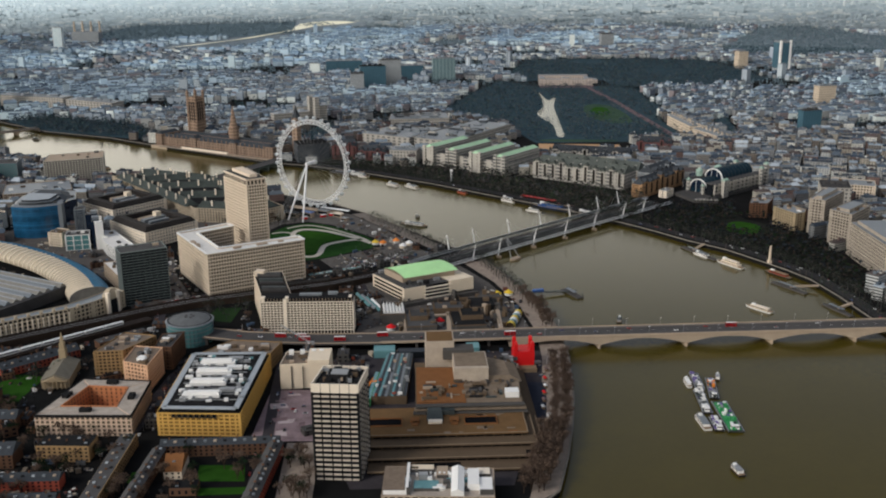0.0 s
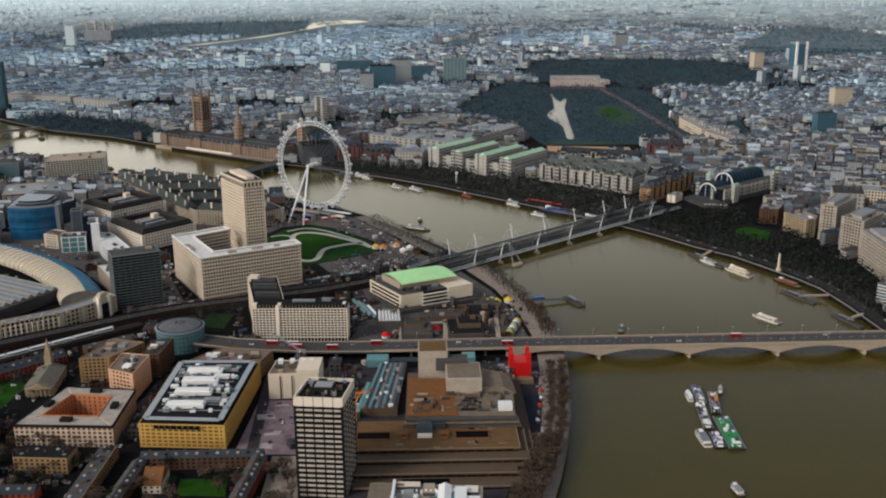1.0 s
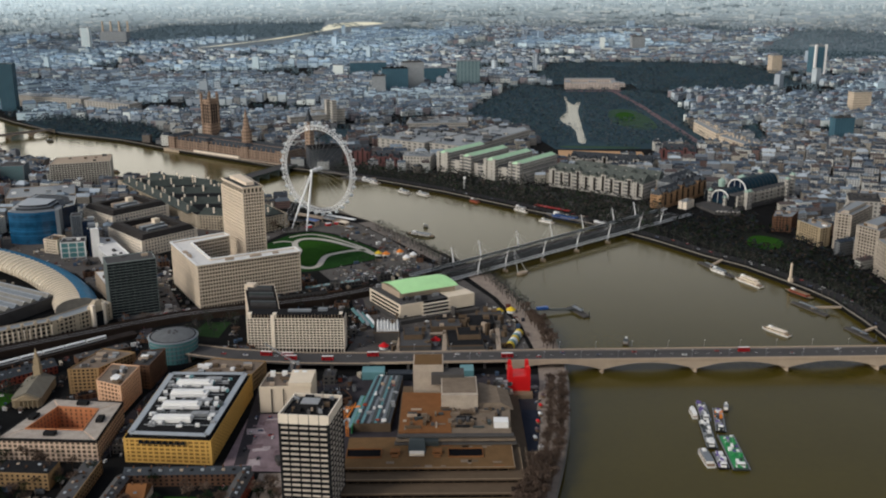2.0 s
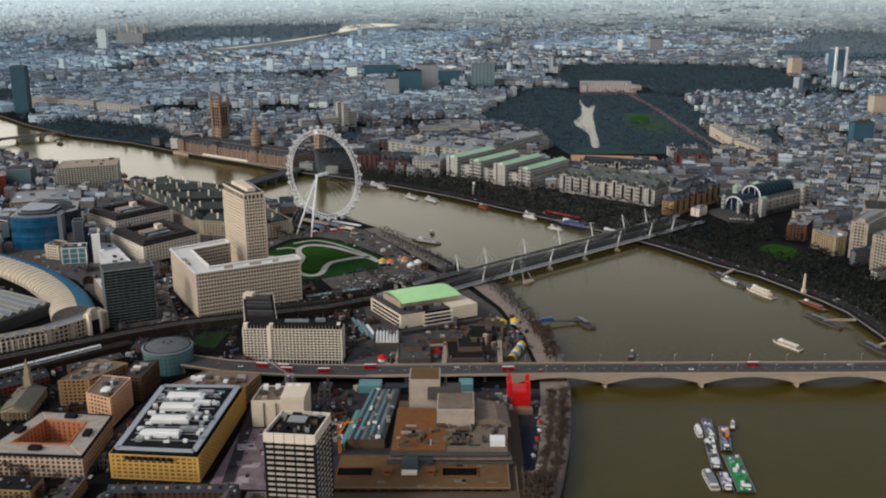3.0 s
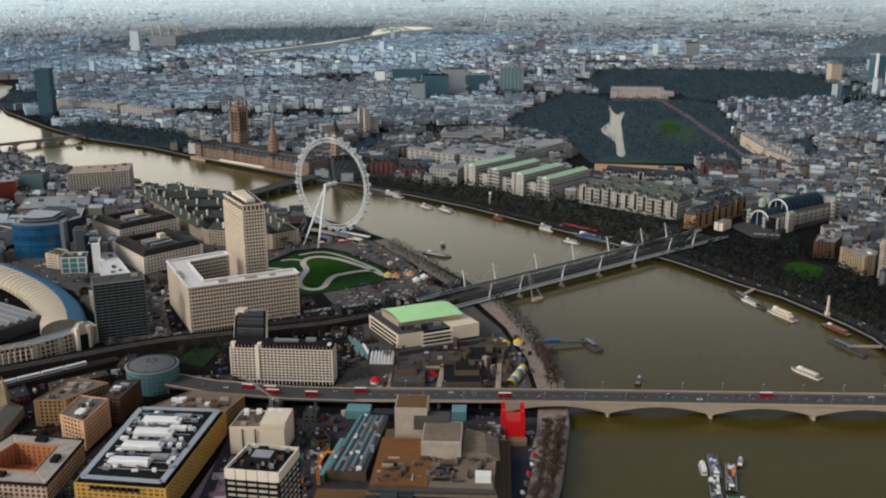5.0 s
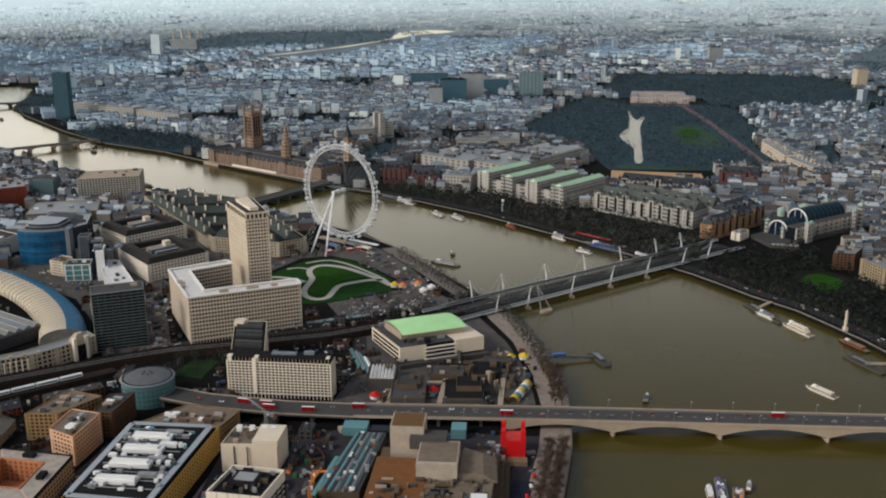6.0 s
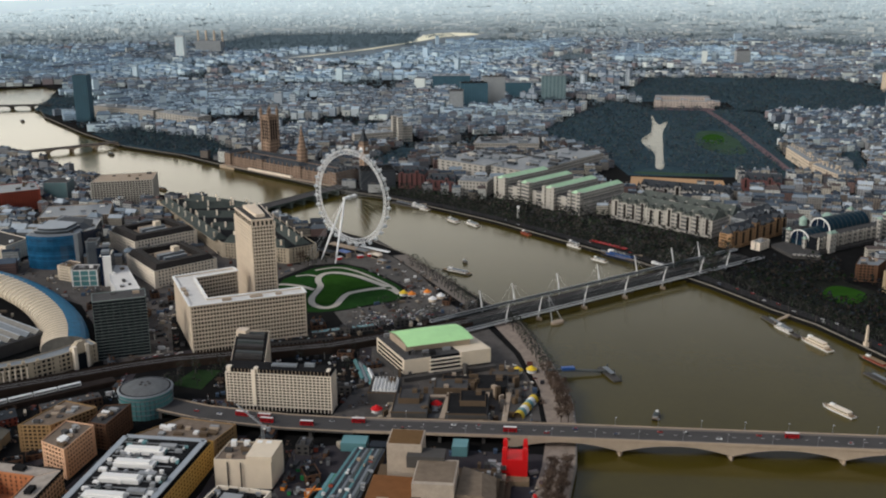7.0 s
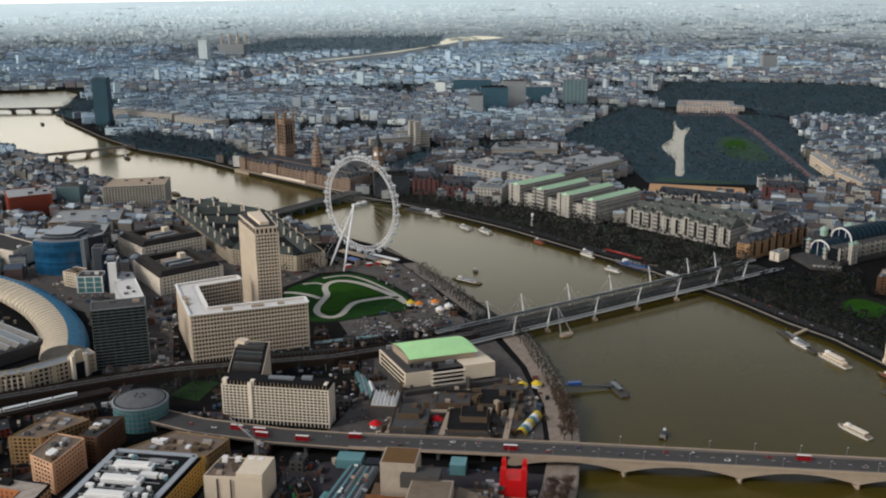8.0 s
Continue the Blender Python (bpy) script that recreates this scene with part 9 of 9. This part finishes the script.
# ---- what stands about in the streets and yards, too small to pick apart ----
clutter, shrubs = Build(), Build()
rng = random.Random(5)
AREAS = (((-90, 984, 92, 1130), 260), ((-480, 1340, -220, 1620), 260), ((-130, 1290, -10, 1460), 150), ((-75, 690, 95, 945), 150), ((-250, 780, -236, 950), 40), ((-330, 1090, -270, 1240), 150), ((-440, 900, -250, 1040), 220), ((-330, 650, -262, 790), 110), ((-240, 650, -196, 700), 20), ((-215, 1005, -80, 1200), 220), ((-120, 1195, 10, 1290), 160), ((-600, 1200, -300, 1330), 260), ((-110, 780, -60, 940), 90), ((-650, 1300, -400, 1700), 220), ((-420, 650, -330, 900), 140))
for (x0, y0, x1, y1), n in AREAS:
    for _ in range(n):
        x, y = rng.uniform(x0, x1), rng.uniform(y0, y1)
        if not free(x, y):
            continue
        a = rng.choice([0.05, 0.5, 1.6, 2.1]) + rng.uniform(-0.1, 0.1)
        kind = rng.random()
        if kind < 0.45:
            clutter.prism(rect(x, y, 4.4, 1.9, a), GROUND, GROUND + 0.9).prism(rect(x, y, 2.4, 1.7, a), GROUND + 0.9, GROUND + 1.5, rect(x, y, 1.8, 1.4, a))
        elif kind < 0.7:
            clutter.box(x, y, rng.uniform(2, 8), rng.uniform(1.5, 4), GROUND, GROUND + rng.uniform(1.2, 4), a)
        elif kind < 0.8:
            clutter.box(x, y, 0.3, 0.3, GROUND, GROUND + 7, a).box(x, y, 1.4, 0.4, GROUND + 7, GROUND + 7.2, a)
        else:
            leaf_clumps(shrubs, rng, x, y, GROUND + 2.6, 2.6, 2.2, 14, 1.1)
clutter_paint = material("street_clutter_paint", (0.2, 0.2, 0.2), palette=[(0.03, 0.03, 0.03), (0.10, 0.10, 0.105), (0.32, 0.30, 0.28), (0.70, 0.69, 0.67), (0.05, 0.05, 0.06), (0.16, 0.13, 0.10), (0.13, 0.05, 0.04), (0.08, 0.085, 0.09), (0.06, 0.09, 0.14), (0.42, 0.36, 0.28)], island=True, rough=0.6, var=0.1, bump=0.0)
structure("street_clutter", clutter, clutter_paint, "parked cars, bins, sheds and posts about the yards", "clutter", kind="stuff")
structure("shrubbery", shrubs, twigs, "brown bare shrubs in beds and yards", "shrubs", kind="stuff")
